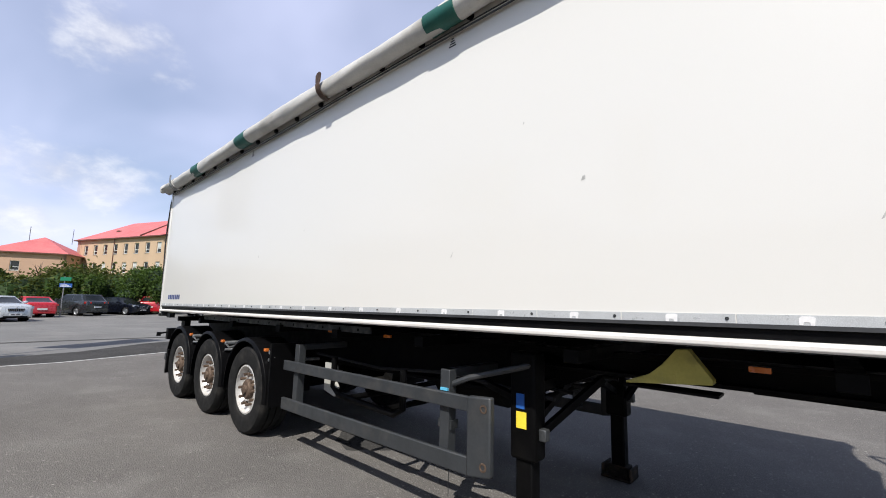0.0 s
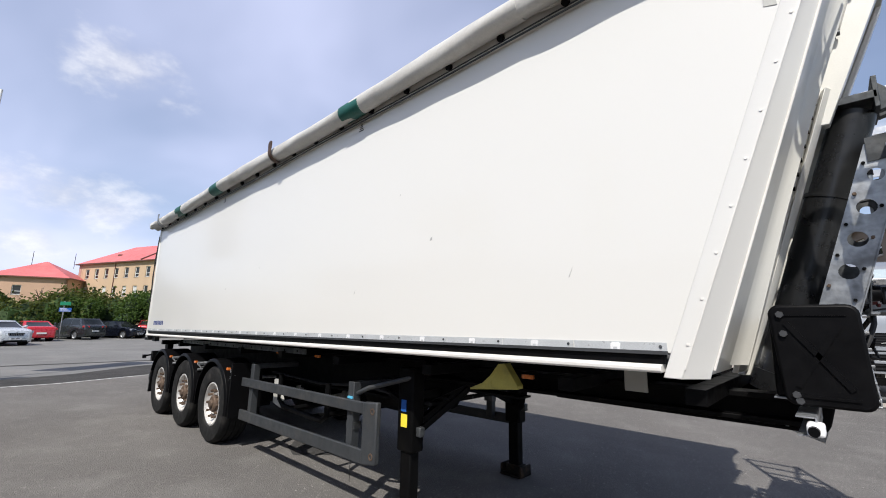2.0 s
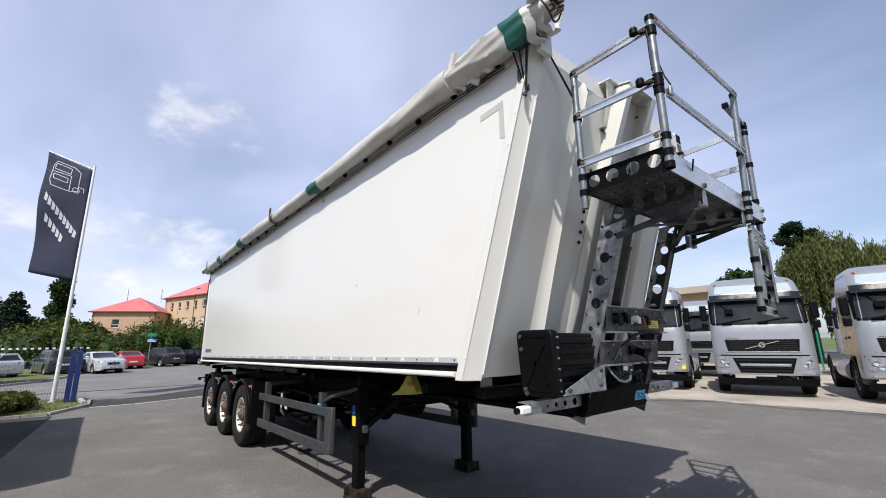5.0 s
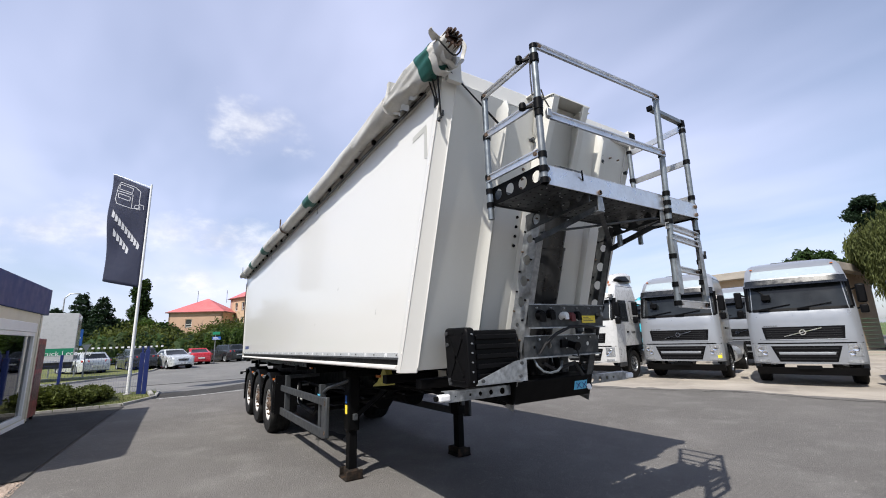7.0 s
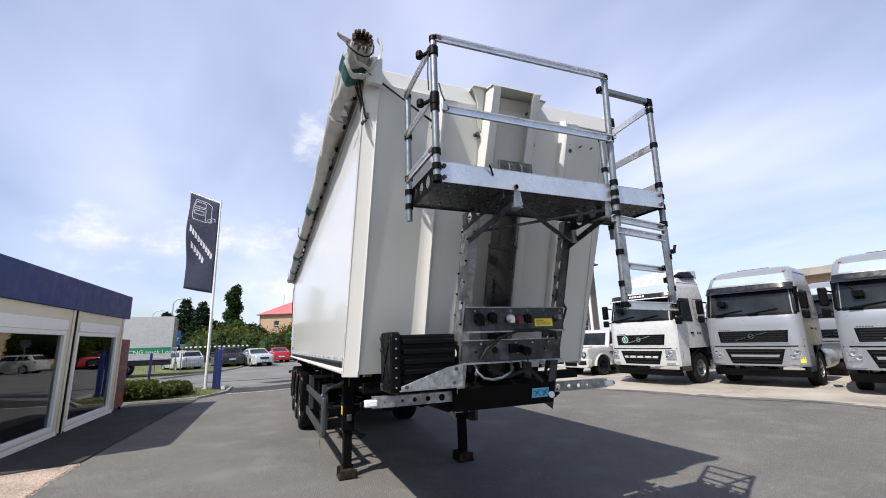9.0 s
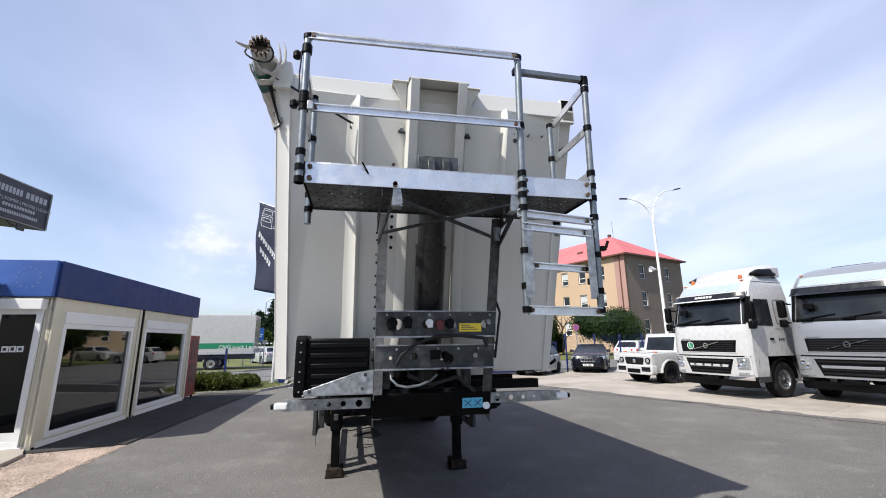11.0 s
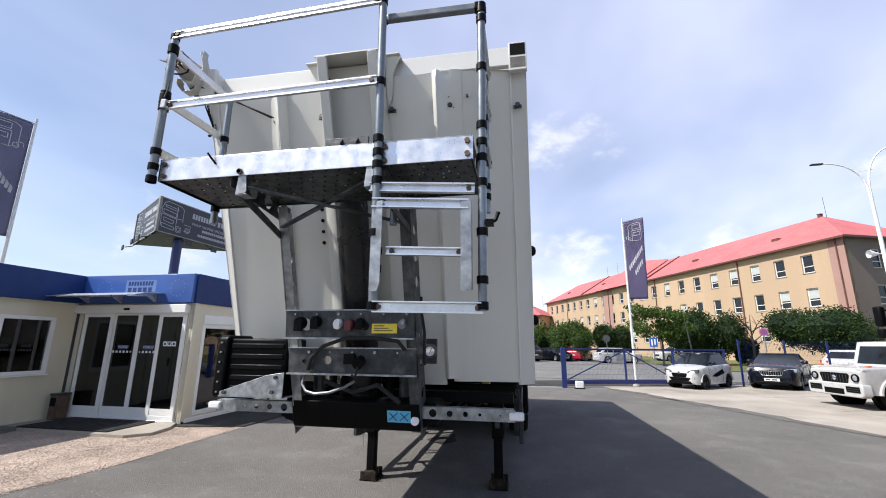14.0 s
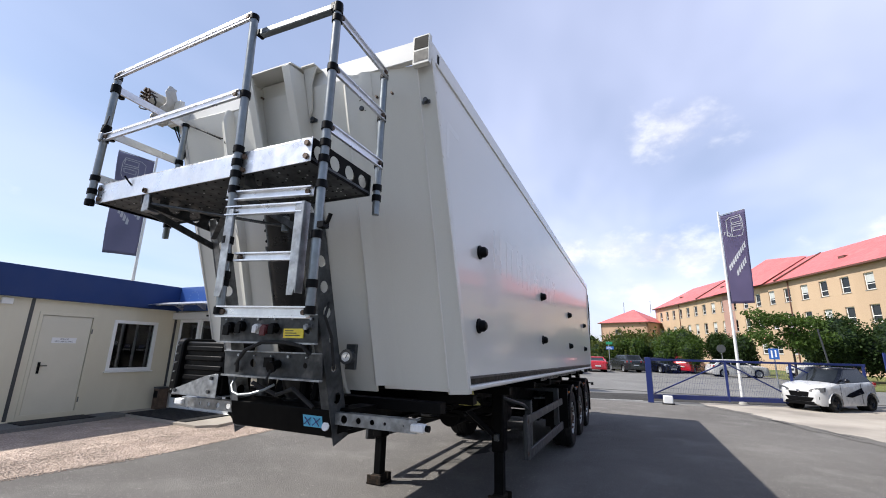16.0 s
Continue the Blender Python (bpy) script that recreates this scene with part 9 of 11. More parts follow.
def car(m, paint, label, length=4.5, width=1.82, height=1.45, style="sedan", roof_paint=None, rims=GALV, group="parked cars"):
    """Local +x is forward, origin on the ground under the middle."""
    t = thing("car", m, label, "car", group)
    W, H, nose, boxy = width / 2, height, length / 2, style == "box"
    inset_f, inset_b, r_w, top_line, plan, (gf0, gf1, gb1, gb0), tw = CAR_FORMS[style]
    wheels = (nose - inset_f, -nose + inset_b)
    sill, r_arch = (0.42 if boxy else 0.20), r_w + (0.075 if boxy else 0.05)

    def share_at(x):
        return (nose - x) / length

    def top_at(x):
        return H * curve(top_line, share_at(x))

    def half_at(x):
        return W * curve(plan, share_at(x))

    def low_at(x):
        u = share_at(x)
        z = sill + (0.16 if boxy else 0.10) * (max(0.0, 1 - u / 0.03) + max(0.0, (u - 0.965) / 0.035)) * 0.8
        for xw in wheels:
            if abs(x - xw) < r_arch:
                z = max(z, r_w + math.sqrt(r_arch ** 2 - (x - xw) ** 2))
        return z
    xs = [nose - length * k for k in (0, 0.006, 0.015, 0.03, 0.05, 0.08, 0.3, 0.36, 0.42, 0.48, 0.54, 0.60, 0.66, 0.93, 0.96, 0.98, 0.992, 1)]
    for xw in wheels:
        xs += [xw + r_arch * math.cos(math.pi * k / 12) * 1.001 for k in range(13)] + [xw + r_arch * 1.02, xw - r_arch * 1.02]
    xs = sorted({round(x, 4) for x in xs if -nose <= x <= nose}, reverse=True)
    rings = []
    for x in xs:
        z0, z1, w_ = low_at(x), top_at(x), half_at(x)
        crown = 0.010 if boxy else 0.045 if share_at(x) < 0.3 else 0.015
        soft_ = 0.35 if boxy else 1.0
        half = [(w_ * 0.80, z0 + 0.02), (w_ * 0.97, z0), (w_ * 0.995, z0 + (z1 - z0) * 0.22), (w_, z0 + (z1 - z0) * 0.55), (w_ * (1 - 0.012 * soft_), z0 + (z1 - z0) * 0.80), (w_ * (1 - 0.04 * soft_), z1 - 0.045 * soft_), (w_ * (1 - 0.09 * soft_), z1 - 0.012), (w_ * 0.72, z1 + crown * 0.35), (w_ * 0.4, z1 + crown * 0.8), (0.0, z1 + crown)]
        rings.append([(x, y, z) for y, z in half] + [(x, -y, z) for y, z in reversed(half[:-1])])
    q_ = Mesh()
    q_.loft(rings)
    part("body", q_, paint, t, "painted car body", smooth=38)
    # cabin
    zb_, zt_ = top_at(nose - length * 0.42) - 0.03, H - 0.035

    def cabin(k):
        """Front x, back x and half-width of the cabin at the share k of its height."""
        e_ = k if boxy else 1 - (1 - k) ** 1.35
        b_ = k if boxy else 1 - (1 - k) ** 1.5
        return nose - length * (gf0 + (gf1 - gf0) * e_), nose - length * (gb0 + (gb1 - gb0) * b_), W * ((0.90 if boxy else 0.93) + (tw - (0.90 if boxy else 0.93)) * k ** 1.15)

    def front_point(a, k, off=0.0):
        xf, xb, w_ = cabin(k)
        return (xf - (0.03 if boxy else 0.14) * a * a - (0.02 if boxy else 0.10) * a ** 8 + off, a * w_, zb_ + (zt_ - zb_) * k + off * 0.6)

    def back_point(a, k, off=0.0):
        xf, xb, w_ = cabin(k)
        return (xb + 0.06 * a * a + 0.05 * a ** 8 - off, a * w_, zb_ + (zt_ - zb_) * k + off * 0.5)

    def side_point(s, x, k, off=0.0):
        xf, xb, w_ = cabin(k)
        return (x, s * (w_ + off), zb_ + (zt_ - zb_) * k)
    rings = []
    for k in (0, 0.2, 0.4, 0.6, 0.8, 0.93, 1.0):
        rings.append([front_point(-1 + a / 5, k) for a in range(11)] + [back_point(1 - a / 5, k) for a in range(11)])
    q_ = Mesh()
    q_.loft(rings)
    part("cabin_frame", q_, roof_paint or paint, t, "", smooth=40)
    q_ = Mesh()
    xf, xb, w_ = cabin(1.0)
    mid = (xf + xb) / 2
    base = rings[-1]
    q_.loft([[(mid + (p[0] - mid) * g_, p[1] * g_, z) for p in base] for g_, z in ((1.005, zt_ - 0.01), (0.985, zt_ + 0.018), (0.93, H - 0.006), (0.70, H + 0.004), (0.3, H + 0.008))])
    part("roof", q_, roof_paint or paint, t, smooth=50)

    def pane(name, point, us, ks, label_=""):
        p_ = slab([[point(a, k, 0.007) for a in us] for k in ks], [[point(a, k, -0.004) for a in us] for k in ks])
        return part(name, p_, WINDSCREEN, t, label_, smooth=50)
    lowk = 0.12 if boxy else 0.08
    wide = 0.80 if boxy else 0.88
    pane("windscreen", front_point, [-wide + wide * i / 4 for i in range(9)], [lowk, 0.3, 0.5, 0.7, 0.84 if boxy else 0.9], "dark windscreen")
    pane("rear_window", back_point, [-0.82 + 0.205 * i for i in range(9)], [0.2, 0.5, 0.86], "dark rear window")
    for s in (-1, 1):
        ks = [0.14, 0.4, 0.65, 0.90]
        xb_mid = nose - length * ((gf1 + gb1) / 2 + (0.02 if style != "hatch" else 0.16))
        for front_side in (True, False):
            def span(k):
                f_, b_, _w = cabin(k)
                return (f_ - (0.10 if boxy else 0.30), xb_mid + 0.04) if front_side else (xb_mid - 0.04, b_ + (0.16 if boxy else 0.30))
            if min(span(k)[0] - span(k)[1] for k in ks) > 0.05:
                p_ = slab([[side_point(s, x, k, 0.008) for x in span(k)] for k in ks], [[side_point(s, x, k, -0.006) for x in span(k)] for k in ks])
                part("side_window", p_, WINDSCREEN, t, "", smooth=50)
        xm = cabin(0.1)[0] - (0.16 if boxy else 0.42)
        q_ = Mesh()
        q_.loft([[(xm + dx * g_, s * y, zb_ + 0.10 + dz * g_) for dx, dz in ((0.075, -0.05), (0.075, 0.05), (0.0, 0.085), (-0.06, 0.06), (-0.06, -0.05), (0.0, -0.075))] for y, g_ in ((W * 0.90, 0.35), (W * 0.99, 0.6), (W + 0.05, 1.0), (W + 0.13, 0.95), (W + 0.17, 0.55))])
        part("wing_mirror", q_, roof_paint or paint, t, smooth=60)
        for xw in wheels:
            q_ = Mesh()
            q_.cyl((xw, s * (half_at(xw) - 0.34), r_w), (xw, s * (half_at(xw) - 0.20), r_w), r_arch + 0.02, n=20)
            part("wheel_well", q_, BLACK, t)
            q_ = Mesh()
            ring_ = []
            for k in range(17):
                a = radians(2 + 176 * k / 16)
                ring_.append([(xw + r_ * math.cos(a), s * (half_at(xw) + y_), r_w + r_ * math.sin(a)) for r_, y_ in ((r_arch + (0.06 if boxy else 0.022), -0.03), (r_arch + (0.05 if boxy else 0.02), 0.055 if boxy else 0.006), (r_arch, 0.06 if boxy else 0.004), (r_arch - 0.004, -0.22))])
            q_.loft(ring_)
            part("wheel_arch", q_, paint, t, smooth=50)
            e_ = new("wheel")
            e_.parent = t
            e_.matrix_basis = pose(xw, s * (half_at(xw) - (0.08 if boxy else 0.125)), r_w)
            wheel_parts(e_, r_w, 0.26 if boxy else 0.21, s, (RUBBER, rims, rims), 0.70, 5, False)
        # door joints and handles
        for u in ((0.335, 0.53) if style != "hatch" else (0.30, 0.66)):
            x = nose - length * u
            q_ = Mesh()
            z0, z1 = sill + 0.06, top_at(x)
            for j in range(4):
                za, zc = z0 + (z1 - 0.05 - z0) * j / 4, z0 + (z1 - 0.05 - z0) * (j + 1) / 4
                q_.beam((x, s * (half_at(x) * 0.997), za), (x, s * (half_at(x) * 0.995), zc), 0.012, 0.009)
            part("door_joint", q_, BLACK, t)
            q_ = Mesh()
            q_.box(x - 0.75 * (0.32 if u < 0.4 else 0.9), x - 0.75 * (0.32 if u < 0.4 else 0.9) - 0.17, s * (half_at(x) * 0.985), s * (half_at(x) * 0.985 + 0.03), top_at(x) - 0.14, top_at(x) - 0.115)
            part("door_handle", q_, paint if not boxy else PLASTIC, t, bevel=0.008)
        # lamps
        if not boxy:
            q_ = Mesh()
            zl = top_at(nose - 0.12) - 0.085
            rr = []
            for i in range(7):
                a = 0.42 + 0.52 * i / 6
                xl = nose - 0.006 - 0.045 * a - 0.42 * max(0.0, a - 0.52) ** 1.5
                grow = 0.030 + 0.035 * min(1.0, i / 3)
                rr.append([(xl + 0.02, s * a * W * 0.97, zl - grow + 0.07 * (a - 0.4)), (xl - 0.06, s * a * W * 0.97, zl - grow + 0.07 * (a - 0.4)), (xl - 0.10, s * a * W * 0.97, zl + grow + 0.09 * (a - 0.4)), (xl - 0.015, s * a * W * 0.97, zl + grow + 0.09 * (a - 0.4))])
            q_.loft(rr)
            part("headlamp", q_, LAMP_GLASS if style != "hatch" else TRIM, t, "clear headlamp" if style != "hatch" else "smoked headlamp", smooth=50)
        q_ = Mesh()
        zt2 = top_at(-nose + 0.10) - 0.03
        q_.hexa([(-nose - 0.012, s * W * 0.50, zt2 - 0.16), (-nose + 0.10, s * W * 0.965, zt2 - 0.15), (-nose + 0.22, s * W * 0.94, zt2 - 0.15), (-nose + 0.1, s * W * 0.5, zt2 - 0.16), (-nose + 0.0, s * W * 0.50, zt2 - 0.03), (-nose + 0.11, s * W * 0.965, zt2 - 0.01), (-nose + 0.22, s * W * 0.94, zt2 - 0.01), (-nose + 0.1, s * W * 0.5, zt2 - 0.03)])
        part("tail_lamp", q_, RED_LENS, t, bevel=0.012)
    # nose
    zg = top_at(nose) - (0.06 if not boxy else 0.20)
    gw = 0.42 if not boxy else 0.50
    hg = 0.085 if not boxy else 0.13
    q_ = Mesh()
    q_.loft([[(nose - 0.05 + d_, y * W * gw, zg + z * hg) for y, z in ((-1, 0.75), (-0.9, 1), (0.9, 1), (1, 0.75), (0.86, -1), (-0.86, -1))] for d_ in (0.0, 0.066)])
    grille = part("grille", q_, PLASTIC, t, "black grille", bevel=0.012)
    if style in ("sedan", "box", "wagon"):
        for k in range(9):
            q_ = Mesh()
            y = -W * gw * 0.82 + W * gw * 1.64 * k / 8
            q_.box(nose + 0.012, nose + 0.024, y - 0.007, y + 0.007, zg - hg * 0.85, zg + hg * 0.85)
            part("grille_bar", q_, TRIM if boxy else GALV, grille)
        q_ = Mesh()
        q_.tube([(nose + 0.018, y * W * gw, zg + z * hg) for y, z in ((-1, 0.75), (-0.9, 1), (0, 1.04), (0.9, 1), (1, 0.75), (0.86, -1), (0, -1.05), (-0.86, -1), (-1, 0.75))], 0.011, 6)
        part("grille_frame", q_, PLASTIC if boxy else CHROME, grille)
    q_ = Mesh()
    q_.lathe([(0.0, 0.022), (0.06 if boxy else 0.04, 0.02), (0.075 if boxy else 0.05, 0.012), (0.075 if boxy else 0.05, 0.0)], (nose + 0.014, 0, zg + (0 if boxy else hg * 1.25)), (1, 0, 0), 20)
    part("badge", q_, CHROME, grille, "round chrome badge")
    if not boxy:
        q_ = Mesh()
        q_.loft([[(nose - 0.10 + d_, y * W * 0.62, z) for y, z in ((-1, 0.25), (-0.92, 0.33), (0.92, 0.33), (1, 0.25), (0.9, 0.21), (-0.9, 0.21))] for d_ in (0.0, 0.115)])
        part("air_intake", q_, PLASTIC, t, bevel=0.015)
    for x, s in ((nose + 0.022, 1), (-nose - 0.012, -1)):
        if style == "hatch" and s > 0:
            continue
        q_ = Mesh()
        z = (0.36 if not boxy else 0.60) if s > 0 else top_at(-nose) - 0.30
        q_.box(x - 0.03, x + 0.008, -0.26, 0.26, z, z + 0.11)
        pl = part("number_plate", q_, PLATE, t, "white plate with dark bars")
        for k in range(2):
            q_ = Mesh()
            q_.box(x + s * 0.008, x + s * 0.010, -0.20 + 0.20 * k, -0.05 + 0.22 * k, z + 0.03, z + 0.08)
            part("plate_bar", q_, TRIM, pl)
    return t


small = car(facing(-16.2, 8.8, 0.68, -0.73), CAR_WHITE, "small white two-seat hatchback with a black roof and side graphic", 3.1, 1.56, 1.48, "hatch", CAR_BLACK, CAR_BLACK)
for s in (-1, 1):
    q = Mesh()
    q.loft([[(x, s * (0.772 + d_), z) for x, z in ((-0.62, 0.62), (0.10, 0.48), (0.42, 0.52), (0.20, 0.62), (-0.50, 0.80))] for d_ in (0.0, 0.016)])
    part("side_graphic", q, CAR_BLACK, small, "black side graphic")
    q = Mesh()
    q.loft([[(1.44 + d_, s * y, z) for y, z in ((0.42, 0.36), (0.60, 0.40), (0.60, 0.50), (0.46, 0.46))] for d_ in (-0.12, 0.06)])
    part("corner_intake", q, PLASTIC, small, "black corner intake", bevel=0.012)
q = Mesh()
q.loft([[(1.46 + d_, y, z) for y, z in ((-0.46, 0.47), (0.46, 0.47), (0.36, 0.33), (-0.36, 0.33))] for d_ in (0.0, 0.112)])
part("lower_grille", q, PLASTIC, small, "black lower grille", bevel=0.015)
car(facing(-17.6, 12.75, 0.82, -0.57), CAR_BLACK, "black saloon with a chrome grille parked nose-out", 4.8, 1.86, 1.46, "sedan")
suv = car(facing(-10.95, 12.95, 0.15, -0.988), CAR_WHITE, "white boxy off-roader with black wheels", 4.75, 1.98, 1.95, "box", None, CAR_BLACK)
q = Mesh()
q.loft([[(x, y * 0.95, z) for y, z in ((-1, 0.40), (-1, 0.66), (-0.96, 0.72), (0.96, 0.72), (1, 0.66), (1, 0.40), (0.9, 0.34), (-0.9, 0.34))] for x in (2.18, 2.42, 2.46)])
bumper = part("front_bumper", q, CAR_WHITE, suv, "white front bumper", bevel=0.03)
q = Mesh()
q.box(2.455, 2.468, -0.34, 0.34, 0.40, 0.56)
part("bumper_intake", q, PLASTIC, bumper, "black bumper intake", bevel=0.004)
for s in (-1, 1):
    q = Mesh()
    q.box(2.455, 2.47, s * 0.42, s * 0.86, 0.47, 0.64)
    grid_ = part("bumper_intake", q, PLASTIC, bumper, "black bumper intake", bevel=0.004)
    for k in range(2):
        q = Mesh()
        q.box(2.468, 2.476, s * 0.44, s * 0.84, 0.515 + 0.055 * k, 0.525 + 0.055 * k)
        part("intake_bar", q, GALV_DARK, grid_)
    q = Mesh()
    q.lathe([(0.0, 0.03), (0.06, 0.03), (0.088, 0.012), (0.088, -0.02)], (2.385, s * 0.70, 0.885), (1, 0, 0), 24)
    part("headlamp", q, LAMP_GLASS, suv, "round headlamp")
    q = Mesh()
    q.lathe([(0.088, -0.02), (0.088, 0.034), (0.112, 0.034), (0.118, 0.0), (0.118, -0.02)], (2.385, s * 0.70, 0.885), (1, 0, 0), 24)
    part("lamp_ring", q, PLASTIC, suv, "black headlamp ring")
    q = Mesh()
    q.loft([[(x, s * y, z) for y, z in ((0.70, 1.10), (0.91, 1.10), (0.90, h_), (0.87, h_ + 0.03), (0.72, h_ + 0.03), (0.70, h_))] for x, h_ in ((2.33, 1.12), (2.20, 1.16), (1.08, 1.19))])
    part("wing_top", q, CAR_WHITE, suv, "", bevel=0.012)
    q = Mesh()
    q.box(1.98, 2.12, s * 0.76, s * 0.86, 1.18, 1.235)
    part("indicator", q, AMBER, suv, "", bevel=0.015)
    q = Mesh()
    q.loft([[(x, s * y, z) for y, z in ((0.06, 1.12), (0.56, 1.12), (0.52, h_), (0.10, h_))] for x, h_ in ((2.25, 1.145), (2.0, 1.175), (1.05, 1.205))])
    part("hood_bulge", q, CAR_WHITE, suv, "", bevel=0.012)
    q = Mesh()
    q.box(-2.2, 1.0, s * 0.93, s * 0.955, 0.94, 0.985)
    part("rub_strip", q, PLASTIC, suv, "black rub strip", bevel=0.006)
    q = Mesh()
    q.tube([(0.95, s * 0.95, 0.36), (-0.85, s * 0.95, 0.36)], 0.045, 10)
    part("running_board", q, PLASTIC, suv, "black running board")
car(facing(-22.5, 19.5, -0.5, 0.87), CAR_WHITE, "white estate car on the road behind the fence", 4.7, 1.85, 1.62, "wagon")
car(facing(-49.5, 18.5, 0.4, -0.9), CAR_WHITE, "white estate car passing in the distance", 4.7, 1.85, 1.62, "wagon")
# row across the road
car(facing(-34.6, -8.35, -0.87, -0.5), CAR_SILVER, "silver hatchback parked on the far verge", 4.3, 1.8, 1.45, "wagon")
car(facing(-36.6, -5.4, -0.95, -0.3), CAR_GREY, "anthracite car parked across the road", 4.6, 1.85, 1.62, "wagon")
car(facing(-35.7, -2.95, 0.95, 0.3), CAR_SILVER, "light silver saloon parked nose-out across the road", 4.6, 1.8, 1.45, "sedan")
car(facing(-41.4, -1.20, -0.986, -0.167), CAR_RED, "red coupe seen from behind across the road", 4.6, 1.82, 1.42, "sedan")
car(facing(-43.8, 1.45, -0.88, -0.47), CAR_GREY, "anthracite sports utility car seen from behind", 4.5, 1.88, 1.65, "wagon")
car(facing(-45.2, 4.6, 0.86, 0.5), CAR_BLACK, "black estate car parked nose-out", 4.8, 1.85, 1.48, "wagon")
car(facing(-47.0, 7.6, -0.9, 0.43), CAR_RED, "red sports utility car parked by the hedge", 4.5, 1.85, 1.62, "wagon")
car(facing(-41.5, 10.6, -0.2, 0.97), CAR_WHITE, "white car parked behind the gate", 4.5, 1.8, 1.5, "wagon")


# ---------------------------------------------------------------- box lorry on the road
lorry = thing("box_lorry", facing(-26.3, -16.8, 0.09, -0.996), "white box lorry with a green stripe on the road", "lorry")
q = Mesh()
q.box(-1.9, -9.2, -1.25, 1.25, 1.05, 3.65)
lb = part("box_body", q, CAR_WHITE, lorry, "white box body with grey edge rails", bevel=0.03)
for s in (-1, 1):
    q = Mesh()
    q.box(-1.95, -9.15, s * 1.252, s * 1.258, 1.42, 1.78)
    part("green_stripe", q, SIGN_GREEN, lb, "dark green stripe with pale bars")
    if s > 0:
        lettering("stripe_lettering", "CNG truck | eco,way", 0.34, WHITE_PLASTIC, lb, pose(-7.0, 1.262, 1.50, 90, 0, 180), "white printed words", 0.002, "LEFT")
    q = Mesh()
    q.box(-1.9, -9.2, s * 1.24, s * 1.265, 1.05, 1.15)
    part("edge_rail", q, ALU, lb)
q = Mesh()
rings = []
for x, z0, z1, w_ in ((0.0, 0.45, 1.35, 1.05), (-0.03, 0.42, 1.45, 1.10), (-0.25, 0.42, 2.15, 1.12), (-0.40, 0.5, 2.35, 1.12), (-1.7, 0.5, 2.45, 1.12)):
    rings.append([(x, -w_, z0), (x, w_, z0), (x, w_, z1 - 0.1), (x, w_ - 0.12, z1), (x, -w_ + 0.12, z1), (x, -w_, z1 - 0.1)])
q.loft(rings)
part("cab", q, CAR_WHITE, lorry, "white cab", bevel=0.03)
q = Mesh()
rings = [[(x, -w_, 2.42), (x, w_, 2.42), (x, w_ - 0.1, z), (x, -w_ + 0.1, z)] for x, z, w_ in ((-0.45, 2.50, 0.95), (-1.0, 3.05, 1.05), (-1.7, 3.45, 1.10))]
q.loft(rings)
part("roof_spoiler", q, CAR_WHITE, lorry, bevel=0.02)
for s in (-1, 1):
    q = Mesh()
    q.prism([(-0.42, 1.45), (-1.15, 1.40), (-1.15, 2.12), (-0.52, 2.12)], "y", s * 1.115, s * 1.13)
    part("door_window", q, WIN_DARK, lorry)
    q = Mesh()
    q.box(-0.1, -0.22, s * 1.18, s * 1.36, 1.55, 2.05)
    part("mirror", q, PLASTIC, lorry, bevel=0.03)
    for xw in (-0.95, -6.6):
        e = new("wheel")
        e.parent = lorry
        e.matrix_basis = pose(xw, s * 1.0, 0.46)
        wheel_parts(e, 0.46, 0.30, s, (RUBBER, RIM, RUST), 0.56, 8)
    q = Mesh()
    q.box(-2.2, -5.6, s * 1.12, s * 1.16, 0.52, 0.86)
    part("side_guard", q, GUARD, lorry)
    q = Mesh()
    q.box(0.0, 0.03, s * 0.60, s * 1.0, 0.72, 0.92)
    part("headlamp", q, LAMP_GLASS, lorry, bevel=0.01)
q = Mesh()
q.hexa([(-0.03, -0.98, 1.42), (-0.03, 0.98, 1.42), (-0.1, 0.98, 1.42), (-0.1, -0.98, 1.42), (-0.24, -0.98, 2.12), (-0.24, 0.98, 2.12), (-0.32, 0.98, 2.12), (-0.32, -0.98, 2.12)])
part("windscreen", q, WIN_DARK, lorry)
q = Mesh()
q.box(-0.3, -9.1, -0.45, 0.45, 0.70, 1.05)
part("chassis", q, TRIM, lorry)
q = Mesh()
q.box(0.0, 0.04, -0.7, 0.7, 0.95, 1.25)
part("grille", q, PLASTIC, lorry)
q = Mesh()
q.box(-0.05, 0.05, -1.1, 1.1, 0.40, 0.66)
part("bumper", q, TRIM, lorry, bevel=0.03)


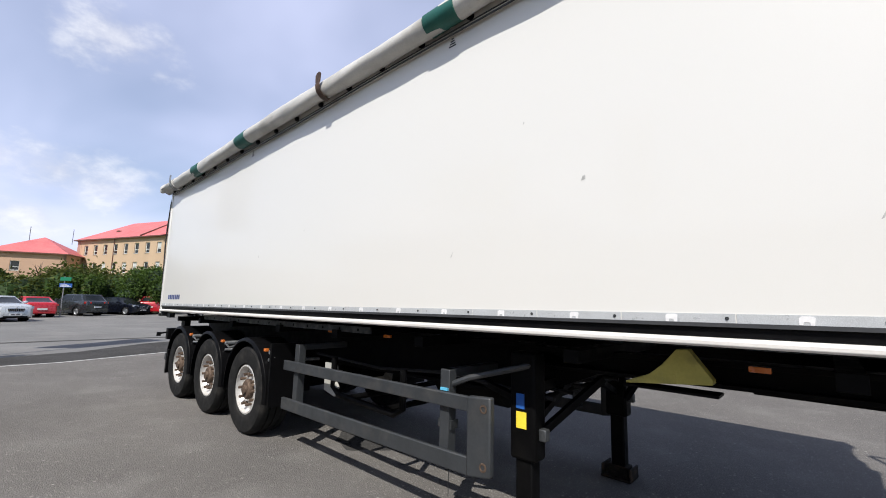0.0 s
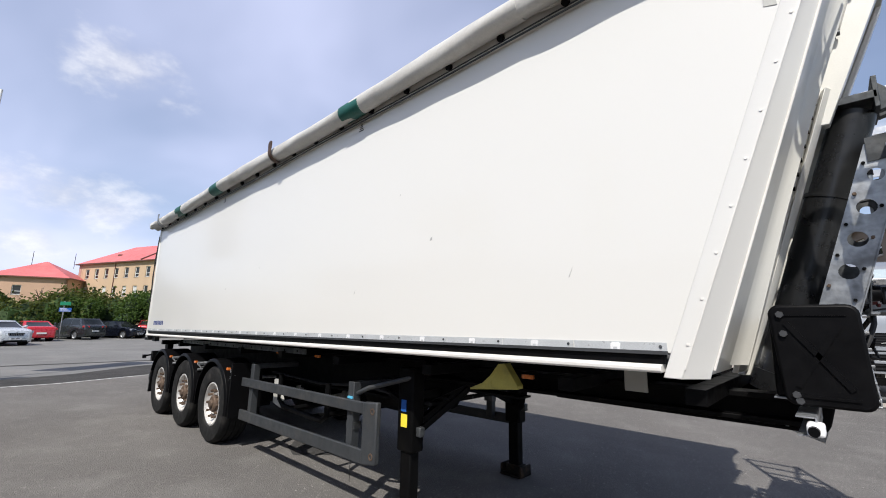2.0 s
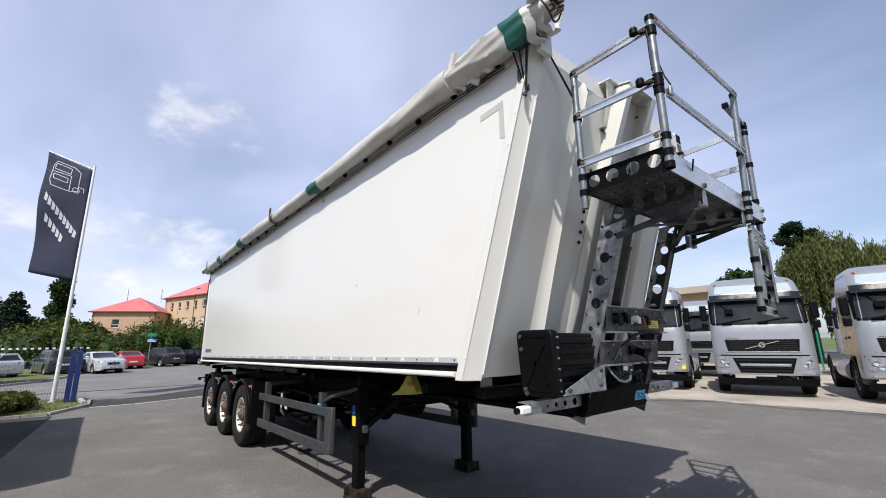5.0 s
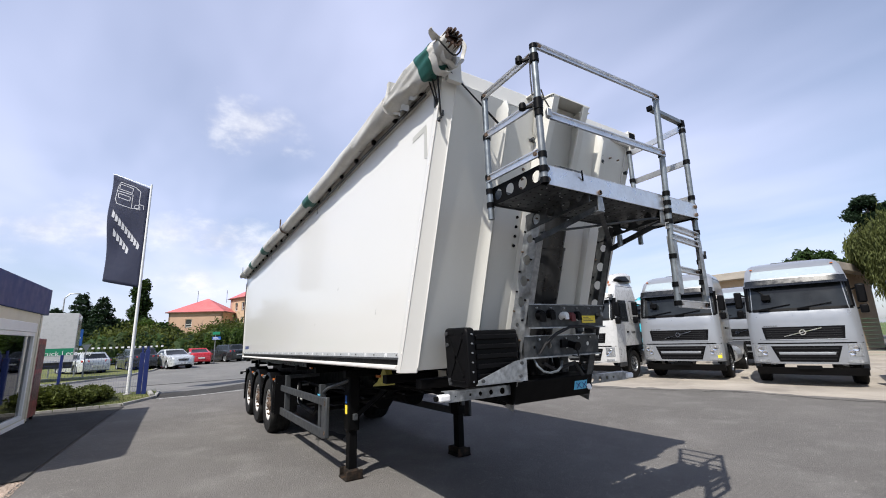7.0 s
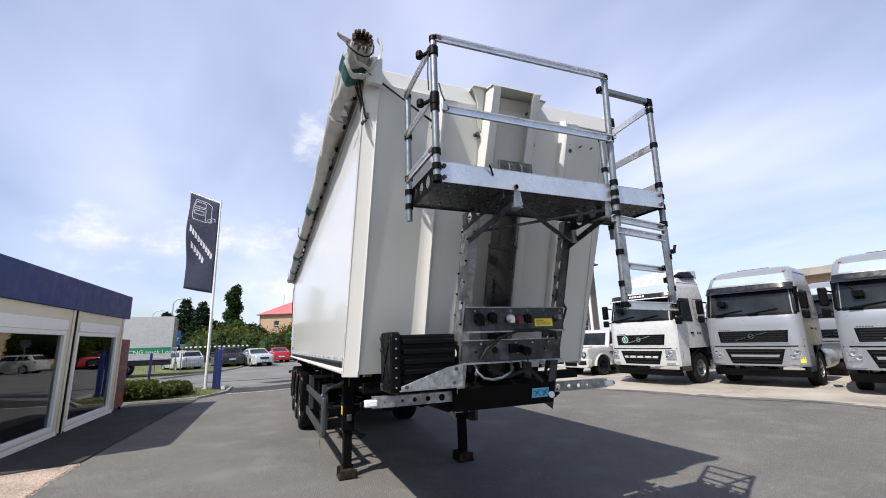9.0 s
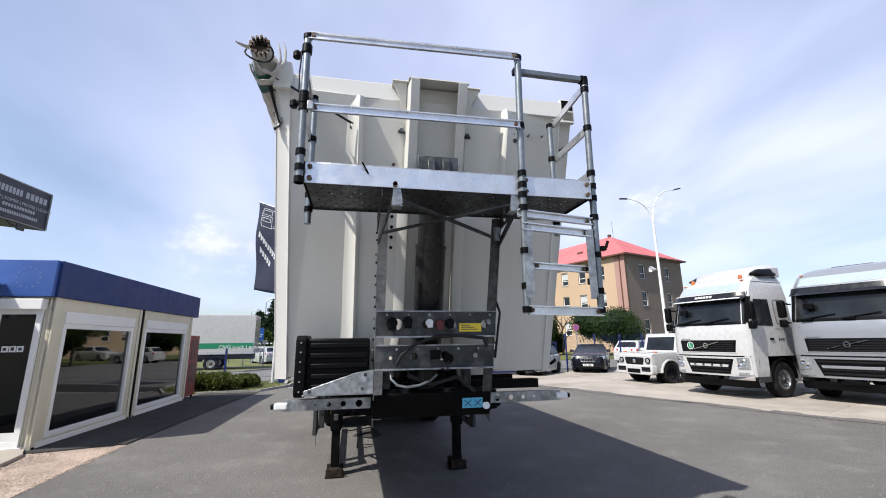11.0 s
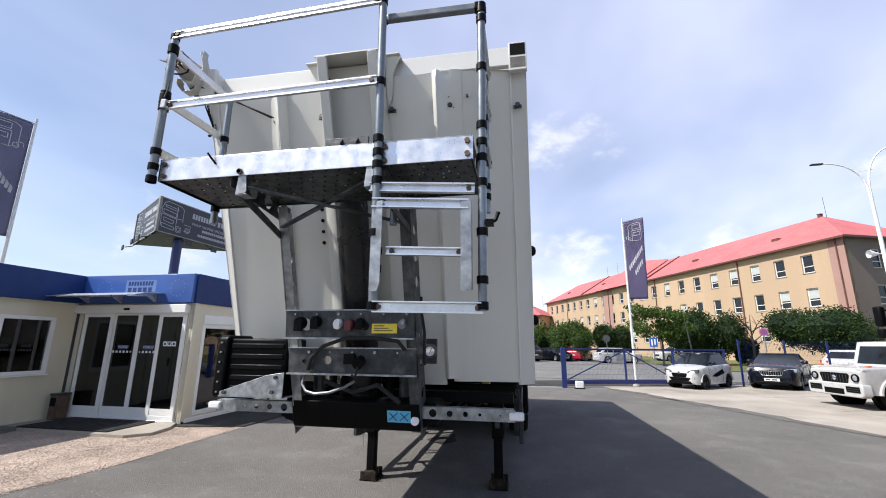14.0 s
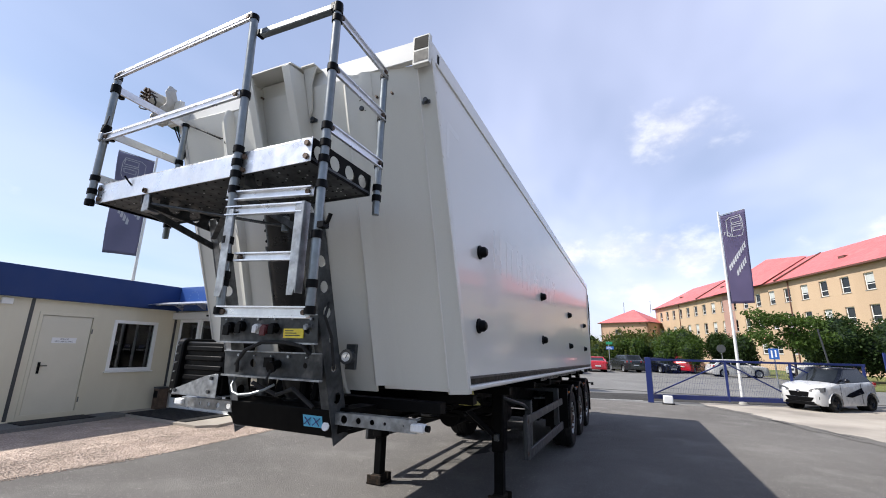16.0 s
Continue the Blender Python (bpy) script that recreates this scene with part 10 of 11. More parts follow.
# ---------------------------------------------------------------- plants
def leaves(name, blobs, count, size, mat_, parent, seed, label="", shell=0.55, droop=0.0, stuff=False):
    """Many small folded leaf clumps spread through the given ellipsoids (x, y, z, rx, ry, rz)."""
    g = np.random.default_rng(seed)
    vol = np.array([b[3] * b[4] * b[5] for b in blobs]) ** 0.67
    pick = g.choice(len(blobs), count, p=vol / vol.sum())
    B = np.array(blobs)[pick]
    d = g.normal(size=(count, 3))
    d /= np.linalg.norm(d, axis=1, keepdims=True)
    r = shell + (1 - shell) * g.random(count) ** 0.7 + 0.16 * g.normal(size=count)
    c = B[:, :3] + d * B[:, 3:] * r[:, None]
    keep = c[:, 2] > 0.03
    c, d = c[keep], d[keep]
    n = len(c)
    a = g.normal(size=(n, 3)) + d * 0.6
    a[:, 2] -= droop
    a /= np.linalg.norm(a, axis=1, keepdims=True)
    b = np.cross(a, g.normal(size=(n, 3)))
    b /= np.linalg.norm(b, axis=1, keepdims=True)
    s = size * (0.55 + 0.9 * g.random(n))[:, None]
    slim = 0.55 / (1 + 0.5 * droop)
    lift = np.cross(a, b) * s * 0.25
    v = np.stack([c - a * s, c + b * s * slim + lift, c + a * s, c - b * s * slim + lift], axis=1).reshape(-1, 3)
    idx = np.arange(n) * 4
    tris = np.stack([idx, idx + 1, idx + 2, idx, idx + 2, idx + 3], axis=1).reshape(-1, 3)
    data = bpy.data.meshes.new(name)
    data.vertices.add(len(v))
    data.vertices.foreach_set("co", v.ravel())
    data.loops.add(len(tris) * 3)
    data.loops.foreach_set("vertex_index", tris.ravel())
    data.polygons.add(len(tris))
    data.polygons.foreach_set("loop_start", np.arange(len(tris)) * 3)
    data.update(calc_edges=True)
    data.materials.append(mat_)
    ob = new(name, data)
    ob.parent = parent
    if label:
        ob["label"] = label
    if stuff:
        ob["kind"] = "stuff"
    return ob


def limbs(parent, height, trunk_r, spread, seed, n=7, lean=0.0, bare=False, start=0.35):
    rg = random.Random(seed)
    q_ = Mesh()
    q_.tube([(0, 0, 0), (lean * 0.3, 0.05, height * 0.3), (lean * 0.7, -0.04, height * 0.6), (lean, 0.0, height * 0.92)], [trunk_r, trunk_r * 0.8, trunk_r * 0.5, trunk_r * 0.15], 8)
    for k in range(n):
        a = 6.28 * k / n + rg.uniform(-0.4, 0.4)
        z = height * rg.uniform(start, 0.75)
        L_ = spread * rg.uniform(0.6, 1.0)
        p0 = Vector((lean * z / height, 0, z))
        p1 = p0 + Vector((math.cos(a) * L_ * 0.5, math.sin(a) * L_ * 0.5, L_ * 0.35))
        p2 = p0 + Vector((math.cos(a) * L_, math.sin(a) * L_, L_ * rg.uniform(0.5, 0.9)))
        q_.tube([p0, p1, p2], [trunk_r * 0.4, trunk_r * 0.25, trunk_r * 0.07], 6)
        if bare:
            for j in range(3):
                a2 = a + rg.uniform(-1.0, 1.0)
                q3 = p1 + Vector((math.cos(a2), math.sin(a2), rg.uniform(0.3, 1.2))) * L_ * 0.5
                q_.tube([p1, (p1 + q3) / 2 + Vector((0, 0, 0.1)), q3], [trunk_r * 0.18, trunk_r * 0.11, trunk_r * 0.03], 5)
    return part("trunk", q_, BARK, parent, "brown trunk with limbs", smooth=60)


def tree(x, y, height, blobs, count, size, mat_, label, seed, trunk_r=0.2, spread=2.5, droop=0.0, shell=0.5, name="tree", group=""):
    t = thing(name, pose(x, y, 0), label, name, group)
    limbs(t, height, trunk_r, spread, seed)
    leaves("crown", blobs, count, size, mat_, t, seed, "uneven leafy crown with gaps", shell, droop)
    return t


rg = random.Random(77)
# hedge behind the parked cars
hb = []
for k in range(90):
    y = -9.5 + 14.0 * k / 89 + rg.uniform(-0.4, 0.4)
    top = 3.0 + 0.3 * math.sin(y * 0.7) + rg.uniform(-0.3, 0.4) + (0.5 if y > 0.0 else 0)
    hb.append((-49.0 + rg.uniform(-1.0, 1.0), y, top * 0.45, 1.6, 1.3, top * 0.62))
    hb.append((-51.5 + rg.uniform(-1.0, 1.0), y + 0.5, top * 0.55, 1.6, 1.4, top * 0.60))
tagged(leaves("hedge", hb, 30000, 0.16, LEAF_HEDGE, None, 3, shell=0.5), "dense rough green hedge behind the parked cars", "hedge", kind="stuff")
# added solid cores, dark like the shaded inside, keep the hedge opaque
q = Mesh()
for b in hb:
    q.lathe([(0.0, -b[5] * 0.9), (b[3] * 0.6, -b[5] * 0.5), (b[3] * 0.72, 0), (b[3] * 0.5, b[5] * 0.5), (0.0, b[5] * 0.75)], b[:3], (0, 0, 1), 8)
tagged(link("hedge_core", q, LEAF_DARK, smooth=0), "dark solid core added inside the hedge to close its gaps", "hedge", kind="stuff")
# large bushes right of the hedge and before the long building
for x, y, h, w, sd, mt in ((-46.5, 6.4, 4.9, 2.3, 5, LEAF), (-47.0, 11.2, 4.3, 2.0, 6, LEAF_DARK), (-40.3, 18.2, 5.5, 3.1, 7, LEAF_DARK), (-36.2, 26.4, 5.9, 4.0, 8, LEAF_DARK), (-40.5, 22.0, 2.7, 1.1, 18, LEAF_DARK), (-48.0, 1.9, 3.9, 2.0, 19, LEAF)):
    g_ = random.Random(sd)
    bl = [(g_.uniform(-w * 0.6, w * 0.6), g_.uniform(-w * 0.7, w * 0.7), h * g_.uniform(0.32, 0.72), w * g_.uniform(0.35, 0.55), w * g_.uniform(0.35, 0.55), h * g_.uniform(0.18, 0.28)) for _ in range(14)]
    t = thing("bush", pose(x, y, 0), "large dense dark green bush on the lawn", "bush", "bushes on the lawn")
    limbs(t, h * 0.8, 0.12, w * 0.7, sd)
    leaves("crown", bl, 24000, 0.10, mt, t, sd, "dense leafy crown", 0.55)
    # solid dark lumps added within the crown stand for its inner shade
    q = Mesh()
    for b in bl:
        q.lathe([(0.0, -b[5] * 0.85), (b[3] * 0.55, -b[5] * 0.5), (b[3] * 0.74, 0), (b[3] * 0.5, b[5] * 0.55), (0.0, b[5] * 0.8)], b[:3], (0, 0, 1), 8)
    part("inner_foliage", q, LEAF_CONIFER, t, "dark solid core added inside the bush to close its gaps", smooth=0)
# light tree with open crown, bare trees
g_ = random.Random(41)
tree(-37.0, 13.6, 5.8, [(g_.uniform(-1.7, 1.7), g_.uniform(-2.4, 2.4), g_.uniform(2.4, 5.4), 0.8, 0.9, 0.5) for _ in range(18)], 4600, 0.12, LEAF, "young tree with an open light green crown behind the gate", 41, 0.10, 2.0, 0.2)
for x, y, h, sd in ((-39.0, 21.9, 5.0, 44), (-52.5, -0.4, 4.4, 45)):
    t = thing("bare_tree", pose(x, y, 0), "bare tree with dark twisted branches", "tree")
    limbs(t, h, 0.14, h * 0.55, sd, 9, 0.2, True, 0.3)
# trees to the left: poplar, conifers, round trees
tree(-66.5, -7.4, 10.4, [(0.5 * math.sin(k), 0.4 * math.cos(2 * k), 2.2 + 0.85 * k, 1.35 - 0.07 * k, 1.45 - 0.08 * k, 0.95) for k in range(10)], 9000, 0.20, LEAF_DARK, "tall columnar poplar beyond the road", 51, 0.25, 1.0, shell=0.4)
for x, y, h, sd in ((-60, -12.6, 8.0, 52), (-59, -10.5, 7.5, 53), (-64, -15.6, 6.5, 58)):
    bl = []
    for k in range(11):
        z = 1.2 + (h - 1.4) * k / 10
        w = 3.2 * (1 - 0.08 * k)
        for j in range(4):
            a = 1.57 * j + k
            bl.append((math.cos(a) * w * 0.5, math.sin(a) * w * 0.5, z - 0.15 * (j % 2), w * 0.5, w * 0.5, 0.32))
    tree(x, y, h, bl, 8000, 0.19, LEAF_CONIFER, "dark conifer with layered boughs beyond the verge", sd, 0.2, 1.2, 0.4, 0.3, "conifer")
for k, (x, y, h, w) in enumerate(((-56, -6.6, 5.0, 2.2), (-60, -3.8, 4.6, 2.4), (-63, -18, 5.2, 3.0), (-70, -24, 5.5, 3.0), (-75, -30, 6, 3.4), (-90, -20, 6, 4), (-100, -33, 7, 5), (-62, -8.0, 5.2, 2.0), (-54, -13.5, 3.4, 1.8), (-120, -45, 7, 6), (-120, -26, 5, 6))):
    g_ = random.Random(60 + k)
    tree(x, y, h, [(g_.uniform(-w, w) * 0.6, g_.uniform(-w, w) * 0.6, h * g_.uniform(0.35, 0.85), w * 0.45, w * 0.45, h * 0.17) for _ in range(12)], 5000, 0.20, LEAF_DARK if k % 2 else LEAF, "broad leafy tree in the distance", 60 + k, 0.18, w * 0.7)
# weeping willow and trees behind the lorries
for x, y, h, w, sd in ((1.1, 34.5, 7.7, 3.0, 81), (-1.6, 35.0, 9.2, 2.7, 82)):
    g_ = random.Random(sd)
    bl = []
    for k in range(70):
        a, r = g_.uniform(0, 6.28), w * math.sqrt(g_.random())
        top = h * (1 - 0.20 * (r / w) ** 2) - g_.uniform(0, 0.7)
        ln = g_.uniform(0.8, 2.3)
        bl.append((r * math.cos(a), r * math.sin(a), top - ln, 0.34, 0.34, ln))
    tree(x, y, h, bl, 46000, 0.15, LEAF_WILLOW, "weeping willow with hanging yellow-green fronds", sd, 0.3, w * 0.6, 3.6, 0.30)
for x, y, h, w, sd in ((-3.7, 40.0, 11.7, 2.3, 84), (3.4, 44.0, 9.4, 2.8, 85)):
    g_ = random.Random(sd)
    bl = []
    for k in range(46):
        z = h * g_.uniform(0.35, 0.97)
        a, r = g_.uniform(0, 6.28), w * min(1.0, (1.03 - z / h) * 2.6) * math.sqrt(g_.random())
        bl.append((r * math.cos(a), r * math.sin(a), z, 0.55, 0.55, 0.30))
    tree(x, y, h, bl, 26000, 0.10, LEAF_CONIFER, "dense dark pine behind the lorry park", sd, 0.3, w * 0.6, 0.0, 0.35)
for x, y, h, sd in ((-13.0, 60, 10.5, 91), (-8.0, 62, 9.5, 92), (-4.0, 58, 9.0, 93)):
    g_ = random.Random(sd)
    tree(x, y, h, [(g_.uniform(-2, 2), g_.uniform(-2, 2), h * g_.uniform(0.6, 0.95), 1.1, 1.1, 0.7) for _ in range(10)], 3500, 0.22, LEAF_DARK, "far tree with a sparse top above the roofs", sd, 0.25, 2.0)
# low junipers in the bed
for x, y, w, h, sd in ((-12.5, -5.45, 0.75, 0.62, 101), (-13.35, -4.90, 0.62, 0.55, 102), (-12.9, -6.3, 0.9, 0.70, 103), (-14.0, -6.2, 0.8, 0.6, 104), (-12.3, -7.1, 0.9, 0.7, 105), (-14.3, -5.0, 0.5, 0.5, 106)):
    g_ = random.Random(sd)
    t = thing("juniper", pose(x, y, 0.05), "low spreading juniper in the grass bed", "shrub", "low junipers")
    limbs(t, h * 0.7, 0.03, w * 0.6, sd)
    leaves("crown", [(g_.uniform(-w, w) * 0.6, g_.uniform(-w, w) * 0.6, h * g_.uniform(0.3, 0.7), w * 0.4, w * 0.4, h * 0.3) for _ in range(10)], 5000, 0.045, LEAF_HEDGE, t, sd, "dense needle foliage", 0.4)


# ---------------------------------------------------------------- long school-like building and its neighbour
def building(name, origin, way, length, depth, eave, rows, pitch_h, label, walls, spacing, win_w, win_h, bays=(), end_windows=True, first=2.2, overhang=0.5, pink_ends=True):
    """The street facade runs from origin along way; its outer face looks to the right of that way."""
    t = thing(name, wall_pose(origin[0], origin[1], way[0], way[1]), label, "building")
    n = int((length - 2 * first) / spacing) + 1
    ops, list_ = [], []
    for r_, zc in enumerate(rows):
        for k in range(n):
            xc = first + k * spacing
            if any(abs(xc - b) < 0.5 for b in bays):
                continue
            ops.append((round(xc - win_w / 2, 3), round(xc + win_w / 2, 3), zc - win_h / 2, zc + win_h / 2))
    part("wall", wall_mesh(length, 0, eave, ops, 0.35), walls[0], t, "stucco street wall", smooth=0)
    zero = Matrix.Identity(4)
    gl = Mesh()
    gl.box(0.03, win_w - 0.03, 0.19, 0.20, 0.03, win_h - 0.03)
    fr = frame_mesh(0, win_w, 0, win_h, 0.09, 0.14, 0.20)
    fr.box(0.06, win_w - 0.06, 0.15, 0.20, win_h * 0.34, win_h * 0.34 + 0.07)
    sill_ = Mesh()
    sill_.box(-0.08, win_w + 0.08, -0.06, 0.16, -0.06, 0.0)
    bl_ = Mesh()
    bl_.box(0.05, win_w - 0.05, 0.205, 0.215, win_h * 0.45, win_h - 0.05)
    rg_ = random.Random(5)
    proto = None
    for k, o in enumerate(ops):
        pos = pose(o[0], 0, o[2])
        if proto is None:
            w_ = part("window", fr, UPVC, t, "white framed window", m=pos)
            p_ = part("pane", gl, WIN_DARK, w_, smooth=0)
            s2 = part("window_sill", sill_, STONE, w_)
            b_ = part("blind", bl_, BLIND, w_)
            proto = (w_, p_, s2, b_)
        else:
            w_ = share(proto[0], t, pos)
            share(proto[1], w_, zero)
            share(proto[2], w_, zero)
            if rg_.random() < 0.45:
                b2 = share(proto[3], w_, zero)
                b2.location.y = -0.02
    # end walls and back
    ends = []
    if end_windows:
        for zc in rows:
            for xc in (depth * 0.28, depth * 0.72):
                ends.append((xc - win_w / 2, xc + win_w / 2, zc - win_h / 2, zc + win_h / 2))
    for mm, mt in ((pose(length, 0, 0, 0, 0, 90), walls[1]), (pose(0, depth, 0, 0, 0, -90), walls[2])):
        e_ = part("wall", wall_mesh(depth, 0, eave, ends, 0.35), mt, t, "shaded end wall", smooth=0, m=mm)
        for o in ends:
            w_ = share(proto[0], t, mm @ pose(o[0], 0, o[2]))
            share(proto[1], w_, zero)
            share(proto[2], w_, zero)
    part("wall", wall_mesh(length, 0, eave, [], 0.35), walls[0], t, smooth=0, m=pose(length, depth, 0, 0, 0, 180))
    if pink_ends:
        for x0, x1 in ((0, 0.9), (length - 1.5, length)):
            q_ = Mesh()
            q_.box(x0, x1, -0.03, 0.0, 0, eave)
            part("corner_band", q_, STUCCO_PINK, t, "pink corner band")
        for b in bays:
            q_ = Mesh()
            q_.box(b - 1.6, b + 1.6, -0.025, 0.0, 0, eave)
            part("bay_band", q_, STUCCO_PINK, t, "pale pink bay")
    # hipped roof
    o_ = overhang
    h_in = depth / 2 + o_
    q_ = Mesh()
    q_.add([(-o_, -o_, eave), (length + o_, -o_, eave), (length + o_, depth + o_, eave), (-o_, depth + o_, eave), (h_in - o_, depth / 2, eave + pitch_h), (length + o_ - h_in, depth / 2, eave + pitch_h)],
           [(0, 1, 5, 4), (1, 2, 5), (2, 3, 4, 5), (3, 0, 4), (0, 3, 2, 1)])
    rf = part("roof", q_, ROOF_RED, t, "red sheet hipped roof", smooth=0)
    q_ = Mesh()
    for a, b in (((-o_, -o_), (length + o_, -o_)), ((length + o_, -o_), (length + o_, depth + o_)), ((length + o_, depth + o_), (-o_, depth + o_)), ((-o_, depth + o_), (-o_, -o_))):
        q_.beam((*a, eave - 0.06), (*b, eave - 0.06), 0.16, 0.20)
    part("gutter", q_, GUTTER, t, "brown gutter")
    return t, rf


facade_way = Vector((0.9415, 0.337, 0)).normalized()
# one end wall takes the darker stucco, its shade put into the colour
blong, roof_long = building("long_building", (-109.05, 7.73), facade_way, 72.3, 12.5, 12.3, (10.25, 6.75, 3.2), 4.3, "long ochre three-storey building with red hipped roof", (STUCCO, STUCCO_BROWN_SHADE, STUCCO), 3.12, 1.22, 1.90, bays=(29.6,), first=3.0)
for x in (12.0, 30.0, 44.0, 60.0, 71.6):
    q = Mesh()
    q.cyl((x, -0.09, 0.3), (x, -0.09, 12.2), 0.07, n=8)
    part("downpipe", q, GUTTER, blong, "red-brown downpipe")
for x in (20.0, 42.0):
    q = Mesh()
    q.beam((x, -0.4, 12.45), (x + 0.5, 6.2, 16.55), 0.35, 0.30)
    part("fire_gable", q, GUTTER, roof_long, "dark fire wall edge on the roof")
q = Mesh()
q.add([(26.0, -0.9, 12.3), (40.0, -0.9, 12.3), (40.0, 6.25, 16.75), (26.0, 6.25, 16.75), (33.0, 5.0, 17.6)], [(0, 1, 4), (1, 2, 4), (2, 3, 4), (3, 0, 4)])
part("cross_roof", q, ROOF_RED, roof_long, smooth=0)
for x in (8.0, 24.0, 50.0, 63.0):
    q = Mesh()
    q.box(x, x + 0.9, 2.2, 2.9, 13.85, 14.35)
    part("roof_window", q, GUTTER, roof_long)
q = Mesh()
q.box(65.7, 66.05, 6.05, 6.40, 16.3, 16.85)
q.box(65.65, 66.10, 6.0, 6.45, 16.85, 16.92)
part("chimney", q, GUTTER, roof_long)
for x, y in ((66.3, 6.6), (20.0, 6.2), (24.0, 6.2)):
    q = Mesh()
    q.cyl((x, y, 15.6), (x - 0.1, y, 18.9), 0.022, n=6)
    part("antenna", q, GALV_DARK, roof_long)
bsmall, roof_small = building("small_building", (-105.5, -4.6), Vector((0.43, 0.9, 0)).normalized(), 11.2, 11.0, 8.8, (6.4, 3.2), 3.4, "small salmon two-storey building with red hipped roof", (STUCCO_ORANGE, STUCCO_ORANGE, STUCCO_ORANGE), 3.3, 1.3, 1.7, first=4.2, pink_ends=False)
for x in (3.0, 9.5):
    q = Mesh()
    q.cyl((x, 6.2, 11.2), (x, 6.2, 14.2), 0.05, n=6)
    part("antenna", q, GALV_DARK, roof_small)
bgrey, roof_grey = building("grey_building", (2.98, 32.0), Vector((0.30, -0.95, 0)).normalized(), 7.4, 8.0, 7.7, (6.45, 3.6), 0.5, "grey-brown two-storey building with a shallow dark roof", (STUCCO_BROWN_SHADE, STUCCO_BROWN_SHADE, STUCCO_BROWN_SHADE), 1.75, 1.15, 1.25, first=1.5, overhang=0.22, pink_ends=False, end_windows=False)
roof_grey.data.materials[0] = TRIM
roof_grey["label"] = "shallow dark roof"
# flat-roofed building behind the lorries
flat = thing("flat_roof_building", pose(-9.6, 30.5, 0), "low beige flat-roofed building behind the lorry park", "building")
q = Mesh()
q.box(-3, 5.2, 0, 9, 0, 5.0)
part("wall", q, STUCCO, flat)
q = Mesh()
q.box(-3.6, 5.8, -0.7, 9.4, 5.0, 5.5)
part("roof", q, CONCRETE, flat, "pale concrete roof edge", bevel=0.03)
for k in range(2):
    q = Mesh()
    q.box(-1.5 + 3.1 * k, 0.4 + 3.1 * k, -0.05, 0.02, 3.1, 4.3)
    part("window", q, WIN_DARK, flat)
fence3 = thing("park_fence", pose(0, 0, 0), "green wire fence behind the lorry park", "fence")
for k in range(8):
    q = Mesh()
    x = -14 + 2.5 * k
    q.box(x - 0.04, x + 0.04, 27.46, 27.54, 0, 2.1)
    part("post", q, SIGN_GREEN, fence3)
for z in [0.15 + 0.2 * k for k in range(10)]:
    q = Mesh()
    q.cyl((-14, 27.5, z), (3.5, 27.5, z), 0.006, n=4, caps=False)
    part("wire", q, SIGN_GREEN, fence3)

# ---------------------------------------------------------------- street furniture
mast = thing("street_lamp", pose(-15.65, 16.39, 0), "tall white double-arm street lamp with a loudspeaker", "street lamp")
q = Mesh()
q.cyl((0, 0, 0), (0, 0, 8.22), 0.10, 0.066, n=14)
q.cyl((0, 0, 8.16), (0, 0, 8.25), 0.074, n=14)
part("pole", q, POLE_WHITE, mast)
for s, reach, h in ((-1, 1.60, 9.85), (1, 1.70, 10.62)):
    q = Mesh()
    arc = [(0, s * (0.025 + reach * (1 - math.cos(a)) ** 1.25), 8.22 + (h - 8.22) * math.sin(a)) for a in (radians(90) * i / 14 for i in range(15))]
    q.tube([(0, s * 0.025, 8.1)] + arc, [0.05] + [0.048 - 0.0017 * i for i in range(15)], 8)
    part("arm", q, POLE_WHITE, mast)
    tip = arc[-1][1]
    q = Mesh()
    q.beam((0, tip - s * 0.05, h), (0, tip + s * 0.44, h + (0.12 if s > 0 else -0.01)), 0.16, 0.065)
    part("lamp_head", q, GUARD, mast, bevel=0.02)
q = Mesh()
q.cyl((0, -0.36, 9.38), (0, 0.36, 9.48), 0.015, n=6)
part("tie_bar", q, POLE_WHITE, mast)
q = Mesh()
q.lathe([(0.165, 0.0), (0.16, 0.06), (0.09, 0.22), (0.06, 0.32), (0.0, 0.33)], (0.0, -0.56, 5.65), (0, 1, 0), 16)
q.cyl((0, -0.24, 5.65), (0, 0.02, 5.65), 0.02, n=8)
part("loudspeaker", q, WHITE_PLASTIC, mast)


def road_sign(x, y, way, panels, height, label, post=0.035, posts=(0.0,)):
    t = thing("road_sign", facing(x, y, *way), label, "road sign")
    for yp in posts:
        q_ = Mesh()
        q_.cyl((0, yp, 0), (0, yp, height), post, n=10)
        part("post", q_, GALV, t)
    for kind, cy, cz, w_, h_, mt in panels:
        q_ = Mesh()
        if kind == "round":
            q_.cyl((0.04, cy, cz), (0.055, cy, cz), w_ / 2, n=28)
        elif kind == "triangle":
            q_.prism([(cy - w_ / 2, cz + h_ / 2), (cy + w_ / 2, cz + h_ / 2), (cy, cz - h_ / 2)], "x", 0.04, 0.055)
        else:
            q_.box(0.04, 0.06, cy - w_ / 2, cy + w_ / 2, cz - h_ / 2, cz + h_ / 2)
        part("sign_face", q_, mt, t, bevel=0.004)
    return t


sg = road_sign(-30.6, -8.72, (0.98, 0.2), [("box", 0, 2.55, 1.55, 1.02, SIGN_BLUE), ], 3.0, "large blue direction sign with white bars and a roundabout symbol", 0.04, (-0.6, 0.6))
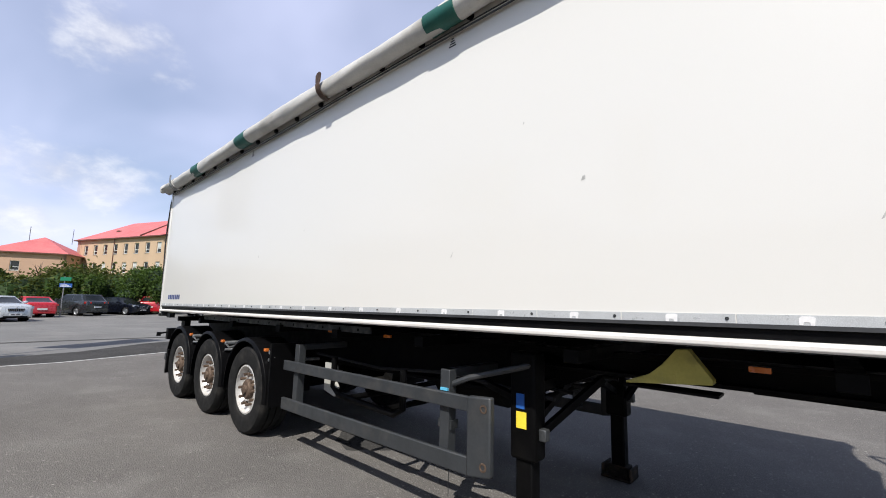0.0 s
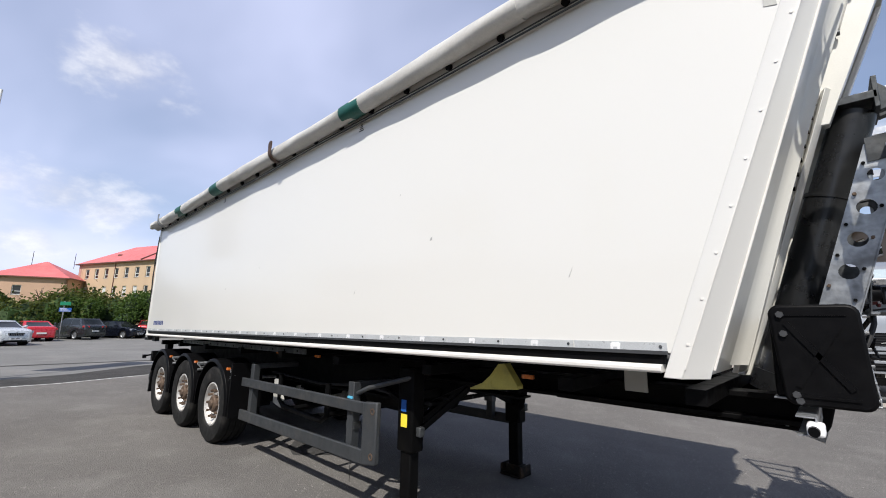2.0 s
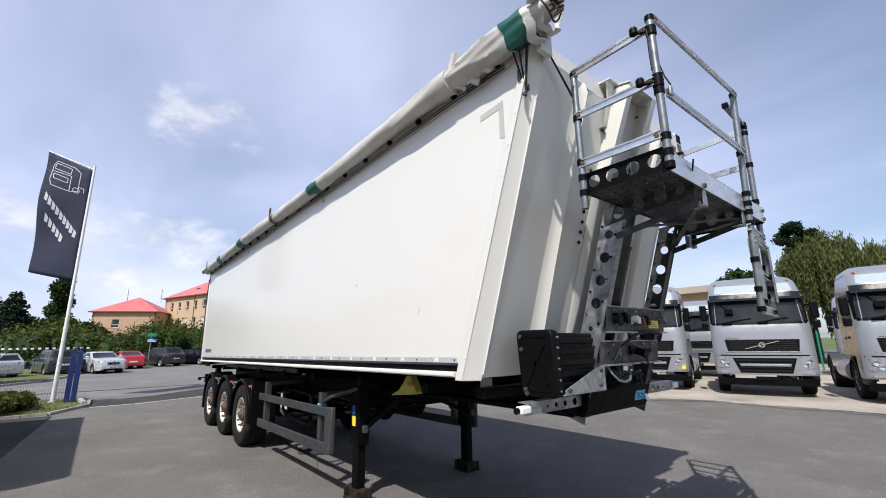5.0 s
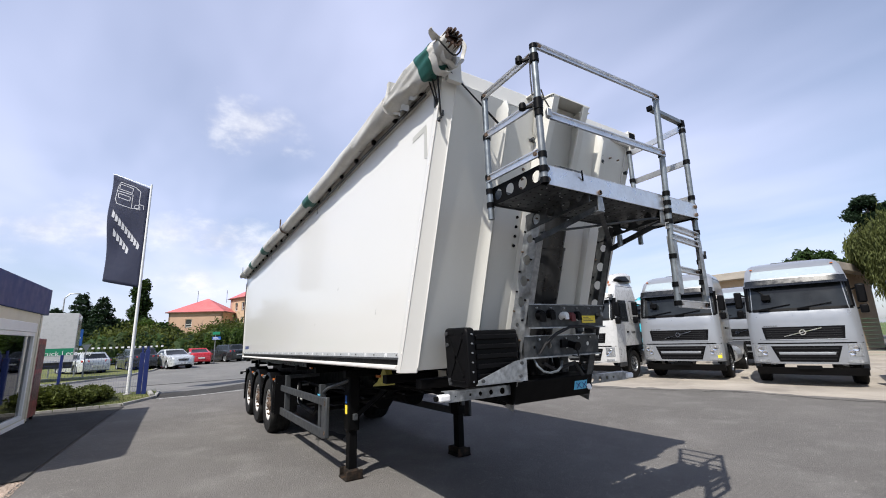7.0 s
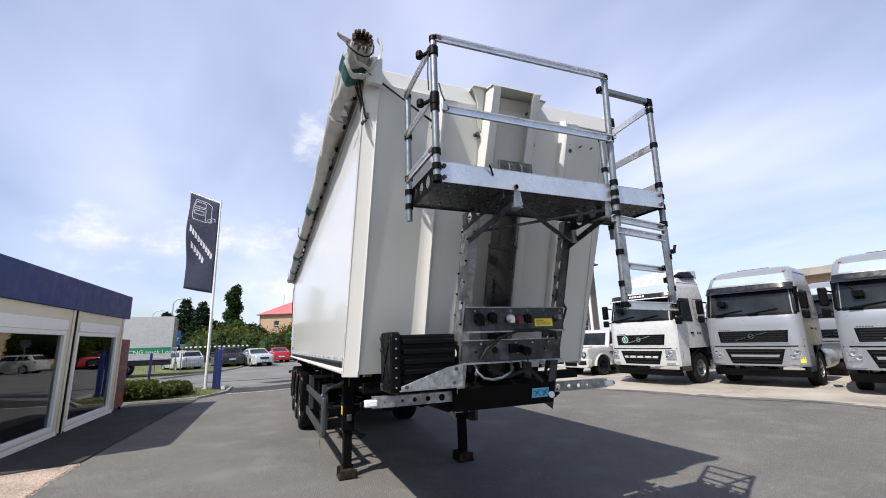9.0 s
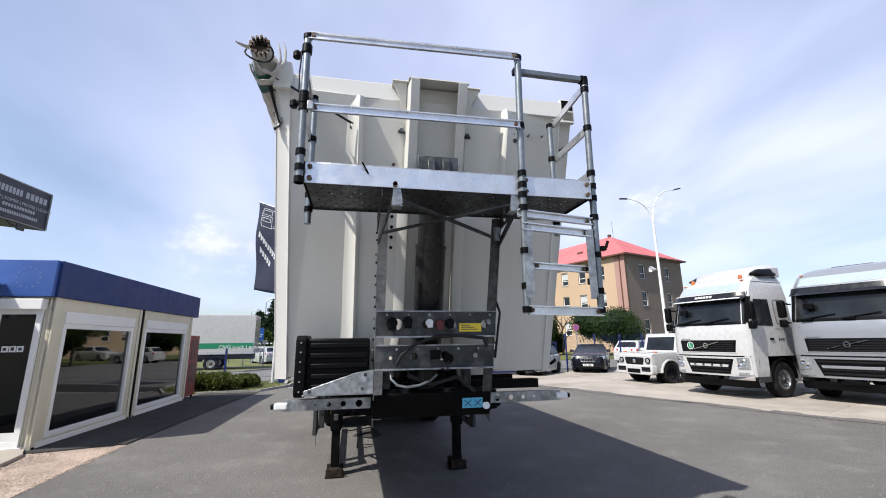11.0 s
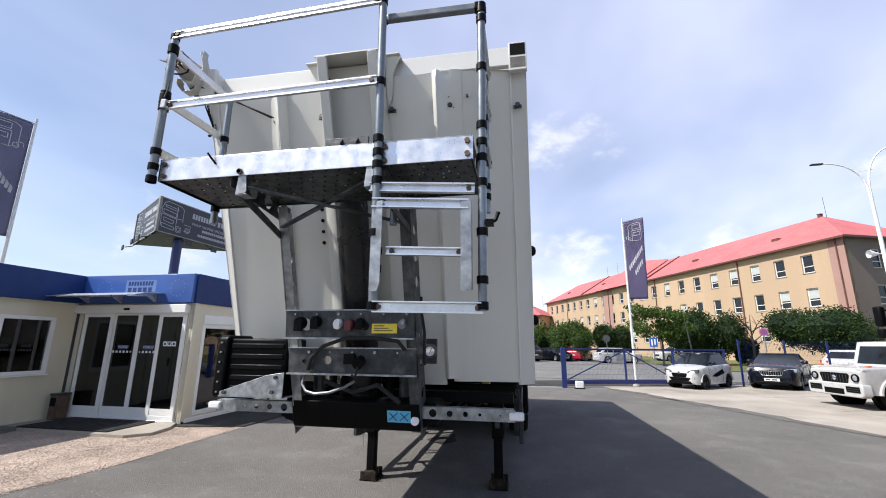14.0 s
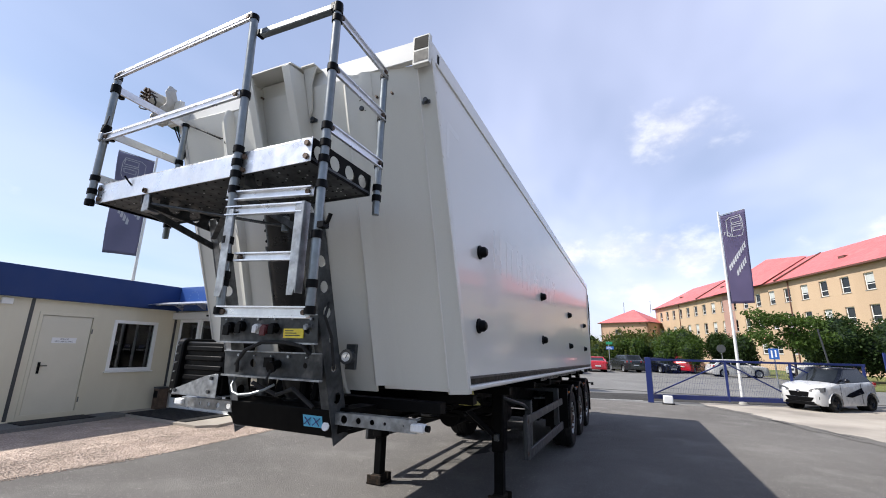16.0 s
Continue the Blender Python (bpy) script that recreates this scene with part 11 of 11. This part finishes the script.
for y0, y1, z0, z1 in ((-0.45, 0.45, 2.92, 2.98), (-0.35, 0.40, 2.82, 2.87), (-0.68, -0.25, 2.50, 2.56), (0.28, 0.68, 2.50, 2.56), (-0.66, -0.35, 2.36, 2.41), (0.36, 0.62, 2.36, 2.41), (-0.66, -0.40, 2.20, 2.25)):
    q = Mesh()
    q.box(0.061, 0.064, y0, y1, z0, z1)
    part("sign_bar", q, WHITE_PLASTIC, sg)
q = Mesh()
q.lathe([(0.15, 0.0), (0.15, 0.004), (0.10, 0.004), (0.10, 0.0)], (0.061, 0, 2.50), (1, 0, 0), 20)
for a in (0.5, 2.6, 1.57, 4.7):
    q.beam((0.063, 0.13 * math.cos(a), 2.50 + 0.13 * math.sin(a)), (0.063, 0.26 * math.cos(a), 2.50 + 0.26 * math.sin(a)), 0.05, 0.004, (1, 0, 0))
part("roundabout_symbol", q, WHITE_PLASTIC, sg)
sg.location.z = -0.13
road_sign(-28.6, -7.42, (0.9, 0.2), [("triangle", 0, 1.75, 0.46, 0.42, TAPE_MARK)], 1.95, "grey back of a give-way sign on a post")
sg = road_sign(-40.0, 0.20, (0.95, -0.2), [("box", 0.06, 2.72, 0.60, 0.26, SIGN_GREEN), ("box", 0.10, 2.26, 0.70, 0.28, SIGN_BLUE)], 2.9, "small green and blue direction signs on a post")
for k in range(3):
    q = Mesh()
    q.box(0.061, 0.063, -0.20, 0.38 - 0.1 * k, 2.16 + 0.08 * k, 2.19 + 0.08 * k)
    part("sign_bar", q, WHITE_PLASTIC, sg)
sg = road_sign(-25.5, 16.25, (0.95, -0.3), [("round", 0, 2.66, 0.50, 0, SIGN_FADED)], 2.9, "faded round red and violet no-stopping sign on a post")
q = Mesh()
q.cyl((0.056, 0, 2.66), (0.060, 0, 2.66), 0.18, n=24)
part("sign_centre", q, SIGN_VIOLET, sg)
road_sign(-40.0, 9.4, (0.95, -0.3), [("round", 0, 2.4, 0.7, 0, GUARD)], 2.75, "dark round sign seen from behind")
sg = road_sign(-24.0, 9.25, (0.95, -0.2), [("box", 0, 1.96, 0.44, 0.56, SIGN_BLUE)], 2.3, "blue parking sign with white symbols")
q = Mesh()
q.box(0.061, 0.063, -0.12, -0.05, 1.76, 2.14)
q.box(0.061, 0.063, 0.05, 0.12, 1.80, 2.16)
part("sign_bar", q, WHITE_PLASTIC, sg)
lp = thing("park_lamp", pose(-26.0, 12.3, 0), "slim dark park lamp post leaning slightly", "lamp post")
q = Mesh()
q.cyl((0, 0, 0), (-0.15, -0.35, 3.4), 0.05, 0.04, n=10)
part("pole", q, GUARD, lp)
tape = thing("safety_fence", pose(0, 0, 0), "low mesh fence with a dotted pale top edge", "fence")
pts = [(-37.5, -24), (-37.0, -18), (-36.8, -12), (-36.6, -7.5), (-36.9, -3.5)]
for a, b in zip(pts, pts[1:]):
    n = int(math.hypot(b[0] - a[0], b[1] - a[1]) / 0.34)
    for k in range(n):
        if k % 8 == 0:
            q = Mesh()
            q.cyl((a[0] + (b[0] - a[0]) * k / n, a[1] + (b[1] - a[1]) * k / n, 0), (a[0] + (b[0] - a[0]) * k / n, a[1] + (b[1] - a[1]) * k / n, 1.75), 0.03, n=6)
            part("post", q, GUARD, tape)
    q = Mesh()
    for k in range(n):
        x, y = a[0] + (b[0] - a[0]) * k / n, a[1] + (b[1] - a[1]) * k / n
        q.box(x - 0.02, x + 0.02, y, y + 0.16, 1.66, 1.78)
    part("dotted_tape", q, WHITE_PLASTIC, tape)
for x, y, h in ((-70, -16, 9), (-95, -24, 9)):
    t = thing("street_lamp", pose(x, y, 0), "far grey street lamp", "street lamp")
    q = Mesh()
    q.tube([(0, 0, 0), (0, 0, h - 0.6), (0, 0.5, h), (0, 1.6, h + 0.1)], 0.08, 8)
    part("pole", q, GALV, t)
